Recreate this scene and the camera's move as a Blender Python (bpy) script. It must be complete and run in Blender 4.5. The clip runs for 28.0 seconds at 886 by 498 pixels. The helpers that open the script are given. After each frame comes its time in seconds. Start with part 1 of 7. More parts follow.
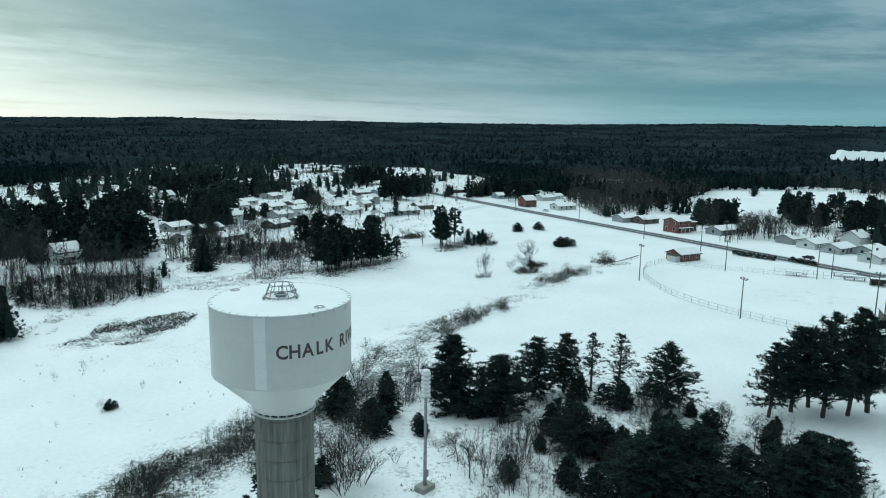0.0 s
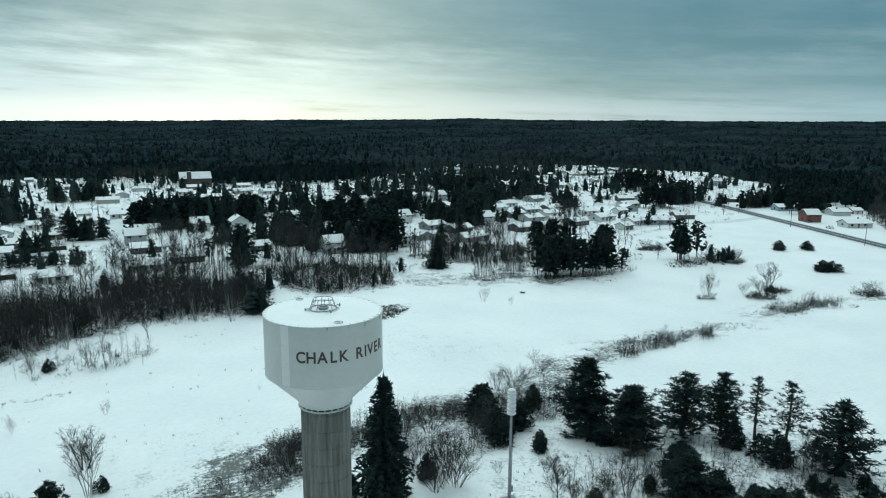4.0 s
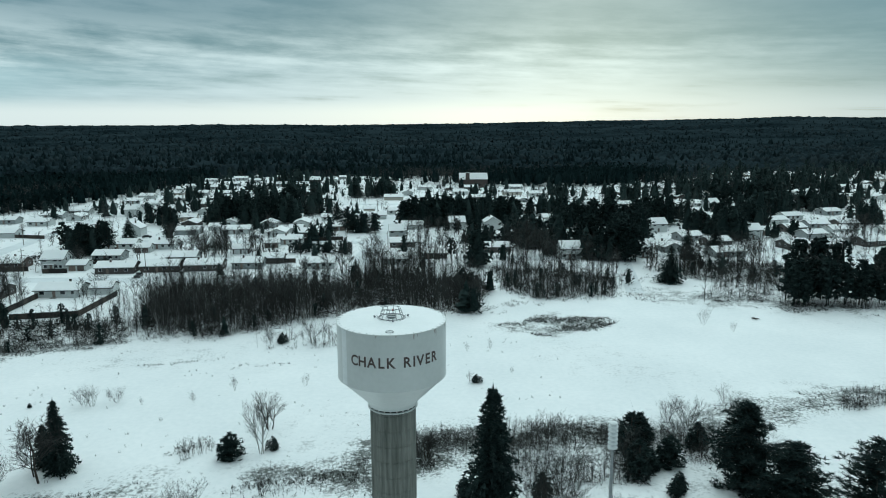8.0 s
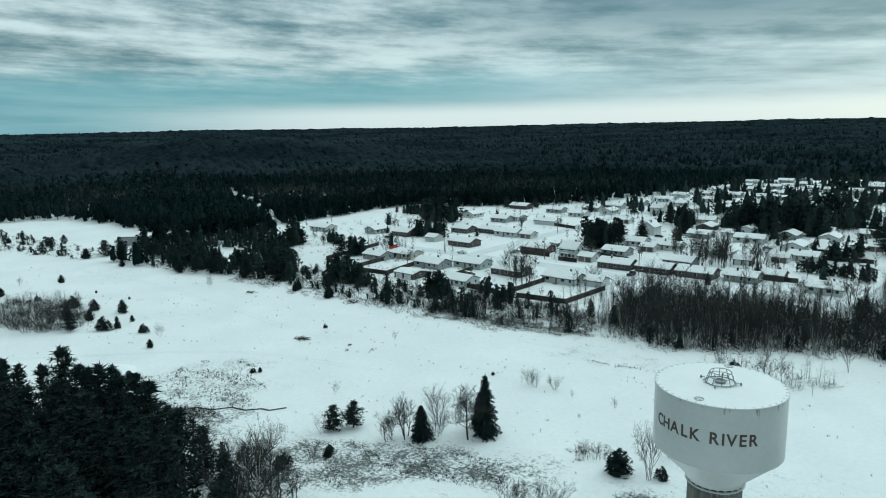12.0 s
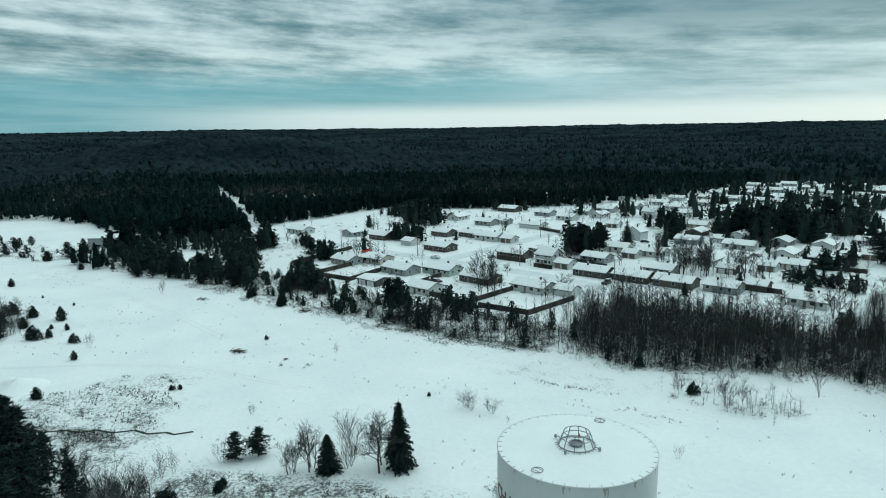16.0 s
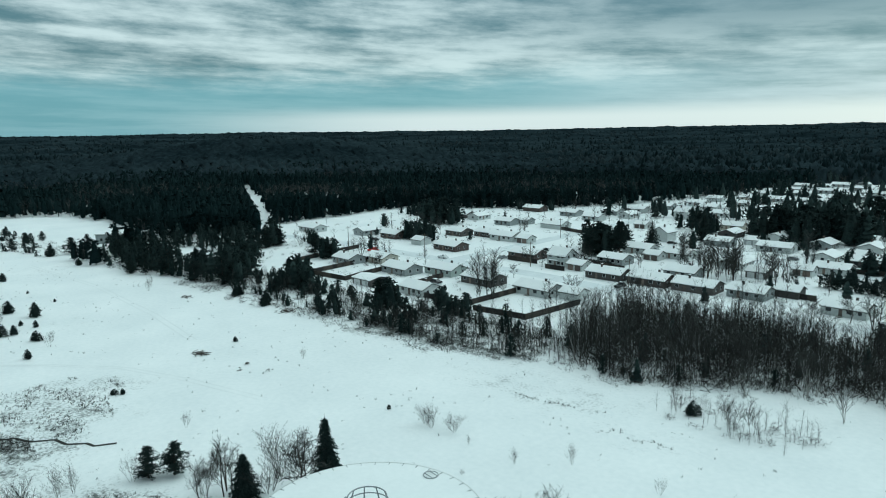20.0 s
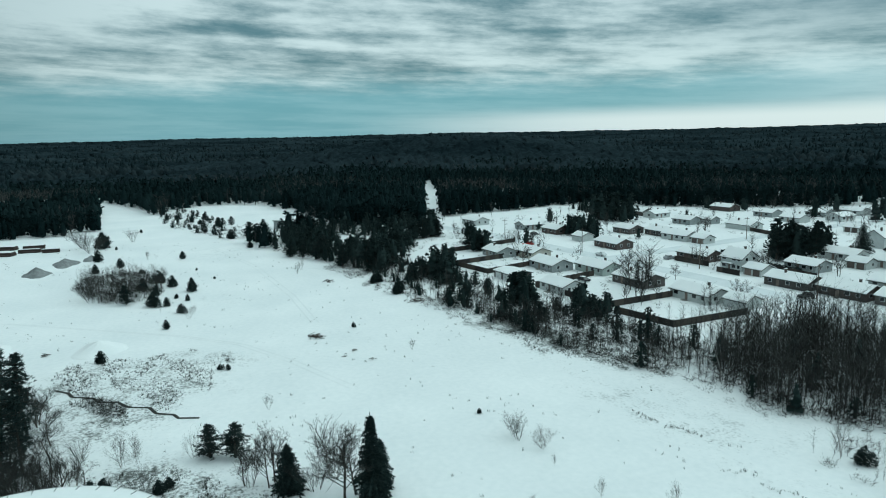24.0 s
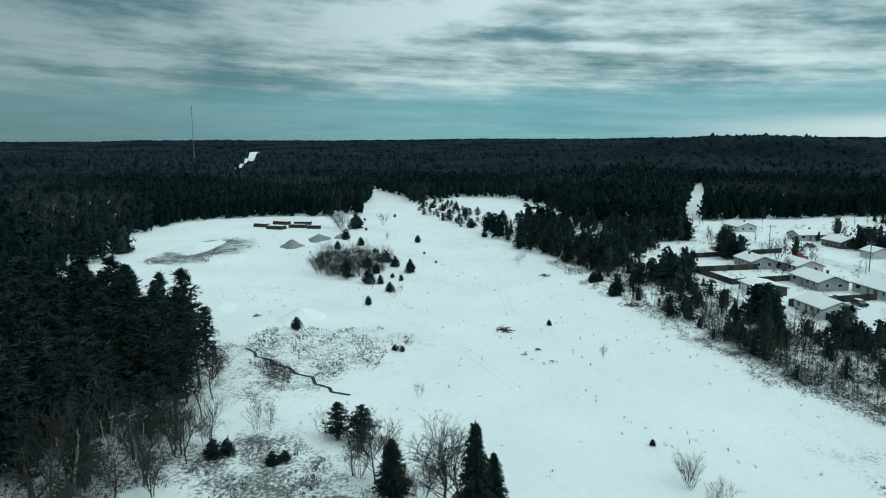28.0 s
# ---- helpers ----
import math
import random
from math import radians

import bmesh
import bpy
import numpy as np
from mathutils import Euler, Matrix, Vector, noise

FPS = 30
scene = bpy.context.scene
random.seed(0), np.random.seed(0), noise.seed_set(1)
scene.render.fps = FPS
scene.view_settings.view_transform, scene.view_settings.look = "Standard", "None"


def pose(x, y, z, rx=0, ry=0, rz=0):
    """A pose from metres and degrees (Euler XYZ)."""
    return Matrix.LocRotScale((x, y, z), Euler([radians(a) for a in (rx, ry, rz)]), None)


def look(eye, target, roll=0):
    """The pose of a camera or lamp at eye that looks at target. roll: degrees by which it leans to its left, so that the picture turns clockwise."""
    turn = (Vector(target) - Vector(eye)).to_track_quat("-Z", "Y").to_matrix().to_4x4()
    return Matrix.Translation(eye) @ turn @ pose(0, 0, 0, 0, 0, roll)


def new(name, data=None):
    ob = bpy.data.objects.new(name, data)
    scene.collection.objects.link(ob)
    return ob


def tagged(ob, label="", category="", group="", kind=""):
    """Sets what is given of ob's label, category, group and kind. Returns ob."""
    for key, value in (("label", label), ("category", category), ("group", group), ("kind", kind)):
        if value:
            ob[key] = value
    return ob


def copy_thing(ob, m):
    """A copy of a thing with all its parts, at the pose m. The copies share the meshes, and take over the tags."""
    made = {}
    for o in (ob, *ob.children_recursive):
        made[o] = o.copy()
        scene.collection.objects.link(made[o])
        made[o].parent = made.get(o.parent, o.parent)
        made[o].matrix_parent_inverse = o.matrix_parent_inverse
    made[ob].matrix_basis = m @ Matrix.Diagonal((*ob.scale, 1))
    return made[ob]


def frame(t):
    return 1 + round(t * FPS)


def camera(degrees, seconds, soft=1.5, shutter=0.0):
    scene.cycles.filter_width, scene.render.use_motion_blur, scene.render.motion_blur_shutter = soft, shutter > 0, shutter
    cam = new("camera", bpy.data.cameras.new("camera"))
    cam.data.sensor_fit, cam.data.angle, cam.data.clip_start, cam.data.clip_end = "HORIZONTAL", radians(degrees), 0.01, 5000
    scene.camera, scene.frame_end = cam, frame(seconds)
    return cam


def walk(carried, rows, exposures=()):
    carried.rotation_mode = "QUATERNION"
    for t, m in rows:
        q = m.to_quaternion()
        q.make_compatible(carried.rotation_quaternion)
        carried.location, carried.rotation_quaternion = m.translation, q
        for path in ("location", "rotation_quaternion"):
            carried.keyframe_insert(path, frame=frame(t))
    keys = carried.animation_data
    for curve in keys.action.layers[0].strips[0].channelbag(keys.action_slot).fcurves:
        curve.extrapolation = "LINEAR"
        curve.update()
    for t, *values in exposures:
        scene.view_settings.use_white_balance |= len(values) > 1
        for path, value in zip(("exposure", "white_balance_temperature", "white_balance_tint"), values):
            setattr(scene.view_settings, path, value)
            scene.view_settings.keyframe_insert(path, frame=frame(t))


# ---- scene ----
EXPO = [(0.0, -0.60, 5190, -14), (4.0, -0.64, 5220, -14), (8.0, -0.72, 5290, -13), (16.0, -0.72, 5250, -16), (28.0, -0.73, 5240, -16)]
# camera and its flight: seconds, x, y, z, heading (to the left of north), tilt, roll
cam = camera(66.12, 28.0, 1.05)


def aim(x, y, z, heading, tilt, roll):
    return pose(x, y, z, 90 + tilt, 0, heading) @ pose(0, 0, 0, 0, 0, roll)


walk(cam, [
    (0.0, aim(-33.19, -48.88, 48.80, -47.88, -9.96, 0.80)),
    (0.5, aim(-31.30, -51.05, 49.25, -44.65, -9.99, 0.75)),
    (1.0, aim(-29.34, -53.31, 49.70, -41.62, -10.01, 0.70)),
    (1.5, aim(-27.27, -55.68, 50.26, -38.54, -10.04, 0.65)),
    (2.0, aim(-25.11, -58.09, 50.81, -35.40, -10.09, 0.60)),
    (2.5, aim(-22.86, -60.46, 51.39, -32.26, -10.14, 0.57)),
    (3.0, aim(-20.49, -62.72, 51.93, -29.28, -10.20, 0.53)),
    (3.5, aim(-17.99, -64.83, 52.40, -26.29, -10.23, 0.47)),
    (5.5, aim(-7.04, -70.15, 54.17, -13.98, -10.45, 0.36)),
    (6.0, aim(-4.32, -70.78, 54.39, -11.00, -10.43, 0.34)),
    (6.5, aim(-1.48, -71.31, 54.54, -7.98, -10.38, 0.26)),
    (7.0, aim(1.50, -71.76, 54.69, -4.80, -10.33, 0.11)),
    (7.5, aim(4.53, -72.11, 54.92, -1.66, -10.30, -0.04)),
    (8.0, aim(7.57, -72.23, 55.16, 1.48, -10.28, -0.19)),
    (8.5, aim(10.60, -72.01, 55.35, 4.92, -10.24, -0.38)),
    (9.0, aim(13.57, -71.38, 55.63, 10.50, -10.20, -0.59)),
    (9.5, aim(16.38, -70.39, 56.11, 18.00, -10.22, -0.75)),
    (10.0, aim(18.97, -69.23, 56.67, 25.07, -10.26, -0.82)),
    (10.5, aim(21.38, -67.98, 57.32, 31.97, -10.27, -0.87)),
    (11.0, aim(23.63, -66.46, 57.99, 37.72, -10.26, -0.94)),
    (11.5, aim(25.50, -64.48, 58.60, 42.53, -10.21, -1.02)),
    (12.0, aim(26.88, -62.09, 59.13, 46.47, -10.19, -1.07)),
    (12.5, aim(27.95, -59.50, 59.59, 47.67, -10.20, -1.09)),
    (14.5, aim(29.29, -48.67, 59.15, 47.63, -10.16, -0.96)),
    (15.0, aim(29.17, -45.89, 58.93, 47.54, -10.14, -0.89)),
    (15.5, aim(29.04, -43.05, 58.68, 47.46, -10.14, -0.84)),
    (16.0, aim(28.94, -40.15, 58.36, 47.40, -10.12, -0.82)),
    (16.5, aim(28.84, -37.26, 57.93, 47.45, -10.08, -0.81)),
    (17.0, aim(28.68, -34.35, 57.41, 47.47, -10.04, -0.80)),
    (17.5, aim(28.46, -31.36, 56.82, 47.85, -10.02, -0.81)),
    (18.0, aim(28.21, -28.34, 56.21, 48.38, -9.98, -0.83)),
    (18.5, aim(27.95, -25.36, 55.55, 48.81, -9.95, -0.86)),
    (19.0, aim(27.67, -22.41, 54.84, 49.26, -9.90, -0.88)),
    (19.5, aim(27.38, -19.49, 54.12, 49.85, -9.85, -0.89)),
    (20.0, aim(27.09, -16.58, 53.43, 51.30, -9.80, -0.90)),
    (20.5, aim(26.81, -13.71, 52.79, 53.08, -9.77, -0.92)),
    (21.0, aim(26.55, -10.88, 52.20, 54.84, -9.76, -0.98)),
    (21.5, aim(26.31, -8.05, 51.60, 56.65, -9.76, -1.07)),
    (23.5, aim(24.21, 3.44, 48.40, 65.25, -9.50, -1.27)),
    (24.0, aim(23.36, 6.19, 47.68, 67.86, -9.43, -1.31)),
    (24.5, aim(22.40, 8.98, 46.98, 70.60, -9.37, -1.38)),
    (25.0, aim(21.29, 11.75, 46.30, 73.54, -9.30, -1.45)),
    (25.5, aim(20.04, 14.41, 45.61, 76.44, -9.24, -1.43)),
    (26.0, aim(18.60, 16.89, 44.89, 79.54, -9.17, -1.22)),
    (26.5, aim(16.96, 19.27, 44.13, 83.21, -9.10, -0.88)),
    (27.0, aim(15.18, 21.59, 43.34, 87.09, -9.03, -0.61)),
    (27.5, aim(13.34, 23.82, 42.55, 90.28, -8.95, -0.43)),
    (28.0, aim(11.49, 25.97, 41.80, 90.85, -8.88, -0.30)),
], exposures=EXPO)

# ---- daylight: an overcast winter sky with a brighter, thinner band low in the north ----
SUN_EL, SUN_AZ = 20.0, -10.0  # degrees; heading to the left of north

world = bpy.data.worlds.new("overcast_sky")
scene.world = world
world.use_nodes = True
wt = world.node_tree
wt.nodes.clear()


def wnode(kind, **kw):
    n = wt.nodes.new(kind)
    for k, v in kw.items():
        n.inputs[k].default_value = v
    return n


def wmath(op, a, b=None, clamp=False):
    n = wt.nodes.new("ShaderNodeMath")
    n.operation, n.use_clamp = op, clamp
    for i, v in enumerate((a, b)):
        if v is None:
            continue
        if isinstance(v, (int, float)):
            n.inputs[i].default_value = v
        else:
            wt.links.new(v, n.inputs[i])
    return n.outputs[0]


def wmix(fac, a, b):
    n = wt.nodes.new("ShaderNodeMix")
    n.data_type = "RGBA"
    for i, v in ((0, fac), (6, a), (7, b)):
        if isinstance(v, (tuple, float, int)):
            n.inputs[i].default_value = v
        else:
            wt.links.new(v, n.inputs[i])
    return n.outputs[2]


def wrange(v, a, b, c=0.0, d=1.0, smooth=True):
    n = wt.nodes.new("ShaderNodeMapRange")
    n.interpolation_type = "SMOOTHSTEP" if smooth else "LINEAR"
    wt.links.new(v, n.inputs[0])
    for i, x in enumerate((a, b, c, d)):
        n.inputs[i + 1].default_value = x
    return n.outputs[0]


tc = wt.nodes.new("ShaderNodeTexCoord")
sep = wt.nodes.new("ShaderNodeSeparateXYZ")
wt.links.new(tc.outputs["Generated"], sep.inputs[0])
dx, dy, dz = sep.outputs
sky = wt.nodes.new("ShaderNodeTexSky")
sky.sky_type, sky.sun_disc = "NISHITA", False
sky.sun_elevation, sky.sun_rotation = radians(SUN_EL), radians(-SUN_AZ)
# cloud sheet: long streaks that close up towards the skyline
lift = wmath("ADD", wmath("MAXIMUM", dz, 0.0), 0.055)
comb = wt.nodes.new("ShaderNodeCombineXYZ")
heading = wmath("ARCTAN2", dx, dy)
level = wmath("LOGARITHM", lift, 2.718)
wt.links.new(wmath("MULTIPLY", heading, 4.3), comb.inputs[0])
wt.links.new(wmath("ADD", wmath("MULTIPLY", level, 3.0), wmath("MULTIPLY", heading, 0.9)), comb.inputs[1])


def wnoise(scale, detail, rough, turn, stretch, shift):
    m = wt.nodes.new("ShaderNodeMapping")
    m.inputs["Rotation"].default_value = (0, 0, radians(turn))
    m.inputs["Scale"].default_value = (1, stretch, 1)
    m.inputs["Location"].default_value = shift
    wt.links.new(comb.outputs[0], m.inputs[0])
    n = wnode("ShaderNodeTexNoise", Scale=scale, Detail=detail, Roughness=rough)
    wt.links.new(m.outputs[0], n.inputs["Vector"])
    return n.outputs[0]


broad = wnoise(0.7, 5.0, 0.55, 4, 1.0, (3.1, 1.7, 0.4))
fine = wnoise(2.1, 9.0, 0.62, -3, 1.1, (7.3, 2.2, 1.9))
wisps = wnoise(1.0, 6.0, 0.6, -2, 3.2, (2.6, 4.1, 0.7))
cover = wmath("ADD", wmath("MULTIPLY", broad, 0.40), wmath("ADD", wmath("MULTIPLY", fine, 0.32), wmath("MULTIPLY", wisps, 0.28)))
sx, sy = -math.sin(radians(SUN_AZ)), math.cos(radians(SUN_AZ))
facing = wmath("ADD", wmath("MULTIPLY", dx, sx), wmath("MULTIPLY", dy, sy))
cover = wmath("ADD", cover, wrange(facing, 0.9, 0.2, 0.0, 0.045))
tone = wrange(cover, 0.42, 0.63)
# glow of the hidden sun: warm and pale, low in the north
glow = wmath("MULTIPLY", wrange(facing, 0.45, 1.0), wrange(dz, 0.14, 0.015))
dark_cloud, pale_cloud = (0.20, 0.29, 0.315, 1), (1.2, 1.12, 1.07, 1)
clouds = wmix(tone, dark_cloud, pale_cloud)
# clearer strip of blue low over the west and the east
clear = wmath("MULTIPLY", wrange(wmath("ADD", dz, wmath("MULTIPLY", fine, 0.05)), 0.125, 0.075), wrange(facing, 0.95, 0.6))
clouds = wmix(wmath("MULTIPLY", clear, 0.85), clouds, (0.33, 0.57, 0.63, 1))
clouds = wmix(wmath("MULTIPLY", glow, wrange(cover, 0.28, 0.50)), clouds, (0.97, 0.95, 1.0, 1))
# thin bright strip along the skyline from north to north-west
strip_side = wmath("ADD", wmath("MULTIPLY", dx, -0.47), wmath("MULTIPLY", dy, 0.88))
clouds = wmix(wmath("MULTIPLY", wrange(dz, 0.042, 0.016), wrange(strip_side, 0.66, 0.93)), clouds, (1.3, 1.17, 1.12, 1))
# a darker bank higher up over the north and east, with lens vignetting added
clouds = wmix(wmath("MULTIPLY", wrange(dz, 0.075, 0.15), wrange(facing, 0.35, 0.85, 0.0, 0.8)), clouds, (0.17, 0.25, 0.29, 1))
clouds = wmix(wmath("MULTIPLY", wrange(dx, 0.05, 0.6, 0.0, 0.72), wrange(dz, 0.02, 0.06, 0.35, 1.0)), clouds, (0.13, 0.235, 0.285, 1))
high = wrange(dz, 0.22, 0.75)
clouds = wmix(high, clouds, (1.66, 1.58, 1.50, 1))
# the sky's unseen south is darkened, to dim faces turned that way
clouds = wmix(wrange(facing, -0.05, -0.75, 0.0, 0.62), clouds, (0.10, 0.13, 0.14, 1))
bg1, bg2, add = wnode("ShaderNodeBackground", Strength=0.02), wnode("ShaderNodeBackground", Strength=1.0), wt.nodes.new("ShaderNodeAddShader")
wt.links.new(sky.outputs[0], bg1.inputs[0])
wt.links.new(clouds, bg2.inputs[0])
wt.links.new(bg1.outputs[0], add.inputs[0])
wt.links.new(bg2.outputs[0], add.inputs[1])
wt.links.new(add.outputs[0], wt.nodes.new("ShaderNodeOutputWorld").inputs[0])

sun = new("sun", bpy.data.lights.new("sun", "SUN"))
sun.data.energy, sun.data.angle, sun.data.color = 1.35, radians(45), (1.0, 0.96, 0.90)
sun.matrix_world = look((0, 0, 300), (math.sin(radians(SUN_AZ)) * 100, -math.cos(radians(SUN_AZ)) * 100, 300 - 100 * math.tan(radians(34))))

# ---- materials ----
def streaked(m, stretch):
    """Draws a material's mottling out along the height, as run-off does."""
    t = m.node_tree
    geo = next(n for n in t.nodes if n.type == "NEW_GEOMETRY")
    mp = t.nodes.new("ShaderNodeMapping")
    mp.inputs["Scale"].default_value = (1, 1, stretch)
    for link in list(geo.outputs["Position"].links):
        t.links.new(mp.outputs[0], link.to_socket)
    t.links.new(geo.outputs["Position"], mp.inputs[0])


def mat(name, low, high, rough=0.8, scale=4.0, fine=30.0, bump=0.2, metal=0.0, island=0.0, obrand=0.0, depth=0.05, gloss=0.5):
    """Two-scale mottled surface between two colours."""
    m = bpy.data.materials.new(name)
    m.use_nodes = True
    t = m.node_tree
    b = t.nodes["Principled BSDF"]
    b.inputs["Roughness"].default_value, b.inputs["Metallic"].default_value, b.inputs["Specular IOR Level"].default_value = rough, metal, gloss
    geo = t.nodes.new("ShaderNodeNewGeometry")
    n1, n2 = t.nodes.new("ShaderNodeTexNoise"), t.nodes.new("ShaderNodeTexNoise")
    for n, s in ((n1, scale), (n2, fine)):
        n.inputs["Scale"].default_value, n.inputs["Detail"].default_value = s, 4.0
        t.links.new(geo.outputs["Position"], n.inputs["Vector"])
    f = t.nodes.new("ShaderNodeMath")
    f.operation = "MULTIPLY_ADD"
    f.inputs[1].default_value = 0.6
    t.links.new(n1.outputs[0], f.inputs[0])
    g = t.nodes.new("ShaderNodeMath")
    g.operation = "MULTIPLY"
    g.inputs[1].default_value = 0.4
    t.links.new(n2.outputs[0], g.inputs[0])
    t.links.new(g.outputs[0], f.inputs[2])
    v = f.outputs[0]
    for amount, kind in ((island, 0), (obrand, 1)):
        if amount:
            src = geo.outputs["Random Per Island"] if kind == 0 else t.nodes.new("ShaderNodeObjectInfo").outputs["Random"]
            h = t.nodes.new("ShaderNodeMath")
            h.operation = "MULTIPLY_ADD"
            h.inputs[1].default_value = amount
            t.links.new(src, h.inputs[0])
            s = t.nodes.new("ShaderNodeMath")
            s.operation = "SUBTRACT"
            s.inputs[1].default_value = amount / 2
            t.links.new(v, s.inputs[0])
            t.links.new(s.outputs[0], h.inputs[2])
            v = h.outputs[0]
    r = t.nodes.new("ShaderNodeValToRGB")
    r.color_ramp.elements[0].position, r.color_ramp.elements[1].position = 0.32, 0.68
    r.color_ramp.elements[0].color, r.color_ramp.elements[1].color = (*low, 1), (*high, 1)
    t.links.new(v, r.inputs[0])
    t.links.new(r.outputs[0], b.inputs["Base Color"])
    if bump:
        bp = t.nodes.new("ShaderNodeBump")
        bp.inputs["Strength"].default_value, bp.inputs["Distance"].default_value = bump, depth
        t.links.new(f.outputs[0], bp.inputs["Height"])
        t.links.new(bp.outputs[0], b.inputs["Normal"])
    return m


TRACK = mat("driven_snow", (0.70, 0.715, 0.72), (0.83, 0.832, 0.832), 0.75, 0.1, 1.2, 0.4)
SNOW = mat("snow", (0.745, 0.762, 0.77), (0.872, 0.872, 0.870), 0.75, 0.05, 0.9, 0.4, depth=0.15)
ROOF_SNOW = mat("roof_snow", (0.79, 0.80, 0.80), (0.865, 0.868, 0.866), 0.7, 0.3, 3.0, 0.3)
TANK = mat("painted_steel", (0.565, 0.575, 0.56), (0.63, 0.638, 0.622), 0.38, 0.25, 2.0, 0.02)
CONCRETE = mat("concrete", (0.20, 0.20, 0.18), (0.33, 0.33, 0.30), 0.85, 0.35, 4.0, 0.25)
FLUTED = mat("stained_concrete", (0.10, 0.105, 0.092), (0.26, 0.26, 0.235), 0.9, 1.6, 5.0, 0.1)
streaked(FLUTED, 0.07)
LETTER = mat("letter_paint", (0.055, 0.038, 0.034), (0.085, 0.06, 0.054), 0.5, 2, 20, 0.0)
STEEL = mat("galvanised_steel", (0.22, 0.23, 0.24), (0.36, 0.37, 0.38), 0.55, 2, 20, 0.05, 0.15)
PINE = mat("pine_needles", (0.0135, 0.0225, 0.0218), (0.036, 0.052, 0.0495), 0.9, 0.8, 6, 0.0, island=0.5, gloss=0.05)
# middle woods' deep shade is put into a darker copy of PINE
SHADED_NEEDLES = mat("shaded_needles", (0.007, 0.0145, 0.0155), (0.016, 0.027, 0.028), 0.95, 0.02, 0.4, 0.0, island=0.3, gloss=0.0)
BARK = mat("bark", (0.035, 0.03, 0.027), (0.09, 0.077, 0.067), 0.95, 1.5, 12, 0.2, island=0.4, gloss=0.1)
TWIG = mat("bare_twigs", (0.026, 0.027, 0.0262), (0.078, 0.078, 0.074), 0.95, 0.3, 3, 0.0, island=0.6, gloss=0.1)
BIRCH = mat("birch_bark", (0.22, 0.21, 0.20), (0.42, 0.41, 0.39), 0.9, 0.8, 6, 0.1, island=0.3)
# blue cast of distant haze is put into this base colour
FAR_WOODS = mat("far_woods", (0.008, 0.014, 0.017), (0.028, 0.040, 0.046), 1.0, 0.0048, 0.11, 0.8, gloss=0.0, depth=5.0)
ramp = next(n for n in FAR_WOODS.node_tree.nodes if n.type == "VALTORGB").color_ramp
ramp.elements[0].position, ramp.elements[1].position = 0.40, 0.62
ASPHALT = mat("wet_asphalt", (0.035, 0.037, 0.04), (0.065, 0.066, 0.068), 0.6, 0.3, 6, 0.1)
GRASS = mat("dead_grass", (0.034, 0.037, 0.035), (0.092, 0.096, 0.088), 0.95, 0.5, 4, 0.0, island=0.6, gloss=0.1)
WOOD = mat("weathered_wood", (0.07, 0.06, 0.05), (0.16, 0.135, 0.11), 0.9, 0.8, 9, 0.2, obrand=0.3)
WHITE = mat("white_paint", (0.68, 0.69, 0.69), (0.78, 0.79, 0.79), 0.55, 1, 8, 0.03)
GLASS = mat("window_glass", (0.012, 0.016, 0.02), (0.02, 0.025, 0.03), 0.08, 0.5, 2, 0.0)
RUST = mat("rusty_steel", (0.026, 0.019, 0.017), (0.06, 0.038, 0.031), 0.8, 1, 8, 0.1)
BLACK = mat("black_rubber", (0.012, 0.012, 0.013), (0.03, 0.03, 0.03), 0.7, 3, 20, 0.05)
RED = mat("red_paint", (0.30, 0.03, 0.025), (0.42, 0.05, 0.04), 0.4, 1, 8, 0.03)



def thin_snow(m):
    """Dead grass shows through where the snow lies thin."""
    t = m.node_tree
    b = t.nodes["Principled BSDF"]
    base = b.inputs["Base Color"].links[0].from_socket
    at = t.nodes.new("ShaderNodeAttribute")
    at.attribute_name = "thin"
    geo = t.nodes.new("ShaderNodeNewGeometry")
    n1, n2 = t.nodes.new("ShaderNodeTexNoise"), t.nodes.new("ShaderNodeTexNoise")
    for n, s, d in ((n1, 0.22, 5.0), (n2, 1.7, 5.0)):
        n.inputs["Scale"].default_value, n.inputs["Detail"].default_value, n.inputs["Roughness"].default_value = s, d, 0.65
        t.links.new(geo.outputs["Position"], n.inputs["Vector"])

    def op(kind, a, c, clamp=False):
        x = t.nodes.new("ShaderNodeMath")
        x.operation, x.use_clamp = kind, clamp
        for i, v in enumerate((a, c)):
            if isinstance(v, float):
                x.inputs[i].default_value = v
            else:
                t.links.new(v, x.inputs[i])
        return x.outputs[0]

    v = op("ADD", op("MULTIPLY", n1.outputs[0], 0.45), op("MULTIPLY", n2.outputs[0], 0.55))
    f = op("MULTIPLY", op("SUBTRACT", op("ADD", v, op("MULTIPLY", at.outputs["Fac"], 0.19)), 0.575), 8.0, True)
    f = op("MULTIPLY", f, op("MULTIPLY", at.outputs["Fac"], 1.6, True))
    mix = t.nodes.new("ShaderNodeMix")
    mix.data_type = "RGBA"
    t.links.new(f, mix.inputs[0])
    t.links.new(base, mix.inputs[6])
    mix.inputs[7].default_value = (0.105, 0.112, 0.105, 1)
    t.links.new(mix.outputs[2], b.inputs["Base Color"])


thin_snow(SNOW)
PACKED = mat("packed_snow", (0.58, 0.605, 0.62), (0.74, 0.76, 0.77), 0.7, 0.12, 1.5, 0.2)
MUD = mat("wet_mud", (0.012, 0.012, 0.011), (0.04, 0.037, 0.033), 0.9, 0.6, 6, 0.2)
GRAVEL = mat("gravel", (0.12, 0.125, 0.13), (0.30, 0.31, 0.31), 0.95, 0.6, 5, 0.5)

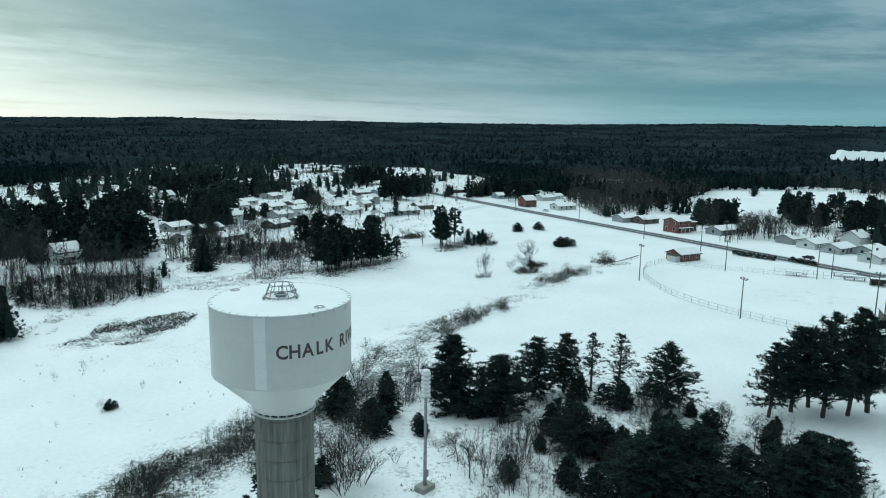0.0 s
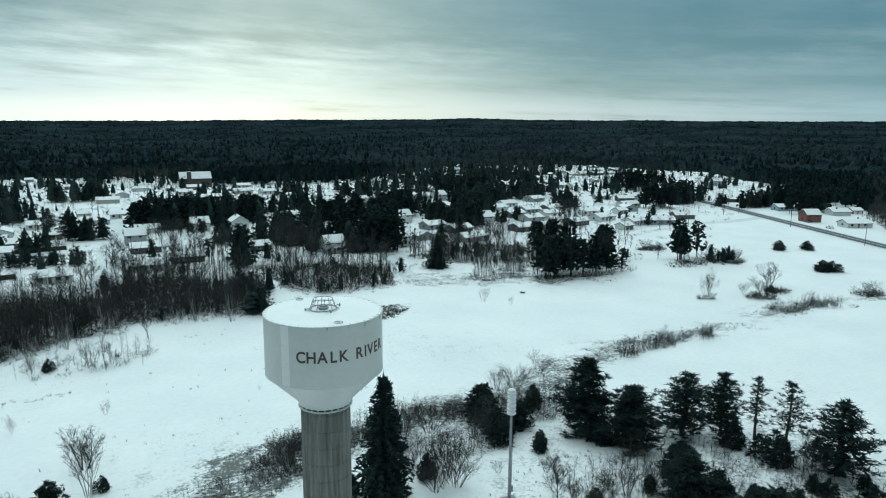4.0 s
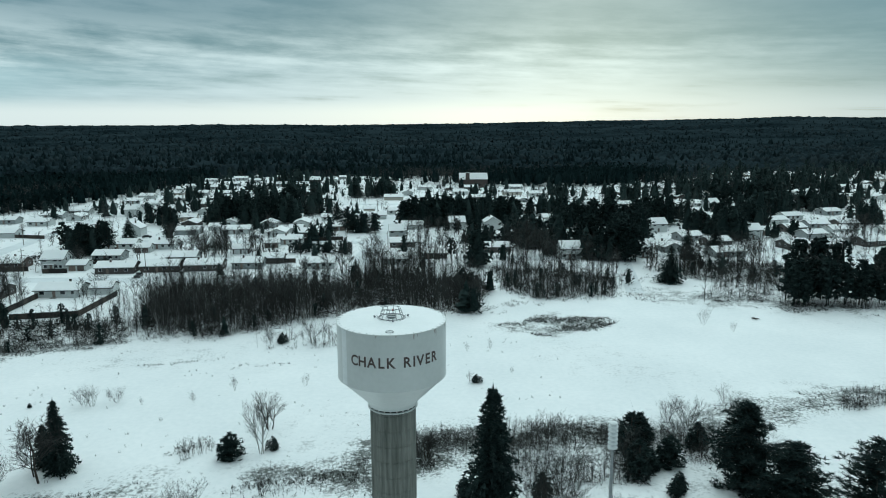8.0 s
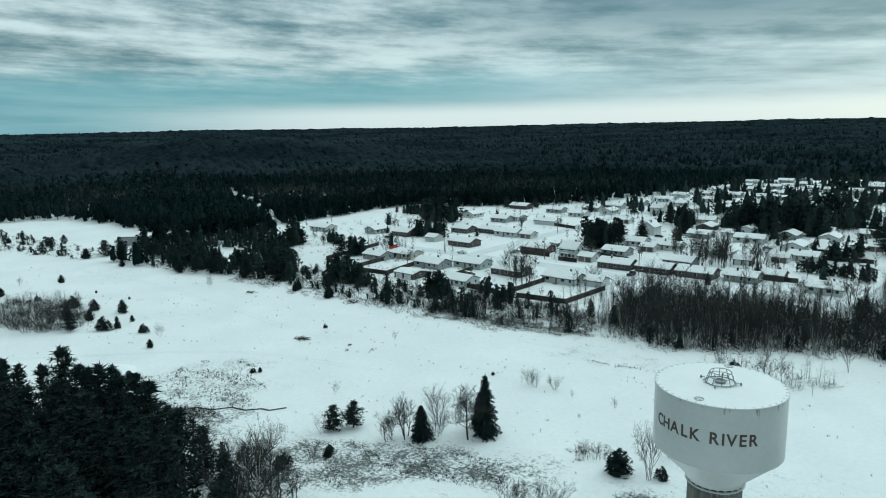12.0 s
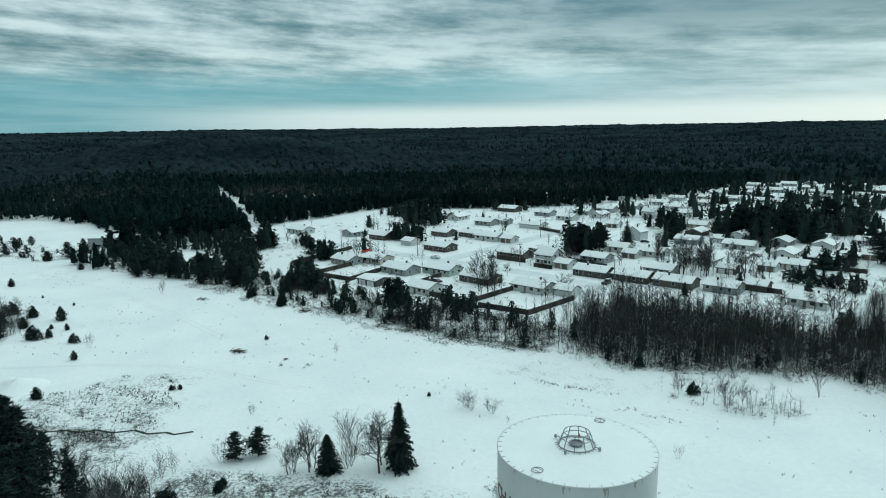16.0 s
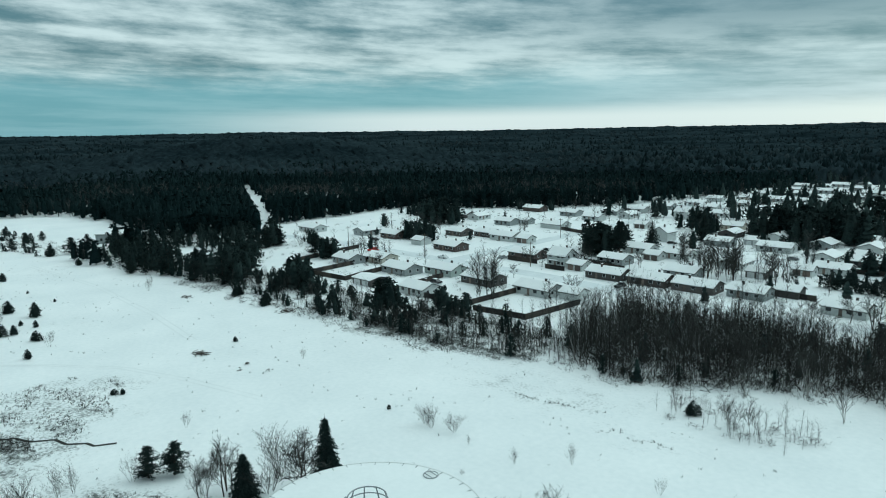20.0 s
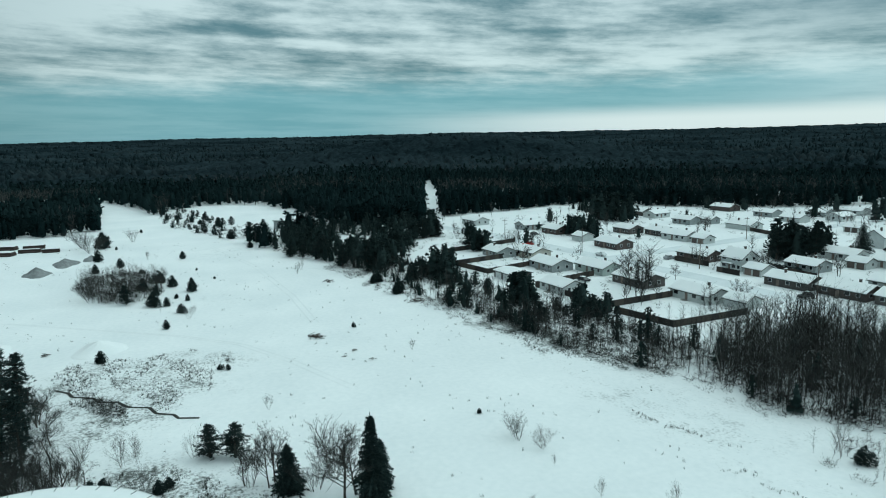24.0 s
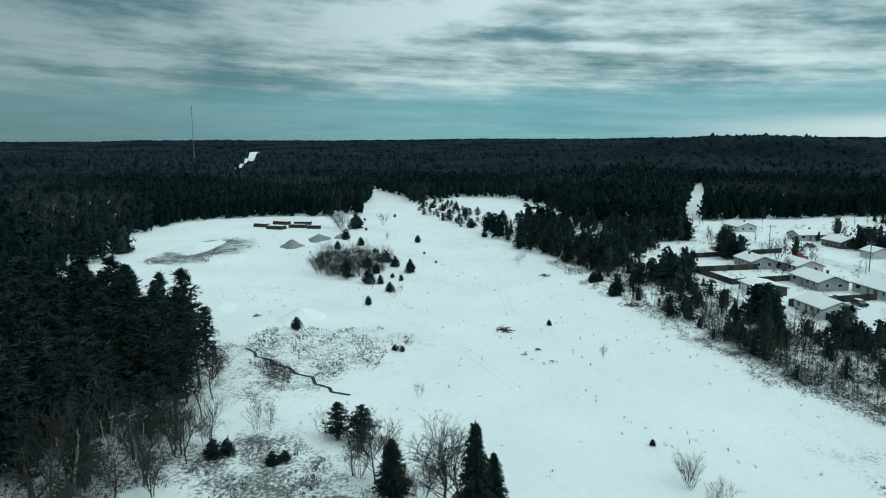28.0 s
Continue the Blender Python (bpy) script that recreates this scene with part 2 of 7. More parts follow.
# ---- mesh helpers ----
def solid(name, verts, faces, material, parent=None, label="", smooth=False):
    me = bpy.data.meshes.new(name)
    me.from_pydata([tuple(v) for v in verts] if not isinstance(verts, list) else verts, [], faces)
    me.materials.append(material)
    if smooth:
        me.polygons.foreach_set("use_smooth", [True] * len(me.polygons))
    ob = new(name, me)
    ob.parent = parent
    return tagged(ob, label)


def part(name, bm, material, parent=None, label="", smooth=False):
    me = bpy.data.meshes.new(name)
    bm.to_mesh(me)
    bm.free()
    me.materials.append(material)
    if smooth:
        me.polygons.foreach_set("use_smooth", [True] * len(me.polygons))
    ob = new(name, me)
    ob.parent = parent
    return tagged(ob, label)


def thing(name, m, label, category, group="", kind=""):
    ob = new(name)
    ob.matrix_basis = m
    return tagged(ob, label, category, group, kind)


def box(bm, x, y, z, sx, sy, sz, bevel=0.0, turn=0.0):
    """A box whose base centre is x, y, z."""
    r = bmesh.ops.create_cube(bm, size=1, matrix=Matrix.Translation((x, y, z + sz / 2)) @ Matrix.Rotation(radians(turn), 4, "Z") @ Matrix.Diagonal((sx, sy, sz, 1)))
    if bevel:
        es = {e for v in r["verts"] for e in v.link_edges}
        bmesh.ops.bevel(bm, geom=list(es), offset=bevel, segments=1, affect="EDGES")
    return bm


def boxed(*args, **kw):
    return box(bmesh.new(), *args, **kw)


def lathe(profile, sides=32, cap=True):
    """A turned body from (radius, z) pairs, bottom to top."""
    vs, fs = [], []
    for r, z in profile:
        vs += [(r * math.cos(2 * math.pi * k / sides), r * math.sin(2 * math.pi * k / sides), z) for k in range(sides)]
    for i in range(len(profile) - 1):
        for k in range(sides):
            a, b = i * sides + k, i * sides + (k + 1) % sides
            fs.append((a, b, b + sides, a + sides))
    if cap:
        fs.append(tuple(range(sides - 1, -1, -1)))
        fs.append(tuple((len(profile) - 1) * sides + k for k in range(sides)))
    return vs, fs


def tube(points, r0, r1, sides=6):
    """A tapered round bar along points."""
    vs, fs, n = [], [], len(points)
    for i, p in enumerate(points):
        p = Vector(p)
        d = (Vector(points[min(i + 1, n - 1)]) - Vector(points[max(i - 1, 0)])).normalized()
        u = d.orthogonal().normalized()
        w = d.cross(u)
        r = r0 + (r1 - r0) * i / max(n - 1, 1)
        vs += [tuple(p + r * (math.cos(2 * math.pi * k / sides) * u + math.sin(2 * math.pi * k / sides) * w)) for k in range(sides)]
    for i in range(n - 1):
        for k in range(sides):
            a, b = i * sides + k, i * sides + (k + 1) % sides
            fs.append((a, b, b + sides, a + sides))
    fs += [tuple(range(sides - 1, -1, -1)), tuple((n - 1) * sides + k for k in range(sides))]
    return vs, fs


def merged(pieces):
    """Several (verts, faces) as one."""
    vs, fs = [], []
    for v, f in pieces:
        o = len(vs)
        vs += v
        fs += [tuple(i + o for i in q) for q in f]
    return vs, fs


def fast_mesh(name, verts, tris, material):
    """A large mesh of triangles from arrays."""
    me = bpy.data.meshes.new(name)
    verts, tris = np.asarray(verts, np.float32), np.asarray(tris, np.int32)
    me.vertices.add(len(verts))
    me.vertices.foreach_set("co", verts.ravel())
    me.loops.add(3 * len(tris))
    me.loops.foreach_set("vertex_index", tris.ravel())
    me.polygons.add(len(tris))
    me.polygons.foreach_set("loop_start", np.arange(0, 3 * len(tris), 3, dtype=np.int32))
    me.update(calc_edges=True)
    me.materials.append(material)
    return new(name, me)


def inside(px, py, poly):
    """Which of the points lie in a polygon."""
    px, py = np.asarray(px, float), np.asarray(py, float)
    hit = np.zeros(px.shape, bool)
    for (x0, y0), (x1, y1) in zip(poly, poly[1:] + poly[:1]):
        cross = ((y0 > py) != (y1 > py)) & (px < (x1 - x0) * (py - y0) / ((y1 - y0) or 1e-9) + x0)
        hit ^= cross
    return hit


def waves(x, y, size, seed=0.0):
    """A cheap smooth noise for arrays, about -1 to 1."""
    x, y = x / size, y / size
    return (np.sin(1.7 * x + 2.3 * np.sin(0.9 * y + seed) + seed) + np.sin(2.1 * y + 1.9 * np.sin(1.1 * x + 1.3 * seed)) + np.sin(1.3 * x - 1.6 * y + 2.7 * seed)) / 3

# ---- plan of the open ground; all else is woods ----
FIELD = [(-640, -57), (-525, -16), (-415, 11), (-342, 25), (-272, 49), (-222, 66), (-168, 73), (-133, 80), (-101, 85), (-81, 93), (-58, 98), (-40, 105), (-22, 122), (14, 124), (34, 136),
         (70, 150), (97, 132), (134, 126), (190, 145), (260, 190), (330, 285), (345, 260), (300, 160), (262, 60), (240, -20), (225, -90), (120, -150), (-20, -150), (-60, -30), (-115, -25),
         (-150, -75), (-227, -112), (-303, -122), (-355, -120), (-378, -88), (-380, -43), (-395, -29), (-515, -38), (-640, -50)]
TOWN = [(-320, 135), (-350, 165), (-370, 262), (-298, 324), (-268, 383), (-246, 514), (-243, 669), (-172, 690), (-100, 690), (-60, 600), (20, 560), (100, 545), (178, 560), (333, 760), (520, 760),
        (600, 560), (480, 330), (345, 270), (190, 150), (97, 140), (14, 130), (-40, 110), (-100, 95), (-168, 80), (-222, 78), (-290, 120)]
EAST = [(300, 160), (345, 265), (420, 270), (400, 190), (364, 123), (562, 172), (640, 100), (560, 40), (480, 30), (400, 0), (330, -60), (240, -60), (262, 60)]
YARD = [(-511, 34), (-499, 72), (-420, 88), (-340, 90), (-335, 70), (-318, 58), (-300, 50), (-318, 22), (-400, 2), (-480, 6)]
LANE = [(-312, 132), (-346, 158), (-622, 258), (-614, 246)]
CUT = [(-760, -228), (-938, -262), (-2200, -596), (-2200, -630), (-920, -284), (-760, -246)]
C2 = [(-300, 48), (-272, 48), (-225, 65), (-228, 92), (-250, 105), (-300, 125), (-330, 130), (-333, 92), (-318, 66)]  # conifer belt
LAKE = [(1180, 245), (1500, 312), (2040, 412), (2100, 260), (2000, 60), (1160, 60)]
CLEARINGS = (C2, FIELD, TOWN, EAST, YARD, LANE, CUT, LAKE)


def is_open(x, y):
    hit = np.zeros(np.shape(x), bool)
    for poly in CLEARINGS:
        hit |= inside(x, y, poly)
    return hit


def ground_z(x, y):
    """Flat river plain with slight swells; low hills from about 1.3 km on, and one nearer ridge."""
    x, y = np.asarray(x, float), np.asarray(y, float)
    r = np.hypot(x, y)
    near = 0.10 * waves(x, y, 9.0) + 0.18 * waves(x, y, 40.0, 1.0)
    k = np.clip((r - 1300) / 2700, 0, 1)
    k = k * k * (3 - 2 * k) * (1 - 0.98 * np.exp(-((((x - 1700) / 480) ** 2 + ((y - 220) / 260) ** 2) ** 2)))  # flat basin of the lake
    bearing = np.degrees(np.arctan2(-x, y))
    hills = np.interp(bearing, [-180, -100, -25, -12, 0, 55, 100, 180], [60, 78, 78, 64, 50, 48, 48, 60]) + 9 * waves(x, y, 1400, 2.0) + 6 * waves(x, y, 420, 3.0)
    ridge = 40 * np.exp(-((r - 980) / 190) ** 2 - ((bearing - 65) / 14) ** 2)  # wooded ridge in the west
    rise = 2.4 * np.exp(-(((x - 34) / 34) ** 2 + ((y - 2) / 26) ** 2))  # knoll east of the tower
    return near * np.clip(1.6 - r / 110, 0, 1) + k * hills + ridge + rise


N = 270
u = np.linspace(-1, 1, N)
line = 4950 * np.sinh(6 * u) / math.sinh(6)
gx, gy = np.meshgrid(line, line)
gxs, gys = gx.ravel() - 20, gy.ravel() + 30
idx = np.arange(N * N).reshape(N, N)
quad = np.stack([idx[:-1, :-1], idx[:-1, 1:], idx[1:, 1:], idx[1:, :-1]], -1).reshape(-1, 4)
ground = fast_mesh("ground", np.stack([gxs, gys, ground_z(gxs, gys)], -1), np.concatenate([quad[:, :3], quad[:, [0, 2, 3]]]), SNOW)
ground.data.polygons.foreach_set("use_smooth", [True] * len(ground.data.polygons))
tagged(ground, "flat snow-covered plain with low wooded hills", "ground", kind="structure")


# where the snow lies thin over dead grass
THIN = [([(14, 107), (28, 102), (46, 106), (56, 114), (50, 121), (36, 122), (22, 116)], 0.75),
        ([(-84, -4), (-77, 6), (-66, 14), (-56, 24), (-42, 25), (-36, 18), (-50, 8), (-60, -6), (-72, -22)], 0.75),
        ([(-133, 21), (-120, 15), (-108, 9), (-101, 2), (-92, -11), (-95, -18), (-113, -24), (-128, -23), (-139, -17), (-140, 6)], 0.5),
        ([(-221, -84), (-242, -88), (-262, -83), (-298, -73), (-284, -62), (-245, -60), (-222, -68)], 1.0), ([(-85, 73.0), (-75, 77.0), (-67, 78.0), (-59, 80.0), (-53, 80.0), (-53, 82.0), (-59, 82.0), (-67, 80.0), (-75, 79.0), (-85, 75.0)], 0.3),
        ([(-12, 24), (0, 28), (25, 34), (60, 40), (86, 58), (132, 62), (130, 70), (84, 68), (44, 50), (6, 46), (-8, 34)], 0.8),
        ([(-30, 25), (-23, 30), (-9, 33), (2, 37), (4, 30), (-7, 22), (-26, 21)], 0.7), ([(-90, 74), (-58, 79), (-48, 78), (-40, 77), (-32, 78), (-24, 82), (-17, 84), (-17, 87), (-32, 81), (-58, 82), (-88, 77)], 0.35), ([(8, -4), (40, -26), (75, -20), (92, 6), (70, 32), (30, 36)], 0.35), ([(-136, 74), (-100, 82), (-80, 92), (-84, 100), (-136, 92)], 0.9),
        ([(60, 140), (100, 128), (134, 122), (140, 132), (100, 146), (70, 160)], 0.6), ([(140, 66), (176, 68), (220, 70), (218, 76), (176, 76), (140, 78)], 0.6)]
thin = np.zeros(len(gxs))
for poly, amount in THIN:
    for ox, oy in ((0, 0), (2, 1), (-2, 1), (1, -2), (-1, -2)):
        thin = np.maximum(thin, 0.0) + inside(gxs + 2 * ox + 4 * waves(gxs, gys, 7.0, 2.0), gys + 2 * oy + 4 * waves(gys, gxs, 7.0, 1.0), poly) * amount / 5
thin += 0.28 * np.clip(waves(gxs, gys, 26.0, 4.0), 0, 1) * inside(gxs, gys, FIELD)
ground.data.attributes.new("thin", "FLOAT", "POINT").data.foreach_set("value", np.clip(thin, 0, 1).astype(np.float32))


# ---- far woods: one rough canopy from 720 m to the skyline ----
def canopy(a0, a1, steps, rings, r0, r1):
    rng = np.random.default_rng(5)
    az = np.radians(np.linspace(a0, a1, steps))
    rad = r0 * (r1 / r0) ** np.linspace(0, 1, rings)
    A, Rr = np.meshgrid(az, rad)
    Rr = Rr * (1 + rng.uniform(-0.011, 0.011, Rr.shape))
    x, y = -np.sin(A) * Rr, np.cos(A) * Rr
    mix = waves(x, y, 160, 4.0) + 0.6 * waves(x, y, 45, 5.0)
    top = 9 + 3.0 * mix + rng.uniform(-2.2, 2.6, x.shape) + 3.5 * (rng.random(x.shape) < 0.06)
    top = np.where(is_open(x, y), -1.0, top)
    top[0] = -3.0
    i = np.arange(rings * steps).reshape(rings, steps)
    q = np.stack([i[:-1, :-1], i[:-1, 1:], i[1:, 1:], i[1:, :-1]], -1).reshape(-1, 4)
    return np.stack([x.ravel(), y.ravel(), (ground_z(x, y) + top).ravel()], -1), np.concatenate([q[:, [0, 2, 1]], q[:, [0, 3, 2]]])


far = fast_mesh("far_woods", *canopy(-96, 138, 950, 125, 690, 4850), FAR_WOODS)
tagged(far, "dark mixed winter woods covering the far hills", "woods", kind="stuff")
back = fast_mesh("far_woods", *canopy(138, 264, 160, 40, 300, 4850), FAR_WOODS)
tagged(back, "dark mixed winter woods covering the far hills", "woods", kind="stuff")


def far_crowns(count, low, high, r0, r1, wide, keep_sign, seed):
    """Single crowns that stand out of the far canopy, spread evenly by bearing and closer with distance."""
    rng = np.random.default_rng(seed)
    a, q = np.radians(rng.uniform(-92, 134, count)), r0 * (r1 / r0) ** rng.random(count)
    x, y = -np.sin(a) * q, np.cos(a) * q
    patch = waves(x, y, 150, 4.0) + 0.7 * waves(x, y, 380, 7.0) + rng.uniform(-0.5, 0.5, count)
    ok = ~is_open(x, y) & (patch * keep_sign > -0.08)
    x, y, n = x[ok], y[ok], int(ok.sum())
    h = rng.uniform(low, high, n) * np.where((np.hypot(x, y) < 1200) & (np.abs(np.degrees(np.arctan2(-x, y)) - 65) < 24), 0.62, 1.0)  # lower on the near ridge
    z = ground_z(x, y) + 2.0
    vs, ts, sides, turn = [], [], 4, rng.uniform(0, 6.28, n)
    for f, w in ((0.25, 1.0), (0.68, 0.72 if wide > 0.3 else 0.45)):
        for s in range(sides):
            k = h * wide * w * rng.uniform(0.6, 1.25, n)
            vs.append(np.stack([x + k * np.cos(turn + 6.283 * s / sides), y + k * np.sin(turn + 6.283 * s / sides), z + h * (f + rng.uniform(-0.06, 0.06, n))], -1))
    vs.append(np.stack([x + rng.normal(0, 0.05, n) * h, y + rng.normal(0, 0.05, n) * h, z + h], -1))
    verts = np.stack(vs, 1).reshape(-1, 3)
    first = np.arange(n)[:, None] * 9
    for s in range(sides):
        b = (s + 1) % sides
        ts += [np.concatenate([first + s, first + b, first + 4 + b], 1), np.concatenate([first + s, first + 4 + b, first + 4 + s], 1), np.concatenate([first + 4 + s, first + 4 + b, first + 8], 1)]
    return verts, np.concatenate(ts)


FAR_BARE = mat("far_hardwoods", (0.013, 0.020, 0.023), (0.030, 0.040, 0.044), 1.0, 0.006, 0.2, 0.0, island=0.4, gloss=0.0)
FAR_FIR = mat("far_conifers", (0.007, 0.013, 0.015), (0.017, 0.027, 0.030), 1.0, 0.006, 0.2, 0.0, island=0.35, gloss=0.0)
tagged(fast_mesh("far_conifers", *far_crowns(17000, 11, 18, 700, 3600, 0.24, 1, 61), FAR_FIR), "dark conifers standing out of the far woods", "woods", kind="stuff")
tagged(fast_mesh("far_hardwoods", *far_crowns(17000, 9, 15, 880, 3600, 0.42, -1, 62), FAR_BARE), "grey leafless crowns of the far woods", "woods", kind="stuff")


# ---- middle woods: single trees, joined ----
def spruce_cloud(x, y, z, h, rng, tiers=3, sides=5, wide=0.19):
    """Many small jagged conifers as arrays."""
    n = len(x)
    vs, ts, base = [], [], 0
    trunk = np.full(n, 0.0)
    for k in range(tiers):
        lo = 0.08 + 0.8 * k / tiers
        hi = min(lo + 1.25 / tiers, 1.0)
        rad = h * wide * (1 - 0.82 * k / tiers)
        ang = rng.uniform(0, 6.28, n)
        ring = []
        for s in range(sides):
            a = ang + 2 * math.pi * s / sides
            q = rad * rng.uniform(0.65, 1.25, n)
            ring.append(np.stack([x + q * np.cos(a), y + q * np.sin(a), z + h * lo + rng.uniform(-0.05, 0.05, n) * h], -1))
        tip = np.stack([x + rng.normal(0, 0.02, n) * h, y + rng.normal(0, 0.02, n) * h, z + h * hi], -1)
        block = np.stack(ring + [tip], 1)
        vs.append(block.reshape(-1, 3))
        first = base + np.arange(n)[:, None] * (sides + 1)
        for s in range(sides):
            ts.append(np.concatenate([first + s, first + (s + 1) % sides, first + sides], 1))
        base += n * (sides + 1)
    return np.concatenate(vs), np.concatenate(ts)


def broom_cloud(x, y, z, h, rng, rays=11, spread=1.0, stout=1.0):
    """Many bare hardwoods as arrays: a slim trunk, rising limbs and short twigs off them."""
    n = len(x)
    vs, ts, base = [], [], 0

    def sliver(p, q, w):
        nonlocal base
        a = rng.uniform(0, 6.28, n)
        side = np.stack([np.cos(a), np.sin(a), 0 * a], -1) * np.reshape(w, (-1, 1))
        vs.append(np.stack([p - side, p + side, q], 1).reshape(-1, 3))
        ts.append(base + np.arange(3 * n).reshape(-1, 3))
        base += 3 * n

    foot = np.stack([x, y, z - 0.2], -1)
    top = np.stack([x + rng.normal(0, 0.03, n) * h, y + rng.normal(0, 0.03, n) * h, z + h], -1)
    for _ in range(2):
        sliver(foot, top, (0.005 * h + 0.018) * min(stout, 1.2))
    for k in range(rays):
        a, f = rng.uniform(0, 6.28, n), rng.uniform(0.12 if spread > 1 else 0.25, 0.88, n)
        root = foot + (top - foot) * f[:, None]
        out = h * rng.uniform(0.07, 0.25, n) * spread * np.sin(np.pi * np.clip(1.15 - f, 0.15, 0.85))
        tip = root + np.stack([out * np.cos(a), out * np.sin(a), h * rng.uniform(0.10, 0.27, n)], -1)
        sliver(root, tip, (0.0028 * h + 0.013) * stout)
        if k % 2:
            mid = root + (tip - root) * rng.uniform(0.3, 0.8, n)[:, None]
            sliver(mid, mid + np.stack([rng.normal(0, 0.065, n) * h, rng.normal(0, 0.065, n) * h, rng.uniform(-0.02, 0.10, n) * h], -1), (0.002 * h + 0.011) * stout)
    return np.concatenate(vs), np.concatenate(ts)


def pine_cloud(x, y, z, h, rng, clumps=24, blades=4, wide=0.27, foot=0.14, core=0.62, taper=0.55, blade=1.0):
    """Many ragged pines as arrays: a trunk and loose clumps of needles."""
    n = len(x)
    vs, ts, base = [], [], 0
    wid = h * wide * rng.uniform(0.8, 1.25, n)
    for s in range(2):
        w = 0.012 * h + 0.05
        vs.append(np.stack([np.stack([x - w * (s == 0), y - w * (s == 1), z - 0.2], -1), np.stack([x + w * (s == 0), y + w * (s == 1), z - 0.2], -1), np.stack([x, y, z + 0.95 * h], -1)], 1).reshape(-1, 3))
        ts.append(base + np.arange(3 * n).reshape(-1, 3))
        base += 3 * n
    # dense inner body of the crown
    rows, sides = (0.02, 0.3, 0.62, 0.93), 5
    turn, block = rng.uniform(0, 6.28, n), []
    for f in rows:
        for s in range(sides):
            q = wid * core * (1.0 - f) ** 0.6 * (0.75 + 0.25 * min(f / 0.2, 1)) * rng.uniform(0.5, 1.2, n)
            a = turn + 6.283 * s / sides
            block.append(np.stack([x + q * np.cos(a), y + q * np.sin(a), z + h * (foot + (0.95 - foot) * f + rng.uniform(-0.05, 0.05, n))], -1))
    if core:
        vs.append(np.stack(block, 1).reshape(-1, 3))
        first = base + np.arange(n)[:, None] * len(block)
        for i in range(len(rows) - 1):
            for s in range(sides):
                a, b = i * sides + s, i * sides + (s + 1) % sides
                ts += [np.concatenate([first + a, first + b, first + b + sides], 1), np.concatenate([first + a, first + b + sides, first + a + sides], 1)]
        base += n * len(block)
    for k in range(clumps):
        f = (k + rng.random(n)) / clumps
        a = rng.uniform(0, 6.28, n)
        r = wid * np.clip(1.04 - f, 0.05, 1) ** taper * np.minimum(0.7 + 1.5 * f, 1.0) * np.sqrt(rng.uniform(0.2, 1, n))
        c = np.stack([x + r * np.cos(a), y + r * np.sin(a), z + h * (foot + (0.95 - foot) * f)], -1)
        for b in range(blades):
            d = rng.normal(0, 1, (n, 3)) * np.array([1, 1, 0.55])
            e = rng.normal(0, 1, (n, 3)) * np.array([1, 1, 0.45])
            size = (blade * h * rng.uniform(0.05, 0.095, n) * (30 / clumps) ** 0.3)[:, None]
            d, e = d / np.linalg.norm(d, axis=1, keepdims=True) * size, e / np.linalg.norm(e, axis=1, keepdims=True) * size
            vs.append(np.stack([c - d * 0.8, c + d * 0.8, c + e * 1.3], 1).reshape(-1, 3))
            ts.append(base + np.arange(3 * n).reshape(-1, 3))
            base += 3 * n
    return np.concatenate(vs), np.concatenate(ts)


def bramble_cloud(x, y, z, h, rng, rays=26, stout=1.0):
    """Low tangled leafless scrub as arrays: twigs at all angles from a broad root."""
    n = len(x)
    vs, ts, base = [], [], 0
    for k in range(rays):
        a, b, q = rng.uniform(0, 6.28, n), rng.uniform(0, 6.28, n), 0.55 * h * np.sqrt(rng.random(n))
        up = rng.uniform(-0.05, 1.0, n) ** 1.0
        flat = np.sqrt(np.clip(1 - up * up, 0.0, 1))
        root = np.stack([x + q * np.cos(b), y + q * np.sin(b), z - 0.1 + h * rng.uniform(0, 0.55, n) ** 1.4], -1)
        tip = root + np.stack([flat * np.cos(a), flat * np.sin(a), up], -1) * (h * rng.uniform(0.25, 0.6, n))[:, None]
        c = rng.uniform(0, 6.28, n)
        side = np.stack([np.cos(c), np.sin(c), rng.normal(0, 0.6, n)], -1) * ((0.006 * h + 0.02) * stout)[:, None]
        vs.append(np.stack([root - side, root + side, tip], 1).reshape(-1, 3))
        ts.append(base + np.arange(3 * n).reshape(-1, 3))
        base += 3 * n
    return np.concatenate(vs), np.concatenate(ts)


def woods(x0, x1, y0, y1, step, far_r, seed):
    rng = np.random.default_rng(seed)
    X, Y = np.meshgrid(np.arange(x0, x1, step), np.arange(y0, y1, step))
    X, Y = (X + rng.uniform(-0.5, 0.5, X.shape) * step).ravel(), (Y + rng.uniform(-0.5, 0.5, Y.shape) * step).ravel()
    keep = (~is_open(X, Y)) & (np.hypot(X, Y) < far_r) & (np.hypot(X, Y - 40) > 60)
    keep &= ~((X > -150) & (X < -40) & (Y > -95) & (Y < -5)) & ~((X > 175) & (X < 345) & (Y > -100) & (Y < 265)) & ~((X > -235) & (X < 175) & (Y > 55) & (Y < 205))
    return X[keep], Y[keep], rng


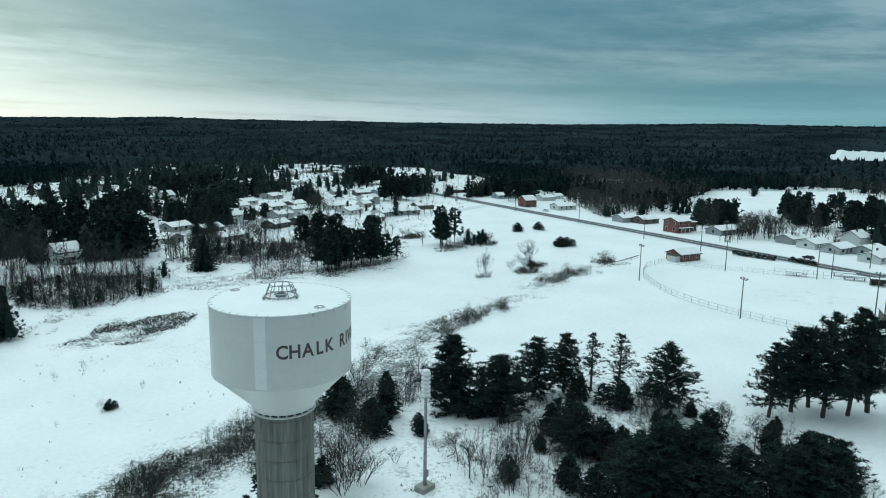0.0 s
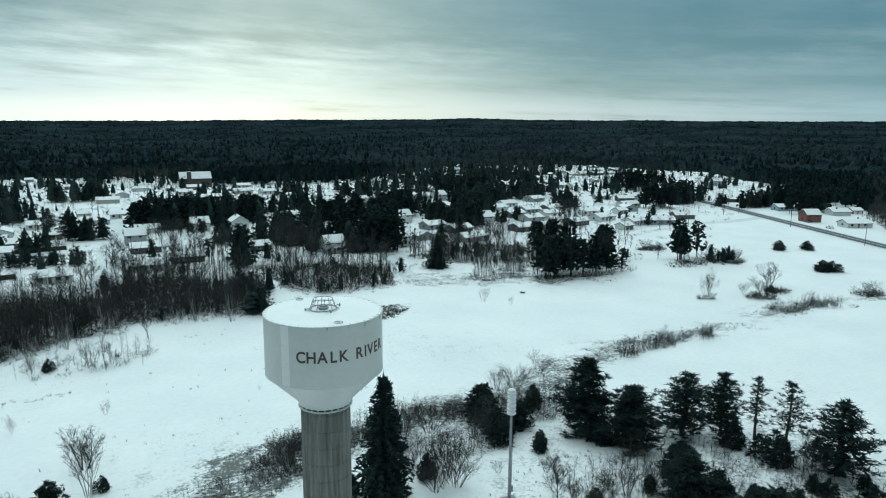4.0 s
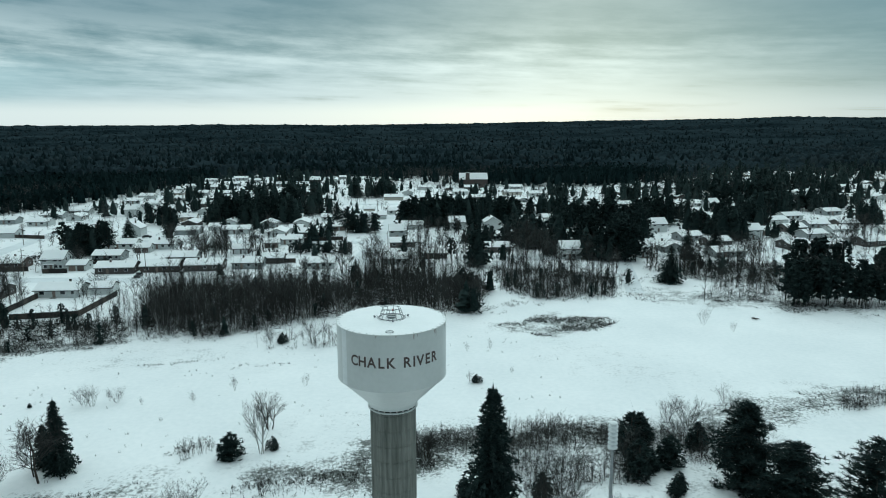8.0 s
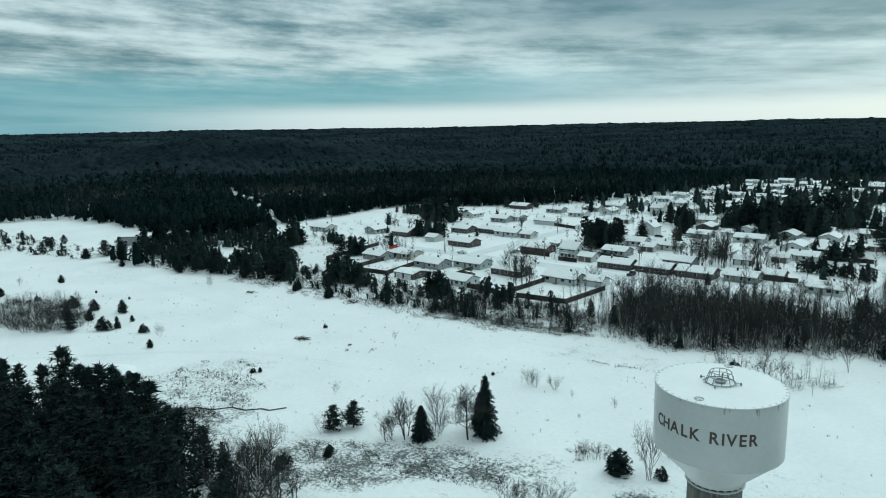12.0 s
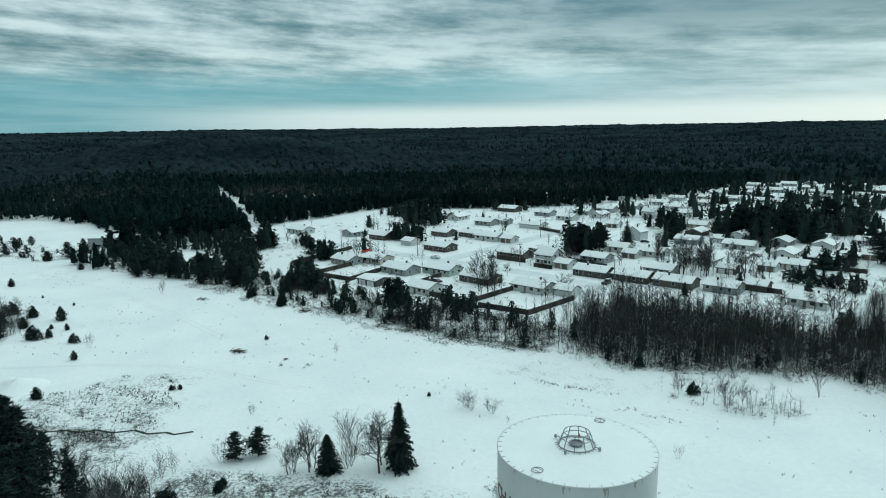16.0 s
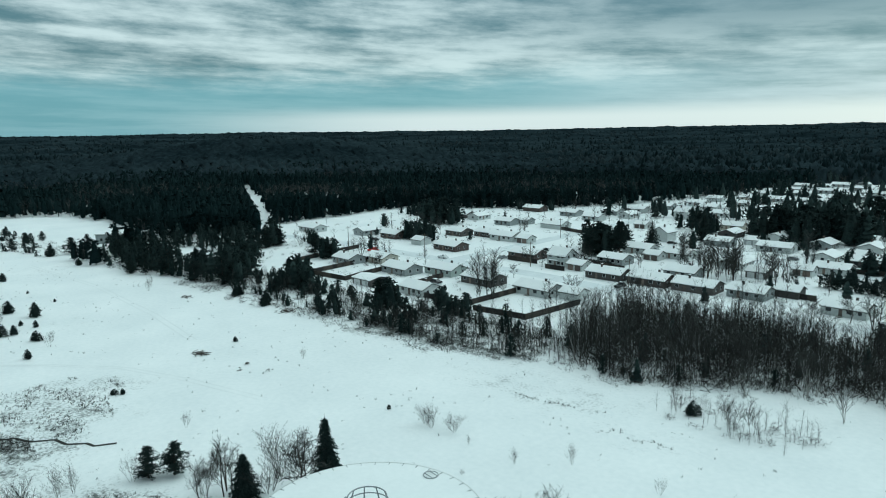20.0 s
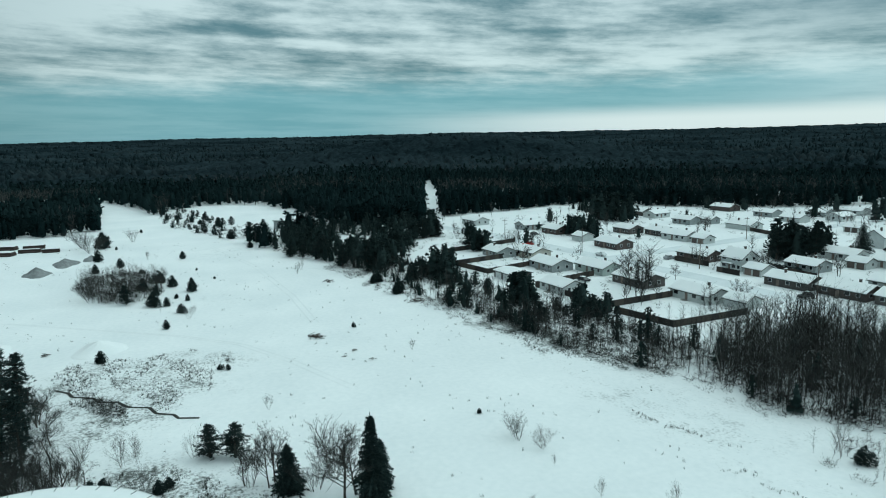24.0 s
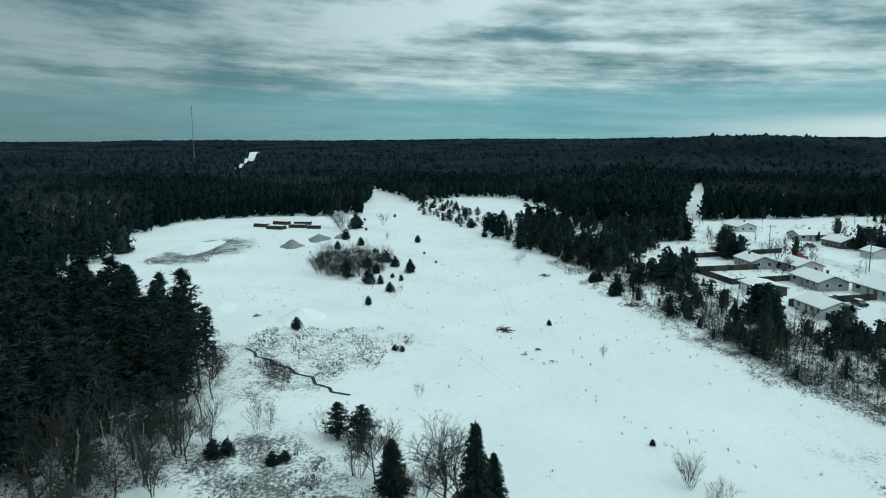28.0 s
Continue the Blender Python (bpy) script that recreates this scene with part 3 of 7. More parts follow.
wx, wy, rng = woods(-760, 760, -330, 800, 5.3, 770, 11)
leafless = (waves(wx, wy, 70, 6.0) + rng.uniform(-0.6, 0.6, len(wx))) > 0.42 - 0.5 * np.clip((wx - 60) / 220, 0, 1)
ragged = rng.random(len(wx)) < np.clip(1.6 - np.hypot(wx, wy) / 420, 0.55, 0.88)
r = np.hypot(wx, wy)
edge = ((is_open(wx - 20 * wx / r, wy - 20 * wy / r) & (r < 480)) | (r < 240)) & ~leafless
for name, pick, maker, m, low, high, words, kw in (("pine_woods", edge, pine_cloud, SHADED_NEEDLES, 7, 13, "ragged dark pines along the edge of the woods", dict(clumps=26, blades=5, wide=0.40, foot=0.06, core=0.55, taper=0.5, blade=1.1)), ("conifer_woods", ~leafless & ~ragged & ~edge, spruce_cloud, SHADED_NEEDLES, 8, 14, "dense dark green conifer woods", dict(tiers=3, sides=5)), ("pine_woods", ~leafless & ragged & ~edge, pine_cloud, SHADED_NEEDLES, 9, 15, "dense dark green pine woods", dict(clumps=4, blades=2, wide=0.34, foot=0.2, core=0.78, taper=0.27)),
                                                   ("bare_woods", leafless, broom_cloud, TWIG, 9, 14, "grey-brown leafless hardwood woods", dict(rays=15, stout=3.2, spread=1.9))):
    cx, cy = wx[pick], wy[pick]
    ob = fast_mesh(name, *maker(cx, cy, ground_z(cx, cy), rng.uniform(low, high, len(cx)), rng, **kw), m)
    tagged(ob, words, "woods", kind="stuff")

# ---- water tower ----
RIM, RADIUS = 34.2, 6.0


def ring_bar(radius, z, r, sides=48):
    """A round bar bent into a level ring."""
    vs, fs, k = [], [], 6
    for i in range(sides):
        a = 2 * math.pi * i / sides
        for j in range(k):
            b = 2 * math.pi * j / k
            q = radius + r * math.cos(b)
            vs.append((q * math.cos(a), q * math.sin(a), z + r * math.sin(b)))
    for i in range(sides):
        for j in range(k):
            a, b = i * k, ((i + 1) % sides) * k
            fs.append((a + j, b + j, b + (j + 1) % k, a + (j + 1) % k))
    return vs, fs


def wrapped_letter(char, angle, z, height, radius, parent):
    """A thin letter bent round the shell, its middle at that angle."""
    cu = bpy.data.curves.new("letter", "FONT")
    cu.body, cu.size, cu.extrude, cu.offset, cu.resolution_u = char, height * 1.42, 0.012, 0.034, 4
    cu.align_x = "CENTER"
    tmp = new("letter", cu)
    me = bpy.data.meshes.new_from_object(tmp)
    bpy.data.objects.remove(tmp)
    bm = bmesh.new()
    bm.from_mesh(me)
    bmesh.ops.subdivide_edges(bm, edges=[e for e in bm.edges if e.calc_length() > 0.3], cuts=3)
    for v in bm.verts:
        x, y, d = v.co
        a, r = angle + x * 0.90 / radius, radius + 0.008 + d
        v.co = (r * math.cos(a), r * math.sin(a), z - height / 2 + y)
    part("letter", bm, LETTER, parent)


def water_tower():
    t = thing("water_tower", pose(0, 0, 0), "white steel water tank lettered in brown on a fluted concrete pedestal", "water tower")
    flutes, vs, fs = 30, [], []
    sides = flutes * 4
    heights = [-0.3] + [z for k in range(1, 14) for z in (1.83 * k - 0.05, 1.83 * k - 0.02, 1.83 * k + 0.02, 1.83 * k + 0.05)] + [24.3]
    for z in heights:
        joint = 0.06 if any(abs(z - 1.83 * k) < 0.03 for k in range(1, 14)) else 0.0
        for k in range(sides):
            r = 2.57 - joint - (0.0, 0.0, 0.13, 0.13)[k % 4]
            a = 2 * math.pi * (k + (0.12 if k % 4 in (0, 2) else -0.12)) / sides
            vs.append((r * math.cos(a), r * math.sin(a), z))
    for i in range(len(heights) - 1):
        for k in range(sides):
            a, b = i * sides + k, i * sides + (k + 1) % sides
            fs.append((a, b, b + sides, a + sides))
    solid("pedestal", vs, fs, FLUTED, t, "grey fluted concrete pedestal with form joints")

    def turned(name, prof, m, label="", n=96, smooth=True):
        v, f = lathe(prof, n, cap=False)
        return solid(name, v, f, m, t, label, smooth)

    turned("collar", [(2.5, 24.20), (2.78, 24.20), (2.80, 24.22), (2.80, 24.30), (2.6, 24.32)], TANK)
    # the shaded gap under the neck is drawn as a black band
    turned("gap_band", [(2.6, 24.30), (2.6, 24.56)], BLACK, "black band for the dark gap behind the ring")
    for k in range(24):
        a = 2 * math.pi * k / 24
        b = boxed(0, 0, 24.30, 0.1, 0.13, 0.24)
        bmesh.ops.transform(b, matrix=Matrix.Rotation(a, 4, "Z") @ Matrix.Translation((2.66, 0, 0)), verts=b.verts)
        part("bracket", b, TANK, t)
    turned("neck", [(2.55, 24.54), (2.76, 24.54), (2.77, 24.66), (2.82, 24.82), (2.92, 24.99), (3.08, 25.18)], TANK)
    turned("cone", [(3.08, 25.18), (5.96, 28.02)], TANK)
    turned("weld_seam", [(5.96, 28.00), (6.02, 28.03), (6.02, 28.09), (6.0, 28.12)], TANK)
    turned("shell", [(6.0, 28.10), (6.0, 34.16)], TANK)
    turned("rim", [(6.0, 34.12), (6.05, 34.14), (6.05, 34.21), (5.98, 34.23)], TANK)
    turned("roof", [(5.99, 34.22), (4.0, 34.30), (2.0, 34.36), (0.02, 34.38)], ROOF_SNOW, "flat snow-covered steel roof")
    # ribs that stick out of the snow along the edge
    for k in range(44):
        a = 2 * math.pi * (k + 0.5) / 44
        b = boxed(0, 0, 34.20, 0.30, 0.026, 0.05)
        bmesh.ops.transform(b, matrix=Matrix.Rotation(a, 4, "Z") @ Matrix.Translation((5.83, 0, 0)), verts=b.verts)
        part("roof_rib", b, STEEL, t)
    # basket of bars round the vent, with three lamps on arms
    basket = part("guard_basket", bm_of(merged([ring_bar(1.38, 34.46, 0.05), ring_bar(1.16, 35.02, 0.03), ring_bar(0.98, 35.46, 0.035)])), STEEL, t, "galvanised guard basket round the roof vent", smooth=True)
    for k in range(10):
        a = 2 * math.pi * k / 10 + 0.2
        v, f = tube([(1.38 * math.cos(a), 1.38 * math.sin(a), 34.36), (0.98 * math.cos(a), 0.98 * math.sin(a), 35.46)], 0.038, 0.038, 4)
        solid("bar", v, f, STEEL, basket)
    for k in range(24):
        a = 2 * math.pi * k / 24
        v, f = tube([(1.34 * math.cos(a), 1.34 * math.sin(a), 34.4), (1.62 * math.cos(a), 1.62 * math.sin(a), 34.38)], 0.018, 0.018, 4)
        solid("spike", v, f, STEEL, basket)
    v, f = lathe([(0.46, 34.34), (0.46, 34.5), (0.56, 34.52), (0.56, 34.6), (0.42, 34.62), (0.42, 34.5), (0.02, 34.48)], 24)
    solid("roof_vent", v, f, STEEL, t, smooth=False)
    v, f = tube([(0.15, 0.1, 34.4), (0.15, 0.1, 35.12)], 0.03, 0.03)
    solid("lamp_post", v, f, STEEL, t)
    v, f = lathe([(0.06, 35.1), (0.075, 35.14), (0.075, 35.26), (0.04, 35.32)], 12)
    ob = solid("beacon", v, f, RED, t, "small red warning lamp", smooth=True)
    ob.location = (0.15, 0.1, 0)
    for a in (-3.05, -1.39, 0.23):
        ca, sa = math.cos(a), math.sin(a)
        v, f = tube([(1.38 * ca, 1.38 * sa, 34.46), (1.62 * ca, 1.62 * sa, 34.62), (1.82 * ca, 1.82 * sa, 34.46)], 0.04, 0.035)
        arm = solid("lamp_arm", v, f, STEEL, t)
        v, f = lathe([(0.06, 34.4), (0.1, 34.44), (0.1, 34.6), (0.07, 34.68)], 10)
        lamp = solid("lamp", v, f, STEEL, arm)
        lamp.location = (1.86 * ca, 1.86 * sa, 0)
    for x, y in ((0.3, -5.0), (-1.4, 5.1)):
        v, f = ring_bar(0.42, 34.30, 0.025, 20)
        h = solid("roof_hatch", v, f, STEEL, t, "low round steel roof hatch half under snow")
        h.location = (x, y, 0)
        for k in (-0.18, 0.18):
            v, f = tube([(-0.36, k, 34.32), (0.36, k, 34.32)], 0.022, 0.022, 4)
            solid("hatch_bar", v, f, STEEL, h)
    for z in (30.0, 32.2):
        turned("plate_seam", [(6.0, z - 0.03), (6.008, z - 0.015), (6.008, z + 0.015), (6.0, z + 0.03)], TANK)
    # paler upright band on the south-west of the shell
    vs, fs = [], []
    for i in range(9):
        a = radians(-141) + (i / 8 - 0.5) * 0.95 / RADIUS
        vs += [(6.005 * math.cos(a), 6.005 * math.sin(a), 28.14), (6.005 * math.cos(a), 6.005 * math.sin(a), 34.1)]
        fs += [(2 * i, 2 * i + 2, 2 * i + 3, 2 * i + 1)] if i < 8 else []
    solid("pale_band", vs, fs, WHITE, t, "paler upright band on the shell", True)
    text, places = "CHALKRIVER", (-124.6, -115.0, -104.8, -95.0, -85.6, -69.3, -61.8, -55.0, -46.0, -37.0)
    for ch, deg in zip(text, places):
        wrapped_letter(ch, radians(deg), 31.25, 1.10, RADIUS, t)
    # pale streaks of rust under the rim
    for deg, w, h in ((-62, 0.22, 0.55), (-58, 0.12, 0.3), (-35, 0.3, 0.6), (-33, 0.1, 0.9), (-100, 0.2, 0.25), (-12, 0.25, 0.5), (-5, 0.12, 0.35), (-140, 0.15, 0.3), (-80, 0.1, 0.2), (15, 0.2, 0.5)):
        a, n = radians(deg), 5
        vs, fs = [], []
        for i in range(n + 1):
            f = i / n
            for s in (-1, 1):
                b = a + s * w * (1 - 0.75 * f) / 2 / RADIUS + 0.004 * math.sin(7 * f + deg)
                vs.append((6.004 * math.cos(b), 6.004 * math.sin(b), 34.12 - h * f))
        for i in range(n):
            fs.append((2 * i, 2 * i + 1, 2 * i + 3, 2 * i + 2))
        solid("rust_streak", vs, fs, STAIN, t, "grey-brown run-off stain")
    return t


def bm_of(data):
    bm = bmesh.new()
    vs = [bm.verts.new(v) for v in data[0]]
    for f in data[1]:
        bm.faces.new([vs[i] for i in f])
    return bm


STAIN = mat("run_off_stain", (0.22, 0.19, 0.16), (0.46, 0.44, 0.42), 0.7, 3, 14, 0.0)
tower = water_tower()


# ---- warning siren on its pole ----
def siren_mast():
    t = thing("warning_siren", pose(26.7, 7.9, float(ground_z(26.7, 7.9))), "white stacked-disc warning siren on a grey steel pole", "siren")
    part("footing", boxed(0, 0, -0.3, 2.3, 1.7, 1.0, 0.06), CONCRETE, t, "low concrete footing")
    v, f = tube([(0, 0, 0.6), (0, 0, 8), (0, 0, 13.0)], 0.24, 0.16, 12)
    solid("pole", v, f, STEEL, t, smooth=True)
    part("control_box", boxed(0.3, 0, 1.8, 0.3, 0.5, 0.9, 0.02), STEEL, t)
    for k in range(6):
        z = 12.9 + 0.56 * k
        v, f = lathe([(0.24, z), (0.34, z + 0.02), (0.6, z + 0.14), (0.64, z + 0.24), (0.6, z + 0.34), (0.34, z + 0.44), (0.24, z + 0.56)], 24)
        solid("horn_disc", v, f, WHITE, t, "white flared horn disc", smooth=True)
    v, f = lathe([(0.5, 16.24), (0.56, 16.32), (0.44, 16.46), (0.02, 16.55)], 24)
    solid("cap", v, f, WHITE, t, smooth=True)
    v, f = tube([(0.28, 0, 3), (0.3, 0, 9), (0.24, 0, 12.6)], 0.03, 0.03, 4)
    solid("cable", v, f, BLACK, t)


siren_mast()

# ---- houses ----
WALLS = {
    "white": (mat("white_siding", (0.50, 0.52, 0.51), (0.62, 0.64, 0.63), 0.6, 0.8, 6, 0.05, obrand=0.3), "white siding"),
    "grey": (mat("grey_siding", (0.24, 0.26, 0.26), (0.36, 0.38, 0.38), 0.65, 0.8, 6, 0.05, obrand=0.4), "grey siding"),
    "beige": (mat("beige_siding", (0.44, 0.41, 0.35), (0.54, 0.51, 0.45), 0.65, 0.8, 6, 0.05, obrand=0.3), "beige siding"),
    "green": (mat("pale_green_siding", (0.33, 0.38, 0.36), (0.43, 0.48, 0.45), 0.65, 0.8, 6, 0.05), "pale green siding"),
    "brown": (mat("brown_siding", (0.05, 0.046, 0.044), (0.105, 0.094, 0.088), 0.75, 0.8, 6, 0.08, obrand=0.4), "dark brown siding"),
    "brick": (mat("brick_wall", (0.055, 0.044, 0.041), (0.105, 0.08, 0.072), 0.85, 0.9, 9, 0.15, obrand=0.3), "dark red brick"),
    "blue": (mat("blue_siding", (0.26, 0.35, 0.40), (0.36, 0.45, 0.50), 0.65, 0.8, 6, 0.05), "pale blue siding"),
    "red": (mat("red_siding", (0.125, 0.05, 0.042), (0.19, 0.078, 0.064), 0.7, 0.8, 6, 0.05), "barn-red siding"),
}
SHINGLE = mat("dark_shingles", (0.03, 0.03, 0.032), (0.075, 0.072, 0.07), 0.9, 1.0, 9, 0.15)
DOOR = mat("door_paint", (0.10, 0.08, 0.07), (0.22, 0.17, 0.14), 0.6, 1.0, 9, 0.05, obrand=0.8)
SIZES = {"B": (11.6, 8.6, 2.4, 1.6), "L": (14.2, 8.8, 2.4, 1.65), "G": (7.0, 6.6, 2.3, 1.4), "T": (8.6, 8.4, 4.4, 2.6), "S": (10.0, 8.4, 2.2, 0.8)}
WORDS = {"B": "bungalow", "L": "long ranch house", "G": "garage", "T": "two-storey house", "S": "low shed"}
houses_made, house_spots = {}, []


def gable_body(w, d, h, rise):
    x, y = w / 2, d / 2
    vs = [(-x, -y, -0.3), (x, -y, -0.3), (x, y, -0.3), (-x, y, -0.3), (-x, -y, h), (x, -y, h), (x, y, h), (-x, y, h), (-x, 0, h + rise), (x, 0, h + rise)]
    return vs, [(3, 2, 1, 0), (0, 1, 5, 4), (2, 3, 7, 6), (1, 2, 6, 9, 5), (3, 0, 4, 8, 7), (4, 5, 9, 8), (6, 7, 8, 9)]


def gable_slab(w, d, h, rise, over, lift, thick, wavy=0.0):
    """A folded roof sheet with thickness."""
    x, y = w / 2 + over, d / 2 + over
    drop = rise / (d / 2) * over
    e, r = h - drop + lift, h + rise + lift
    vs = []
    for s in (0, thick):
        for px in (-x, x):
            vs += [(px, -y, e + s), (px, 0, r + s * 1.1), (px, y, e + s)]
    f = [(0, 3, 4, 1), (1, 4, 5, 2), (6, 7, 10, 9), (7, 8, 11, 10), (0, 6, 9, 3), (2, 5, 11, 8), (0, 1, 7, 6), (1, 2, 8, 7), (3, 9, 10, 4), (4, 10, 11, 5)]
    return vs, f


def window_at(parent, x, y, z, w, h, axis):
    """A framed window proud of the wall; axis 0 faces -y or +y, 1 faces -x or +x."""
    s = 1 if (y if axis == 0 else x) > 0 else -1
    if axis == 0:
        fr = part("window", boxed(x, y + s * 0.03, z, w + 0.16, 0.08, h + 0.16, 0.01), WHITE, parent)
        part("pane", boxed(x, y + s * 0.06, z + 0.08, w, 0.04, h), GLASS, fr)
    else:
        fr = part("window", boxed(x + s * 0.03, y, z, 0.08, w + 0.16, h + 0.16, 0.01), WHITE, parent)
        part("pane", boxed(x + s * 0.06, y, z + 0.08, 0.04, w, h), GLASS, fr)


def make_house(kind, colour, plain=False):
    w, d, h, rise = SIZES[kind]
    wall, words = WALLS[colour]
    t = thing("garage" if kind == "G" else "shed" if kind == "S" else "house", pose(0, 0, -50), f"{WORDS[kind]} in {words} with a snow-covered roof", "garage" if kind == "G" else "shed" if kind == "S" else "house", "houses of the town")
    solid("wall", *gable_body(w, d, h, rise), wall, t)
    solid("roof", *gable_slab(w, d, h, rise, 0.45, 0.02, 0.16), SHINGLE, t, "dark shingled roof with eaves")
    solid("snow_cover", *gable_slab(w, d, h, rise, 0.36, 0.19, 0.2), ROOF_SNOW, t, "unbroken snow on the roof")
    x, y = w / 2, d / 2
    if kind in "GS":
        for k in (-1, 1) if w > 6 else (0,):
            part("garage_door", boxed(k * w * 0.23, -y - 0.03, 0.02, w * 0.36, 0.08, 2.1, 0.01), WHITE if colour != "white" else DOOR, t)
        window_at(t, x, 0.6, 1.0, 0.9, 0.9, 1)
        return t
    if plain:
        part("door", boxed(-w * 0.06, -y - 0.03, 0.15, 0.95, 0.08, 2.05, 0.01), DOOR, t)
        for f in (-0.33, 0.2):
            part("window", boxed(f * w, -y - 0.03, 1.05 + 2.4 * (kind == "T"), 1.4, 0.08, 1.1), GLASS, t)
        part("window", boxed(-x - 0.03, 0, 1.05, 0.08, 1.2, 1.1), GLASS, t)
        part("chimney", boxed(w * 0.16, d * 0.12, h + 0.8, 0.6, 0.6, rise + 0.3, 0.02), WALLS["brick"][0], t)
        return t
    part("door", boxed(-w * 0.06, -y - 0.03, 0.15, 0.95, 0.08, 2.05, 0.01), DOOR, t)
    part("door", boxed(w * 0.18, y + 0.03, 0.15, 0.95, 0.08, 2.05, 0.01), DOOR, t)
    storeys = (1.0, 3.6) if kind == "T" else (1.05,)
    for z in storeys:
        for f in (-0.33, 0.14, 0.36):
            window_at(t, f * w, -y, z, 1.5 if f != 0.36 else 1.0, 1.1, 0)
        for f in (-0.3, -0.05, 0.36):
            window_at(t, f * w, y, z, 1.1, 1.0, 0)
        for s in (-1, 1):
            window_at(t, s * x, -0.22 * d, z, 1.0, 1.0, 1)
            window_at(t, s * x, 0.2 * d, z, 1.0, 1.0, 1)
    c = part("chimney", boxed(w * 0.16, d * 0.12, h + 0.8, 0.6, 0.6, rise + 0.3, 0.02), WALLS["brick"][0], t)
    part("chimney_cap", boxed(w * 0.16, d * 0.12, h + rise + 1.1, 0.72, 0.72, 0.14, 0.02), ROOF_SNOW, c)
    v, f = tube([(-w * 0.25, d * 0.2, h + 0.6), (-w * 0.25, d * 0.2, h + rise + 0.35)], 0.07, 0.07, 8)
    solid("vent_pipe", v, f, STEEL, t)
    if kind in "BL":
        part("front_step", boxed(-w * 0.06, -y - 0.7, -0.1, 1.8, 1.3, 0.3, 0.03), CONCRETE, t)
    if kind == "T":
        p = part("porch_roof", boxed(-w * 0.06, -y - 0.95, 2.5, 4.2, 1.9, 0.16, 0.03), SHINGLE, t)
        part("porch_snow", boxed(-w * 0.06, -y - 0.95, 2.665, 4.0, 1.7, 0.16, 0.05), ROOF_SNOW, p)
        for s in (-1, 1):
            part("porch_post", boxed(-w * 0.06 + s * 1.9, -y - 1.75, -0.1, 0.14, 0.14, 2.6), WHITE, p)
        part("front_step", boxed(-w * 0.06, -y - 1.0, -0.1, 4.2, 1.9, 0.28, 0.03), WOOD, t)
    return t


def set_house(x, y, turn, kind, colour):
    house_spots.append((x, y))
    m = pose(x, y, float(ground_z(x, y)), 0, 0, turn + (180 if (len(house_spots) % 3 == 0) else 0))
    key = (kind, colour, y > 250 or x > 240)
    if key not in houses_made:
        houses_made[key] = make_house(*key)
        houses_made[key].matrix_basis = m
    else:
        copy_thing(houses_made[key], m)

# plan of the houses: east, north, turn in degrees, kind, wall colour
for row in ((-175.9, 112.4, 5, 'S', 'brown'),
            (-152.0, 116.8, 5, 'B', 'white'),
            (-216.4, 127.9, 4, 'B', 'grey'),
            (-184.1, 132.2, 4, 'L', 'grey'),
            (-208.0, 138.7, 5, 'B', 'beige'),
            (-149.1, 143.0, 4, 'L', 'brown'),
            (-171.1, 143.4, 6, 'L', 'green'),
            (-125.0, 145.6, 5, 'L', 'white'),
            (-112.5, 148.8, 6, 'G', 'white'),
            (-311.1, 161.8, 6, 'L', 'white'),
            (-279.3, 177.1, 95, 'B', 'grey'),
            (-232.9, 178.3, 4, 'G', 'white'),
            (-211.1, 179.0, 4, 'L', 'brick'),
            (-259.2, 180.7, 7, 'B', 'brick'),
            (-124.4, 181.9, 7, 'L', 'brown'),
            (-108.4, 184.9, 5, 'L', 'brick'),
            (-141.7, 186.0, 5, 'G', 'white'),
            (-92.4, 187.3, 6, 'L', 'brown'),):
    set_house(*row)
for row in ((-151.6, 187.6, 5, 'T', 'white'),
            (-172.6, 189.6, 5, 'L', 'brick'),
            (-76.4, 191.4, 5, 'B', 'grey'),
            (-47.8, 191.6, 4, 'B', 'white'),
            (-19.0, 200.7, 5, 'B', 'grey'),
            (-68.4, 201.2, 6, 'G', 'brown'),
            (-107.3, 203.2, 6, 'B', 'grey'),
            (-140.0, 206.4, 4, 'B', 'grey'),
            (12.4, 207.0, 7, 'G', 'white'),
            (-242.5, 210.5, 4, 'B', 'brown'),
            (53.4, 212.4, 6, 'T', 'white'),
            (-4.2, 212.8, 6, 'B', 'brown'),
            (-213.9, 216.9, 6, 'L', 'white'),
            (-201.4, 217.9, 6, 'G', 'white'),
            (-229.0, 218.5, 5, 'B', 'brown'),
            (-89.0, 222.0, 7, 'G', 'brown'),
            (-134.2, 224.5, 7, 'G', 'white'),
            (23.6, 227.5, 7, 'B', 'brown'),):
    set_house(*row)
for row in ((-103.0, 232.8, 95, 'B', 'white'),
            (-148.5, 234.1, 6, 'L', 'white'),
            (-129.0, 234.3, 5, 'B', 'white'),
            (-79.7, 237.2, 6, 'G', 'white'),
            (-19.4, 239.6, 7, 'B', 'brown'),
            (-73.6, 247.0, 5, 'B', 'white'),
            (-253.9, 256.2, 7, 'B', 'grey'),
            (29.1, 259.1, 7, 'B', 'grey'),
            (-297.0, 261.0, 5, 'B', 'brown'),
            (-283.3, 261.0, 96, 'B', 'white'),
            (-23.4, 261.7, 6, 'T', 'grey'),
            (-224.5, 264.9, 4, 'L', 'white'),
            (-247.9, 266.0, 5, 'G', 'grey'),
            (49.7, 266.2, 5, 'B', 'brown'),
            (-159.0, 268.8, 94, 'T', 'white'),
            (-69.2, 268.9, 6, 'B', 'brown'),
            (-85.2, 269.8, 95, 'B', 'white'),
            (-133.6, 275.3, 4, 'B', 'grey'),):
    set_house(*row)
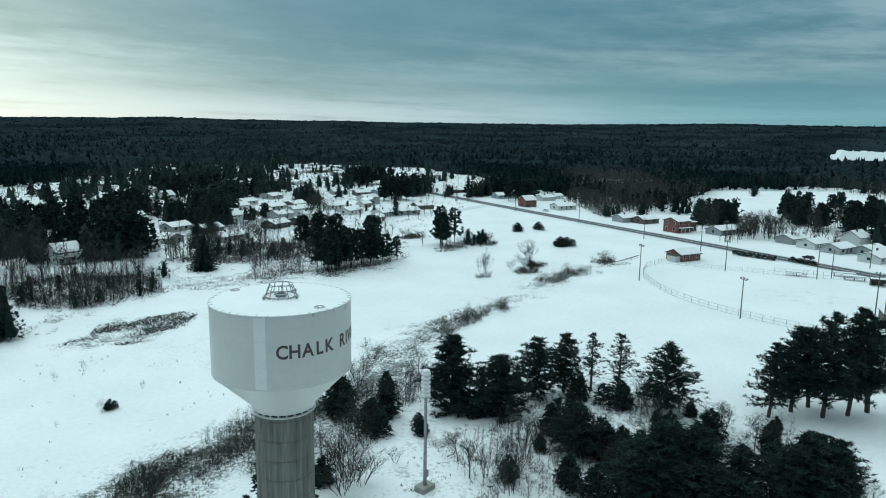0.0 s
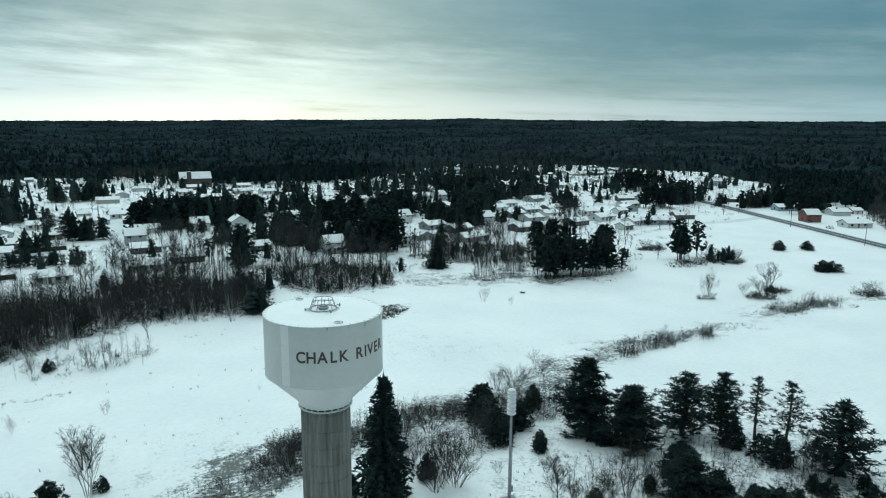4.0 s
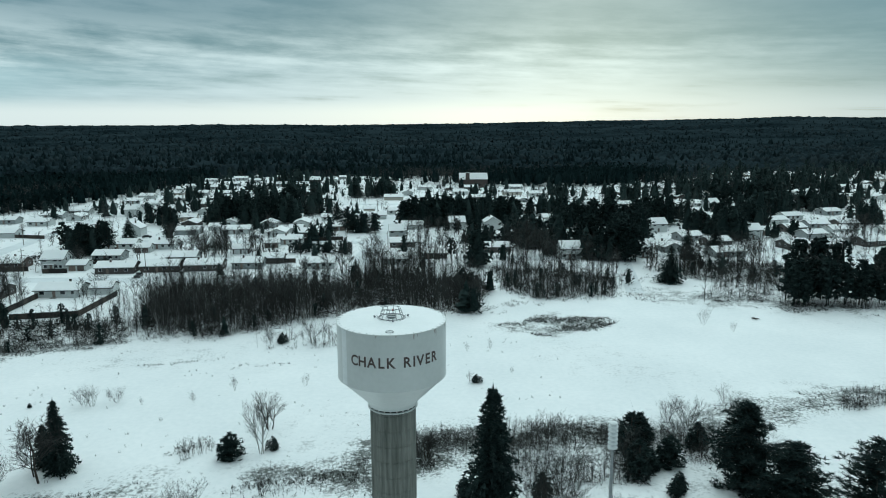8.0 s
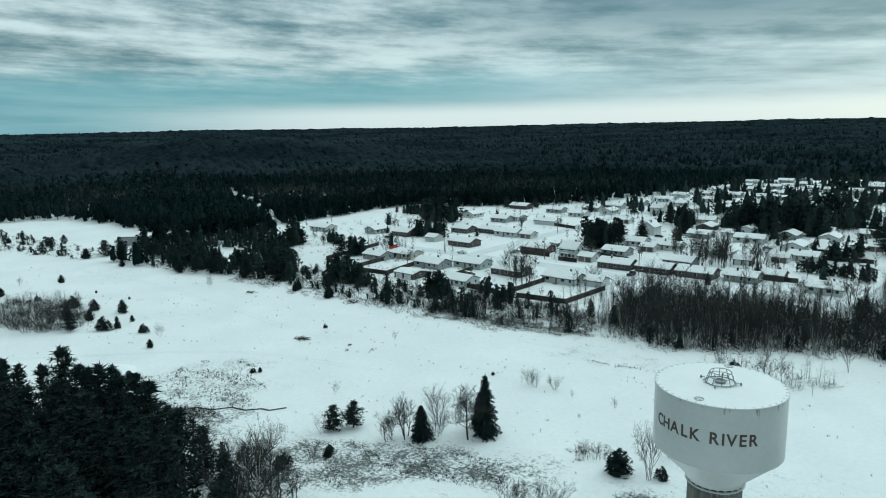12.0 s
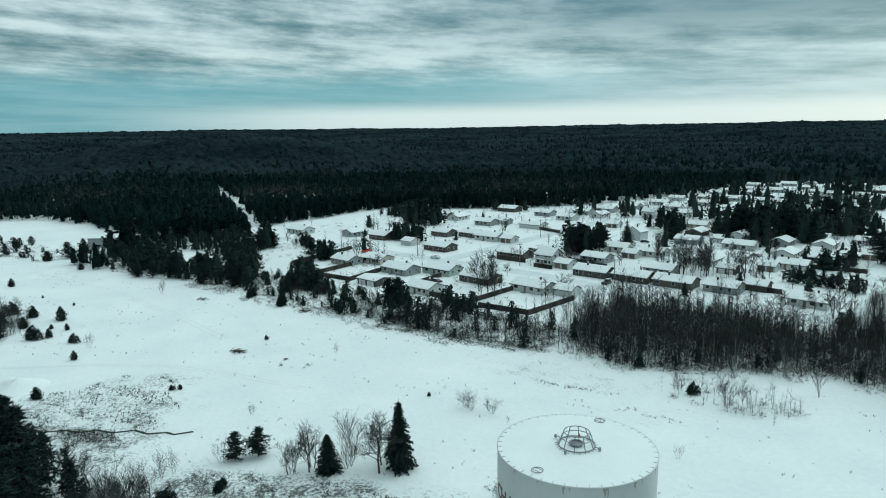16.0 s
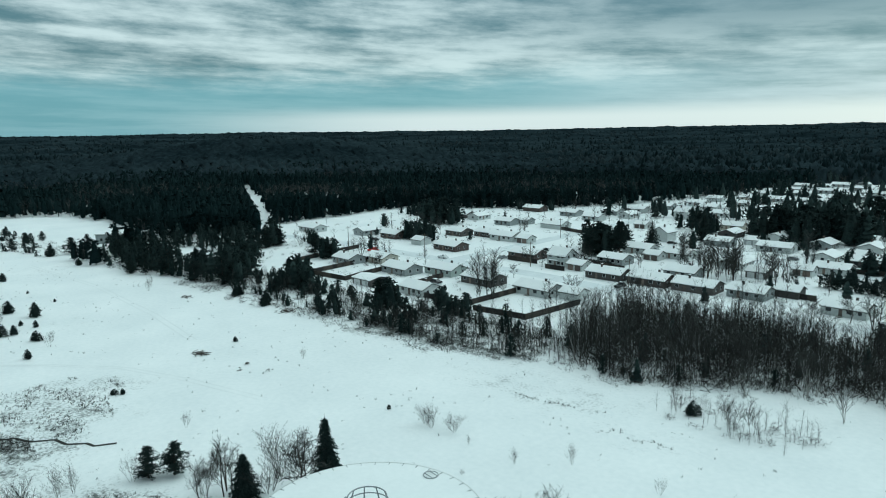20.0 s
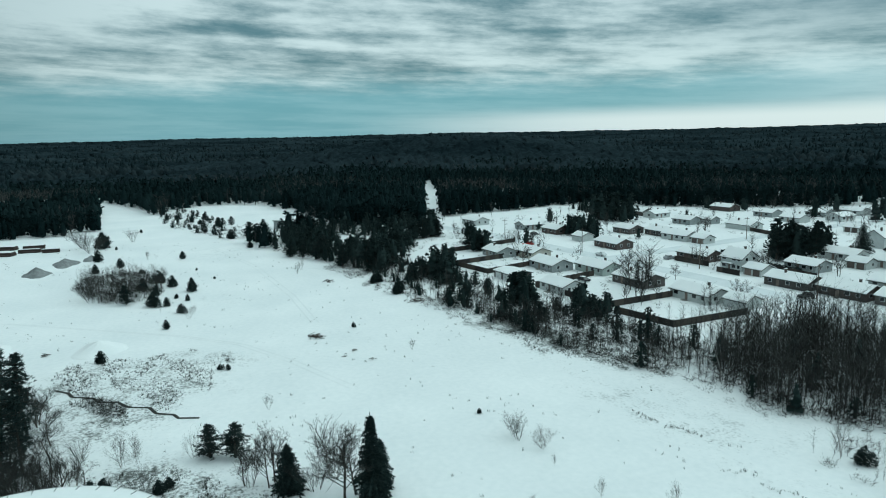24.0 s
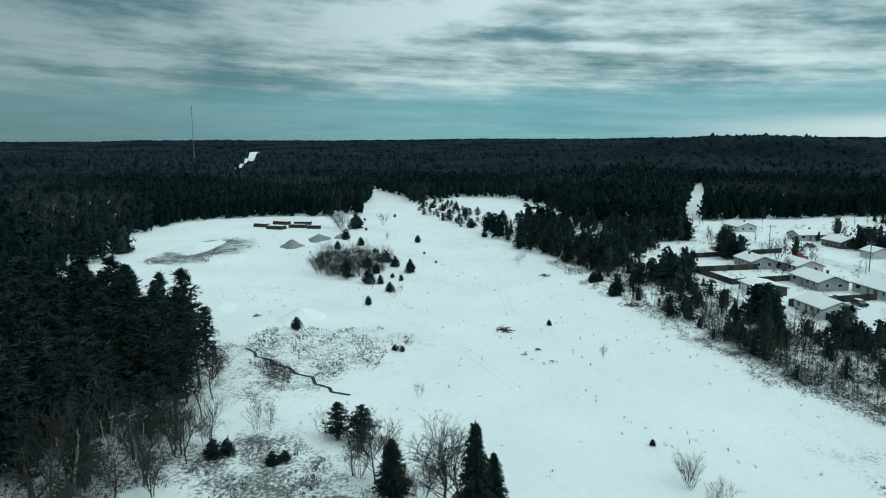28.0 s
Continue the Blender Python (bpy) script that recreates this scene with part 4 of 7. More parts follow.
for row in ((-109.1, 277.8, 7, 'L', 'white'),
            (-64.1, 279.7, 96, 'B', 'white'),
            (-79.1, 282.5, 4, 'G', 'white'),
            (-123.9, 288.1, 6, 'G', 'grey'),
            (-57.6, 289.5, 7, 'G', 'white'),
            (5.5, 291.4, 7, 'T', 'white'),
            (24.4, 291.7, 97, 'T', 'white'),
            (-191.3, 297.8, 6, 'G', 'white'),
            (52.1, 302.3, 96, 'B', 'white'),
            (-230.9, 305.9, 5, 'B', 'white'),
            (-254.6, 313.2, 6, 'B', 'grey'),
            (-288.2, 315.7, 5, 'L', 'brick'),
            (-68.5, 327.0, 5, 'B', 'white'),
            (-240.4, 336.0, 5, 'B', 'grey'),
            (-196.9, 346.9, 4, 'T', 'white'),
            (-235.2, 356.3, 6, 'B', 'white'),
            (-186.6, 369.9, 7, 'B', 'white'),
            (44.2, 380.9, 5, 'L', 'brown'),):
    set_house(*row)
for row in ((-233.4, 383.6, 4, 'B', 'grey'),
            (-97.6, 397.4, 94, 'B', 'grey'),
            (-179.0, 411.7, 5, 'B', 'white'),
            (-228.2, 415.2, 4, 'B', 'white'),
            (52.3, 420.9, 96, 'B', 'grey'),
            (-159.3, 422.4, 6, 'L', 'white'),
            (-123.2, 426.4, 6, 'B', 'grey'),
            (-204.7, 432.7, 5, 'L', 'white'),
            (-235.1, 450.8, 5, 'B', 'white'),
            (-166.0, 471.0, 4, 'B', 'white'),
            (-202.4, 474.6, 6, 'B', 'grey'),
            (-145.8, 485.8, 96, 'B', 'white'),
            (-173.4, 506.2, 5, 'B', 'white'),
            (-115.3, 508.4, 6, 'B', 'white'),
            (-231.6, 510.6, 7, 'B', 'white'),
            (55.7, 526.1, 4, 'B', 'white'),
            (-206.5, 528.4, 7, 'L', 'white'),
            (-233.4, 534.8, 5, 'B', 'white'),):
    set_house(*row)
for row in ((-173.5, 563.6, 6, 'B', 'white'),
            (-146.7, 582.4, 6, 'B', 'white'),
            (-239.8, 600.9, 4, 'B', 'white'),
            (-195.5, 601.3, 6, 'B', 'grey'),
            (-171.4, 617.5, 94, 'B', 'white'),
            (-143.5, 622.9, 7, 'L', 'white'),
            (-219.4, 629.8, 5, 'L', 'grey'),
            (84.5, 216.7, 12, 'T', 'white'),
            (120.8, 217.1, 14, 'L', 'grey'),
            (211.6, 221.0, 14, 'G', 'white'),
            (99.6, 229.9, 106, 'B', 'grey'),
            (228.7, 234.2, 12, 'B', 'white'),
            (158.6, 236.2, 16, 'B', 'brown'),
            (174.6, 236.4, 12, 'B', 'brown'),
            (126.2, 243.1, 16, 'B', 'brown'),
            (197.1, 243.9, 16, 'B', 'brown'),
            (221.6, 254.3, 16, 'L', 'white'),
            (190.9, 254.7, 16, 'B', 'white'),):
    set_house(*row)
for row in ((118.2, 258.6, 16, 'B', 'grey'),
            (150.4, 264.0, 12, 'T', 'white'),
            (181.4, 265.5, 14, 'B', 'grey'),
            (110.4, 285.0, 12, 'T', 'white'),
            (181.4, 285.8, 16, 'B', 'brown'),
            (184.2, 314.6, 16, 'L', 'white'),
            (202.5, 333.3, 12, 'B', 'white'),
            (236.2, 354.1, 16, 'B', 'grey'),
            (91.1, 363.7, 104, 'B', 'grey'),
            (152.7, 375.9, 104, 'T', 'white'),
            (173.4, 382.2, 16, 'T', 'grey'),
            (171.6, 397.9, 106, 'B', 'white'),
            (71.6, 400.3, 102, 'T', 'white'),
            (98.1, 421.3, 12, 'B', 'white'),
            (171.9, 444.6, 104, 'B', 'brown'),
            (221.7, 453.0, 12, 'B', 'white'),
            (68.1, 468.6, 12, 'L', 'white'),
            (133.9, 496.4, 14, 'B', 'white'),):
    set_house(*row)
for row in ((147.4, 501.3, 16, 'B', 'grey'),
            (190.5, 516.5, 106, 'B', 'brown'),
            (174.6, 521.6, 12, 'B', 'white'),
            (276.1, 1.2, -17, 'B', 'white'),
            (293.1, 6.7, -17, 'B', 'grey'),
            (312.9, 16.1, -17, 'T', 'white'),
            (288.7, 17.5, -17, 'B', 'grey'),
            (294.2, 28.3, -17, 'B', 'white'),
            (301.7, 39.2, -17, 'B', 'grey'),
            (305.9, 72.0, -17, 'L', 'grey'),
            (315.1, 117.1, -17, 'B', 'brown'),
            (312.8, 127.9, -18, 'B', 'grey'),
            (336.5, 183.3, -18, 'L', 'white'),
            (332.3, 207.9, -18, 'T', 'red'),
            (375.0, 222.4, -18, 'B', 'white'),
            (391.8, 223.8, -18, 'G', 'red'),
            (243.8, 231.1, -18, 'L', 'grey'),
            (271.5, 244.2, -18, 'B', 'brown'),):
    set_house(*row)
for row in ((364.4, 252.2, -18, 'L', 'blue'),
            (266.0, 287.0, 72, 'B', 'grey'),
            (372.3, 302.9, -18, 'B', 'brown'),
            (303.0, 303.7, 72, 'B', 'white'),
            (397.7, 307.9, -18, 'G', 'white'),
            (307.3, 321.5, 72, 'T', 'blue'),
            (299.3, 333.7, -18, 'B', 'brown'),
            (292.0, 351.0, -18, 'B', 'grey'),
            (465.6, 414.0, -18, 'T', 'grey'),
            (371.4, 424.2, -18, 'B', 'grey'),
            (273.2, 453.4, -18, 'L', 'grey'),
            (299.3, 479.0, -18, 'L', 'white'),
            (342.1, 507.4, -18, 'B', 'grey'),
            (483.4, 530.8, 72, 'B', 'brown'),
            (342.9, 573.0, -18, 'L', 'white'),
            (492.3, 575.8, -18, 'L', 'grey'),
            (476.1, 614.1, -18, 'B', 'white'),
            (445.0, 636.4, -18, 'L', 'white'),):
    set_house(*row)
for row in ((430.2, 640.5, 72, 'B', 'grey'),
            (309.5, 687.9, -18, 'B', 'white'),
            (346.0, 723.4, 72, 'B', 'grey'),
            (458.8, 742.2, -18, 'B', 'white'),):
    set_house(*row)

# further houses in the rows behind, where the trees let only their roofs show
hrng = random.Random(8)
for row_y, x0, x1 in ((300, -200, 20), (330, -230, 120), (362, -230, 200), (400, -240, 260), (440, -240, 330), (478, -240, 400), (520, -236, 20), (560, -232, -60), (600, -230, -90), (640, -225, -100), (520, 120, 430), (565, 200, 460), (610, 240, 500), (660, 280, 510), (275, 90, 260), (305, 110, 300), (340, 150, 330)):
    x = x0 + hrng.uniform(0, 12)
    while x < x1:
        y = row_y + hrng.uniform(-7, 7)
        if all(math.hypot(x - hx, y - hy) > 15.5 for hx, hy in house_spots) and hrng.random() < 0.62 and bool(inside(x, y, TOWN)):
            set_house(round(x, 1), round(y, 1), hrng.choice((3, 5, 7, 95, 12)), hrng.choice("BBLBG"), hrng.choice(("white", "white", "grey", "brown", "beige")))
        x += hrng.uniform(17, 25)
STREETS = [(-300, -60, 158, 172), (-212, -188, 172, 300), (-95, -30, 243, 253), (-42, -24, 176, 420), (60, 140, 203, 218)]

# ---- trees: built once at 10 m, then set out at their heights ----
trng = random.Random(21)


def needle_spray(vs, fs, root, out, length, width, droop, n=5):
    """A flat, ragged branch of needles from root along out."""
    side = Vector((-out.y, out.x, 0)).normalized()
    o = len(vs)
    pts = [root]
    vs.append(tuple(root))
    for i in range(1, n + 1):
        f = i / n
        c = root + out * (length * f) + Vector((0, 0, -droop * length * f * f))
        half = width * math.sin(math.pi * min(f * 0.8 + 0.12, 1)) * trng.uniform(0.65, 1.25)
        vs.append(tuple(c + side * half + Vector((0, 0, -0.25 * half * trng.uniform(0.3, 1.2)))))
        vs.append(tuple(c - side * half + Vector((0, 0, -0.25 * half * trng.uniform(0.3, 1.2)))))
        vs.append(tuple(c + out * (length * 0.1) + Vector((0, 0, 0.05 * length))))
        a = o if i == 1 else o + 3 * (i - 1)
        fs += [(a, o + 3 * i - 2, o + 3 * i), (a, o + 3 * i, o + 3 * i - 1)]


def tuft(vs, fs, c, r, n=9, slim=0.3):
    """A clump of needles: thin blades in all directions, mostly upward."""
    for _ in range(n):
        d = Vector((trng.gauss(0, 1), trng.gauss(0, 1), trng.gauss(0.3, 0.65))).normalized()
        u = d.orthogonal().normalized()
        u.rotate(Matrix.Rotation(trng.uniform(0, 6.28), 3, d))
        o = len(vs)
        vs += [tuple(c - u * r * slim), tuple(c + u * r * slim), tuple(c + d * r * trng.uniform(0.75, 1.3))]
        fs.append((o, o + 1, o + 2))


def make_spruce(name, words, fine=False):
    t = thing(name, pose(0, 0, -60), words, "tree", "single trees")
    v, f = tube([(0, 0, -0.4), (0, 0, 5), (0, 0, 9.7)], 0.2, 0.03, 7)
    solid("trunk", v, f, BARK, t)
    vs, fs = [], []
    z = 0.5
    while z < 9.45:
        k = z / 10
        reach = 2.35 * (1 - k) ** 0.85 * (0.8 + 0.2 * min(k / 0.12, 1)) + 0.12
        n = int(8 + 8 * (1 - k))
        a0 = trng.uniform(0, 6.28)
        for i in range(n):
            a = a0 + 6.283 * i / n + trng.uniform(-0.2, 0.2)
            L = reach * trng.uniform(0.55, 1.25)
            up = 0.45 * k - 0.1 + trng.uniform(-0.08, 0.08)
            needle_spray(vs, fs, Vector((0, 0, z + trng.uniform(-0.1, 0.1))), Vector((math.cos(a), math.sin(a), up)), L, (0.13 if fine else 0.25) * L + 0.05, 0.30, 4)
            if fine:
                for q in (0.3, 0.5, 0.7, 0.88, 1.0):
                    tuft(vs, fs, Vector((math.cos(a) * L * q + trng.gauss(0, 0.08), math.sin(a) * L * q + trng.gauss(0, 0.08), z + (up * q - 0.3 * q * q) * L)), 0.22 + 0.09 * L, 6, 0.16)
        z += 0.19 + 0.11 * (1 - k)
    for i in range(5):
        a, o = 1.257 * i, len(vs)
        c, s = math.cos(a) * 0.09, math.sin(a) * 0.09
        vs += [(c, s, 8.9), (-s, c, 9.0), (trng.gauss(0, 0.04), trng.gauss(0, 0.04), 10.2 - 0.12 * i)]
        fs.append((o, o + 1, o + 2))
    solid("crown", vs, fs, PINE, t, "drooping dark green needle branches")
    return t


def make_pine(name, words, lowest=0.22, spread=2.6, full=1.0, lean=0.3, fine=1.0, needle=1.0, core=0):
    t = thing(name, pose(0, 0, -60), words, "tree", "single trees")
    bend = Vector((trng.uniform(-lean, lean), trng.uniform(-lean, lean), 0))

    def axis(z):
        return bend * math.sin(z / 10 * 2.2) + Vector((0, 0, z))

    v, f = tube([axis(z) for z in (-0.4, 2, 4, 6, 8, 9.6)], 0.19, 0.04, 7)
    solid("trunk", v, f, BARK, t)
    vs, fs, limbs = [], [], []
    z = 10 * lowest
    while z < 9.7:
        k = (z / 10 - lowest) / (1 - lowest)
        reach = spread * (0.7 + 0.6 * math.sin(math.pi * (0.15 + 0.7 * k))) * (1.0 - 0.8 * k ** 2.0) * 0.78
        for i in range(int(4 + 2.5 * full)):
            if trng.random() < 0.16 / full:
                continue
            a = trng.uniform(0, 6.28)
            L = reach * trng.uniform(0.6, 1.2)
            root = axis(z + trng.uniform(-0.2, 0.2))
            tip = root + Vector((math.cos(a) * L, math.sin(a) * L, L * trng.uniform(0.02, 0.38)))
            mid = root.lerp(tip, 0.5) + Vector((0, 0, -0.06 * L))
            limbs.append(tube([tuple(root), tuple(tip)], 0.035, 0.012, 3))
            m = max(3, int(L * 5.2 * full * fine))
            for j in range(m):
                q = 0.16 + 0.84 * (j + trng.random() * 0.7) / m
                c = root.lerp(tip, q) + Vector((trng.gauss(0, 0.13), trng.gauss(0, 0.13), trng.gauss(0.05, 0.1))) * (0.5 + L * 0.55)
                tuft(vs, fs, c, needle * trng.uniform(0.24, 0.42) / fine ** 0.5, 12 if fine >= 0.75 else 10, 0.11 if fine >= 0.75 else 0.12)
        for _ in range(core):  # inner needles round the trunk
            a, L = trng.uniform(0, 6.28), reach * 0.62 * math.sqrt(trng.random())
            tuft(vs, fs, axis(z) + Vector((math.cos(a) * L, math.sin(a) * L, trng.uniform(-0.3, 0.3))), trng.uniform(0.45, 0.75), 7, 0.19)
        z += trng.uniform(0.42, 0.72) / (0.6 + 0.4 * full)
    for _ in range(4):
        tuft(vs, fs, axis(9.5) + Vector((trng.gauss(0, 0.12), trng.gauss(0, 0.12), trng.gauss(0.1, 0.1))), 0.45, 8)
    solid("limb_frame", *merged(limbs), BARK, t)
    solid("crown", vs, fs, PINE, t, "tufted dark green needles")
    return t


def make_bush(name, words):
    """A young, dense conifer, wider than tall trees of its kind."""
    t = thing(name, pose(0, 0, -60), words, "shrub", "low evergreens")
    v, f = tube([(0, 0, -0.4), (0, 0, 8.5)], 0.3, 0.08, 6)
    solid("trunk", v, f, BARK, t)
    vs, fs = [], []
    # several leaders of unequal height, each ragged and tapering
    leaders = [(0.0, 0.0, 9.4, 3.0)] + [(trng.gauss(0, 1.3), trng.gauss(0, 1.3), trng.uniform(5.0, 8.0), trng.uniform(1.8, 2.6)) for _ in range(3)]
    for lx, ly, top, wide in leaders:
        for _ in range(int(17 * top)):
            k = trng.random()
            a = trng.uniform(0, 6.28)
            r = wide * (1 - k ** 1.8) ** 0.7 * (0.72 + 0.28 * min(k / 0.25, 1)) * math.sqrt(trng.uniform(0.2, 1)) * trng.uniform(0.8, 1.2)
            tuft(vs, fs, Vector((lx + r * math.cos(a), ly + r * math.sin(a), 0.25 + top * k * trng.uniform(0.9, 1.03))), trng.uniform(0.5, 0.95), 6, 0.22)
    solid("crown", vs, fs, PINE, t)
    return t


def grow(pieces, base, way, length, r, level, spread, forks):
    tip, pts, d = base, [tuple(base)], way.normalized()
    for i in range(3):
        d = (d + Vector((trng.gauss(0, 0.09), trng.gauss(0, 0.09), trng.gauss(0.05, 0.06)))).normalized()
        tip = tip + d * length / 3
        pts.append(tuple(tip))
    if level >= 2:  # fine twigs along the outer branches
        for _ in range(3):
            root = Vector(pts[0]).lerp(Vector(pts[3]), trng.uniform(0.3, 1.0))
            way2 = (d + Vector((trng.gauss(0, 0.55), trng.gauss(0, 0.55), trng.gauss(0.1, 0.4)))).normalized() * trng.uniform(0.35, 0.85)
            side = way2.orthogonal().normalized() * 0.016
            pieces.append(([tuple(root - side), tuple(root + side), tuple(root + way2)], [(0, 1, 2)]))
    pieces.append(tube(pts, r, r * 0.5, 5) if level == 0 else tube(pts[::3] if level > 1 else pts, r, r * 0.5, 3))
    if level >= 3:
        return
    for _ in range(forks[level]):
        q = trng.uniform(0.3, 1.0) if level else trng.uniform(0.28, 1.0)
        i = min(int(q * 3), 2)
        root = Vector(pts[i]).lerp(Vector(pts[i + 1]), q * 3 - i)
        side = d.orthogonal().normalized()
        side.rotate(Matrix.Rotation(trng.uniform(0, 6.28), 3, d))
        grow(pieces, root, d * 0.75 + side * spread + Vector((0, 0, 0.28)), length * trng.uniform(0.42, 0.62) * (1.15 - 0.35 * q), r * 0.45, level + 1, spread, forks)


def make_bare(name, words, stems=1, spread=0.75, forks=(9, 6, 4), bark=None, r=0.16, fan=0.0, category="tree", group="single trees"):
    t = thing(name, pose(0, 0, -60), words, category, group)
    trunks, twigs = [], []
    for s in range(stems):
        a = trng.uniform(0, 6.28)
        way = Vector((fan * math.cos(a) * trng.uniform(0.3, 1), fan * math.sin(a) * trng.uniform(0.3, 1), 1))
        base = Vector((0.35 * math.cos(a) * (stems > 1), 0.35 * math.sin(a) * (stems > 1), -0.3)) * (1 + 0.12 * stems)
        got = []
        grow(got, Vector((base.x, base.y, -0.3)), way, (7.2 if stems == 1 else trng.uniform(5.5, 8.0)), r, 0, spread, forks)
        trunks.append(got[0])
        twigs += got[1:]
    if stems > 6:
        solid("stem_mass", *merged(trunks + twigs), TWIG, t)
        return t
    solid("trunk", *merged(trunks), bark or BARK, t)
    solid("branch_mass", *merged(twigs), TWIG, t)
    return t


KINDS = {
    "spruce": [make_spruce("spruce_tree", "tall dark green spruce with drooping branches") for _ in range(2)],
    "big_spruce": [make_spruce("spruce_tree", "tall dark green spruce beside the water tower", True)],
    "pine": [make_pine("pine_tree", "dark green pine with tufted uneven crown", q, s, f, 0.3, 0.75, 1.0, 3) for q, s, f in ((0.06, 2.9, 1.3), (0.14, 2.6, 1.2), (0.1, 2.8, 1.25))],
    "dense_pine": [make_pine("pine_tree", "broad dense dark green pine branched to the ground", q, 2.9, 1.6, 0.25, 0.75, 1.0, 4) for q in (0.02, 0.05)],
    "tall_pine": [make_pine("pine_tree", "tall dark green pine with a bare lower trunk", q, s, f) for q, s, f in ((0.2, 2.7, 1.5), (0.27, 2.6, 1.5))],
    "stand_pine": [make_pine("pine_tree", "tall dark pine in a dense stand", q, s, f, 0.3, 0.6, 0.85, 7) for q, s, f in ((0.08, 2.3, 1.0), (0.16, 2.1, 1.0), (0.12, 2.4, 1.0))],
    "tpine": [make_pine("pine_tree", "thin half-bare pine with sparse needles", 0.3, 2.1, 0.8) for _ in range(2)],
    "bush": [make_bush("evergreen_shrub", "dense low dark green evergreen standing in snow") for _ in range(2)],
    "bare": [make_bare("bare_tree", "leafless grey-brown tree with fine branches", st, sp, fk, None, 0.14, fn) for st, sp, fk, fn in ((1, 0.8, (11, 7, 4), 0), (1, 1.0, (12, 7, 4), 0), (3, 0.8, (7, 5, 3), 0.45))],
    "birch": [make_bare("birch_clump", "slender pale birch clump without leaves", st, 0.55, (8, 4, 1), BIRCH, 0.085, 0.25) for st in (3, 5)],
    "sapling": [make_bare("sapling", "thin leafless sapling rising from the snow", 5, 0.42, (7, 4, 1), None, 0.04, 0.3, "sapling", "saplings in the field")],
    "shrub": [make_bare("bare_shrub", "low spreading leafless shrub", 9, 0.6, (6, 4, 1), None, 0.06, 0.8, "shrub", "leafless shrubs")],
    "brush": [make_bare("thicket", "thicket of thin leafless grey stems", st, 0.5, (7, 4, 1), None, 0.055, fn, "shrub", "leafless thickets") for st, fn in ((9, 0.5), (11, 0.65))],
}
used, WIDTH = {}, {"spruce": 1.4, "big_spruce": 1.25, "pine": 1.6, "dense_pine": 1.75, "tall_pine": 1.25, "tpine": 1.35, "bush": 1.5, "bare": 1.15, "brush": 1.35, "stand_pine": 1.32}


def plant(kind, x, y, h, girth=1.0):
    protos = KINDS[kind]
    n = used.get(kind, 0)
    used[kind] = n + 1
    wide = girth * h / 10 * WIDTH.get(kind, 1.0) * trng.uniform(0.82, 1.2)
    m = pose(x, y, float(ground_z(x, y)) - 0.02 * h, 0, 0, trng.uniform(0, 360)) @ Matrix.Diagonal((wide, wide, h / 10, 1))
    p = protos[n % len(protos)]
    if n < len(protos):
        p.matrix_basis = m
    else:
        copy_thing(p, m @ Matrix.Diagonal([1 / q for q in p.scale] + [1]))

# plan of the single trees and shrubs: east, north, height
BROAD = {(50.5, 24.1), (54.5, 17.1), (47.8, -15.0), (49.7, -15.0), (51.3, -17.8), (59.4, -29.4), (63.9, -29.4), (44.9, -14.2), (62.6, -32.3)}
for row in ((-81.0, 9.3, 5.6), (-79.2, 12.9, 5.7), (41.5, -13.6, 8.0), (44.9, -14.2, 9.0), (47.6, -11.1, 7.6), (47.8, -15.0, 11.0), (49.4, -21.3, 7.0), (49.5, -1.2, 8.3), (49.7, -15.0, 10.2), (50.5, 24.1, 14.3), (50.7, 0.6, 8.0), (51.3, -17.8, 10.2), (51.4, -17.3, 9.0), (52.8, -9.2, 6.0), (54.5, 17.1, 11.0), (55.9, -22.5, 8.0), (57.5, 23.4, 6.3), (57.6, -5.1, 3.3), (57.7, -27.2, 8.0), (59.2, -10.5, 6.0), (59.4, -29.4, 11.0), (62.6, -32.3, 9.0), (63.9, -29.4, 9.5), (65.7, 17.9, 11.6), (66.5, -31.6, 8.8), (72.1, 15.4, 11.7), (78.9, -1.6, 12.5), (88.3, -16.1, 13.8), (93.9, -18.2, 16.3), (95.2, -23.0, 19.6),):
    plant("tall_pine" if row[0] > 85 else "dense_pine" if row[:2] in BROAD else "pine", *row)
for row in ((-355, 24, 6.3), (-413, 28, 5.8), (-379, 40, 5.4), (-324, 44, 8.1), (-324, 51, 8.7), (-333, 65, 8.9), (-256, 52, 5.5), (-250, 56, 7.2), (-244, 63, 10.6), (-224, 66, 9.0), (-211, 72, 11.7), (-196, -7, 6.1),):
    plant("pine", *row)
for row in ((98.4, -19.9, 15.0), (99.2, -26.0, 20.2), (103.2, -28.3, 17.9),):
    plant("tall_pine" if row[0] > 85 else "pine", *row)
for row in ((76.6, 12.2, 12.0), (78.6, 7.9, 12.0),):
    plant("tpine", *row)
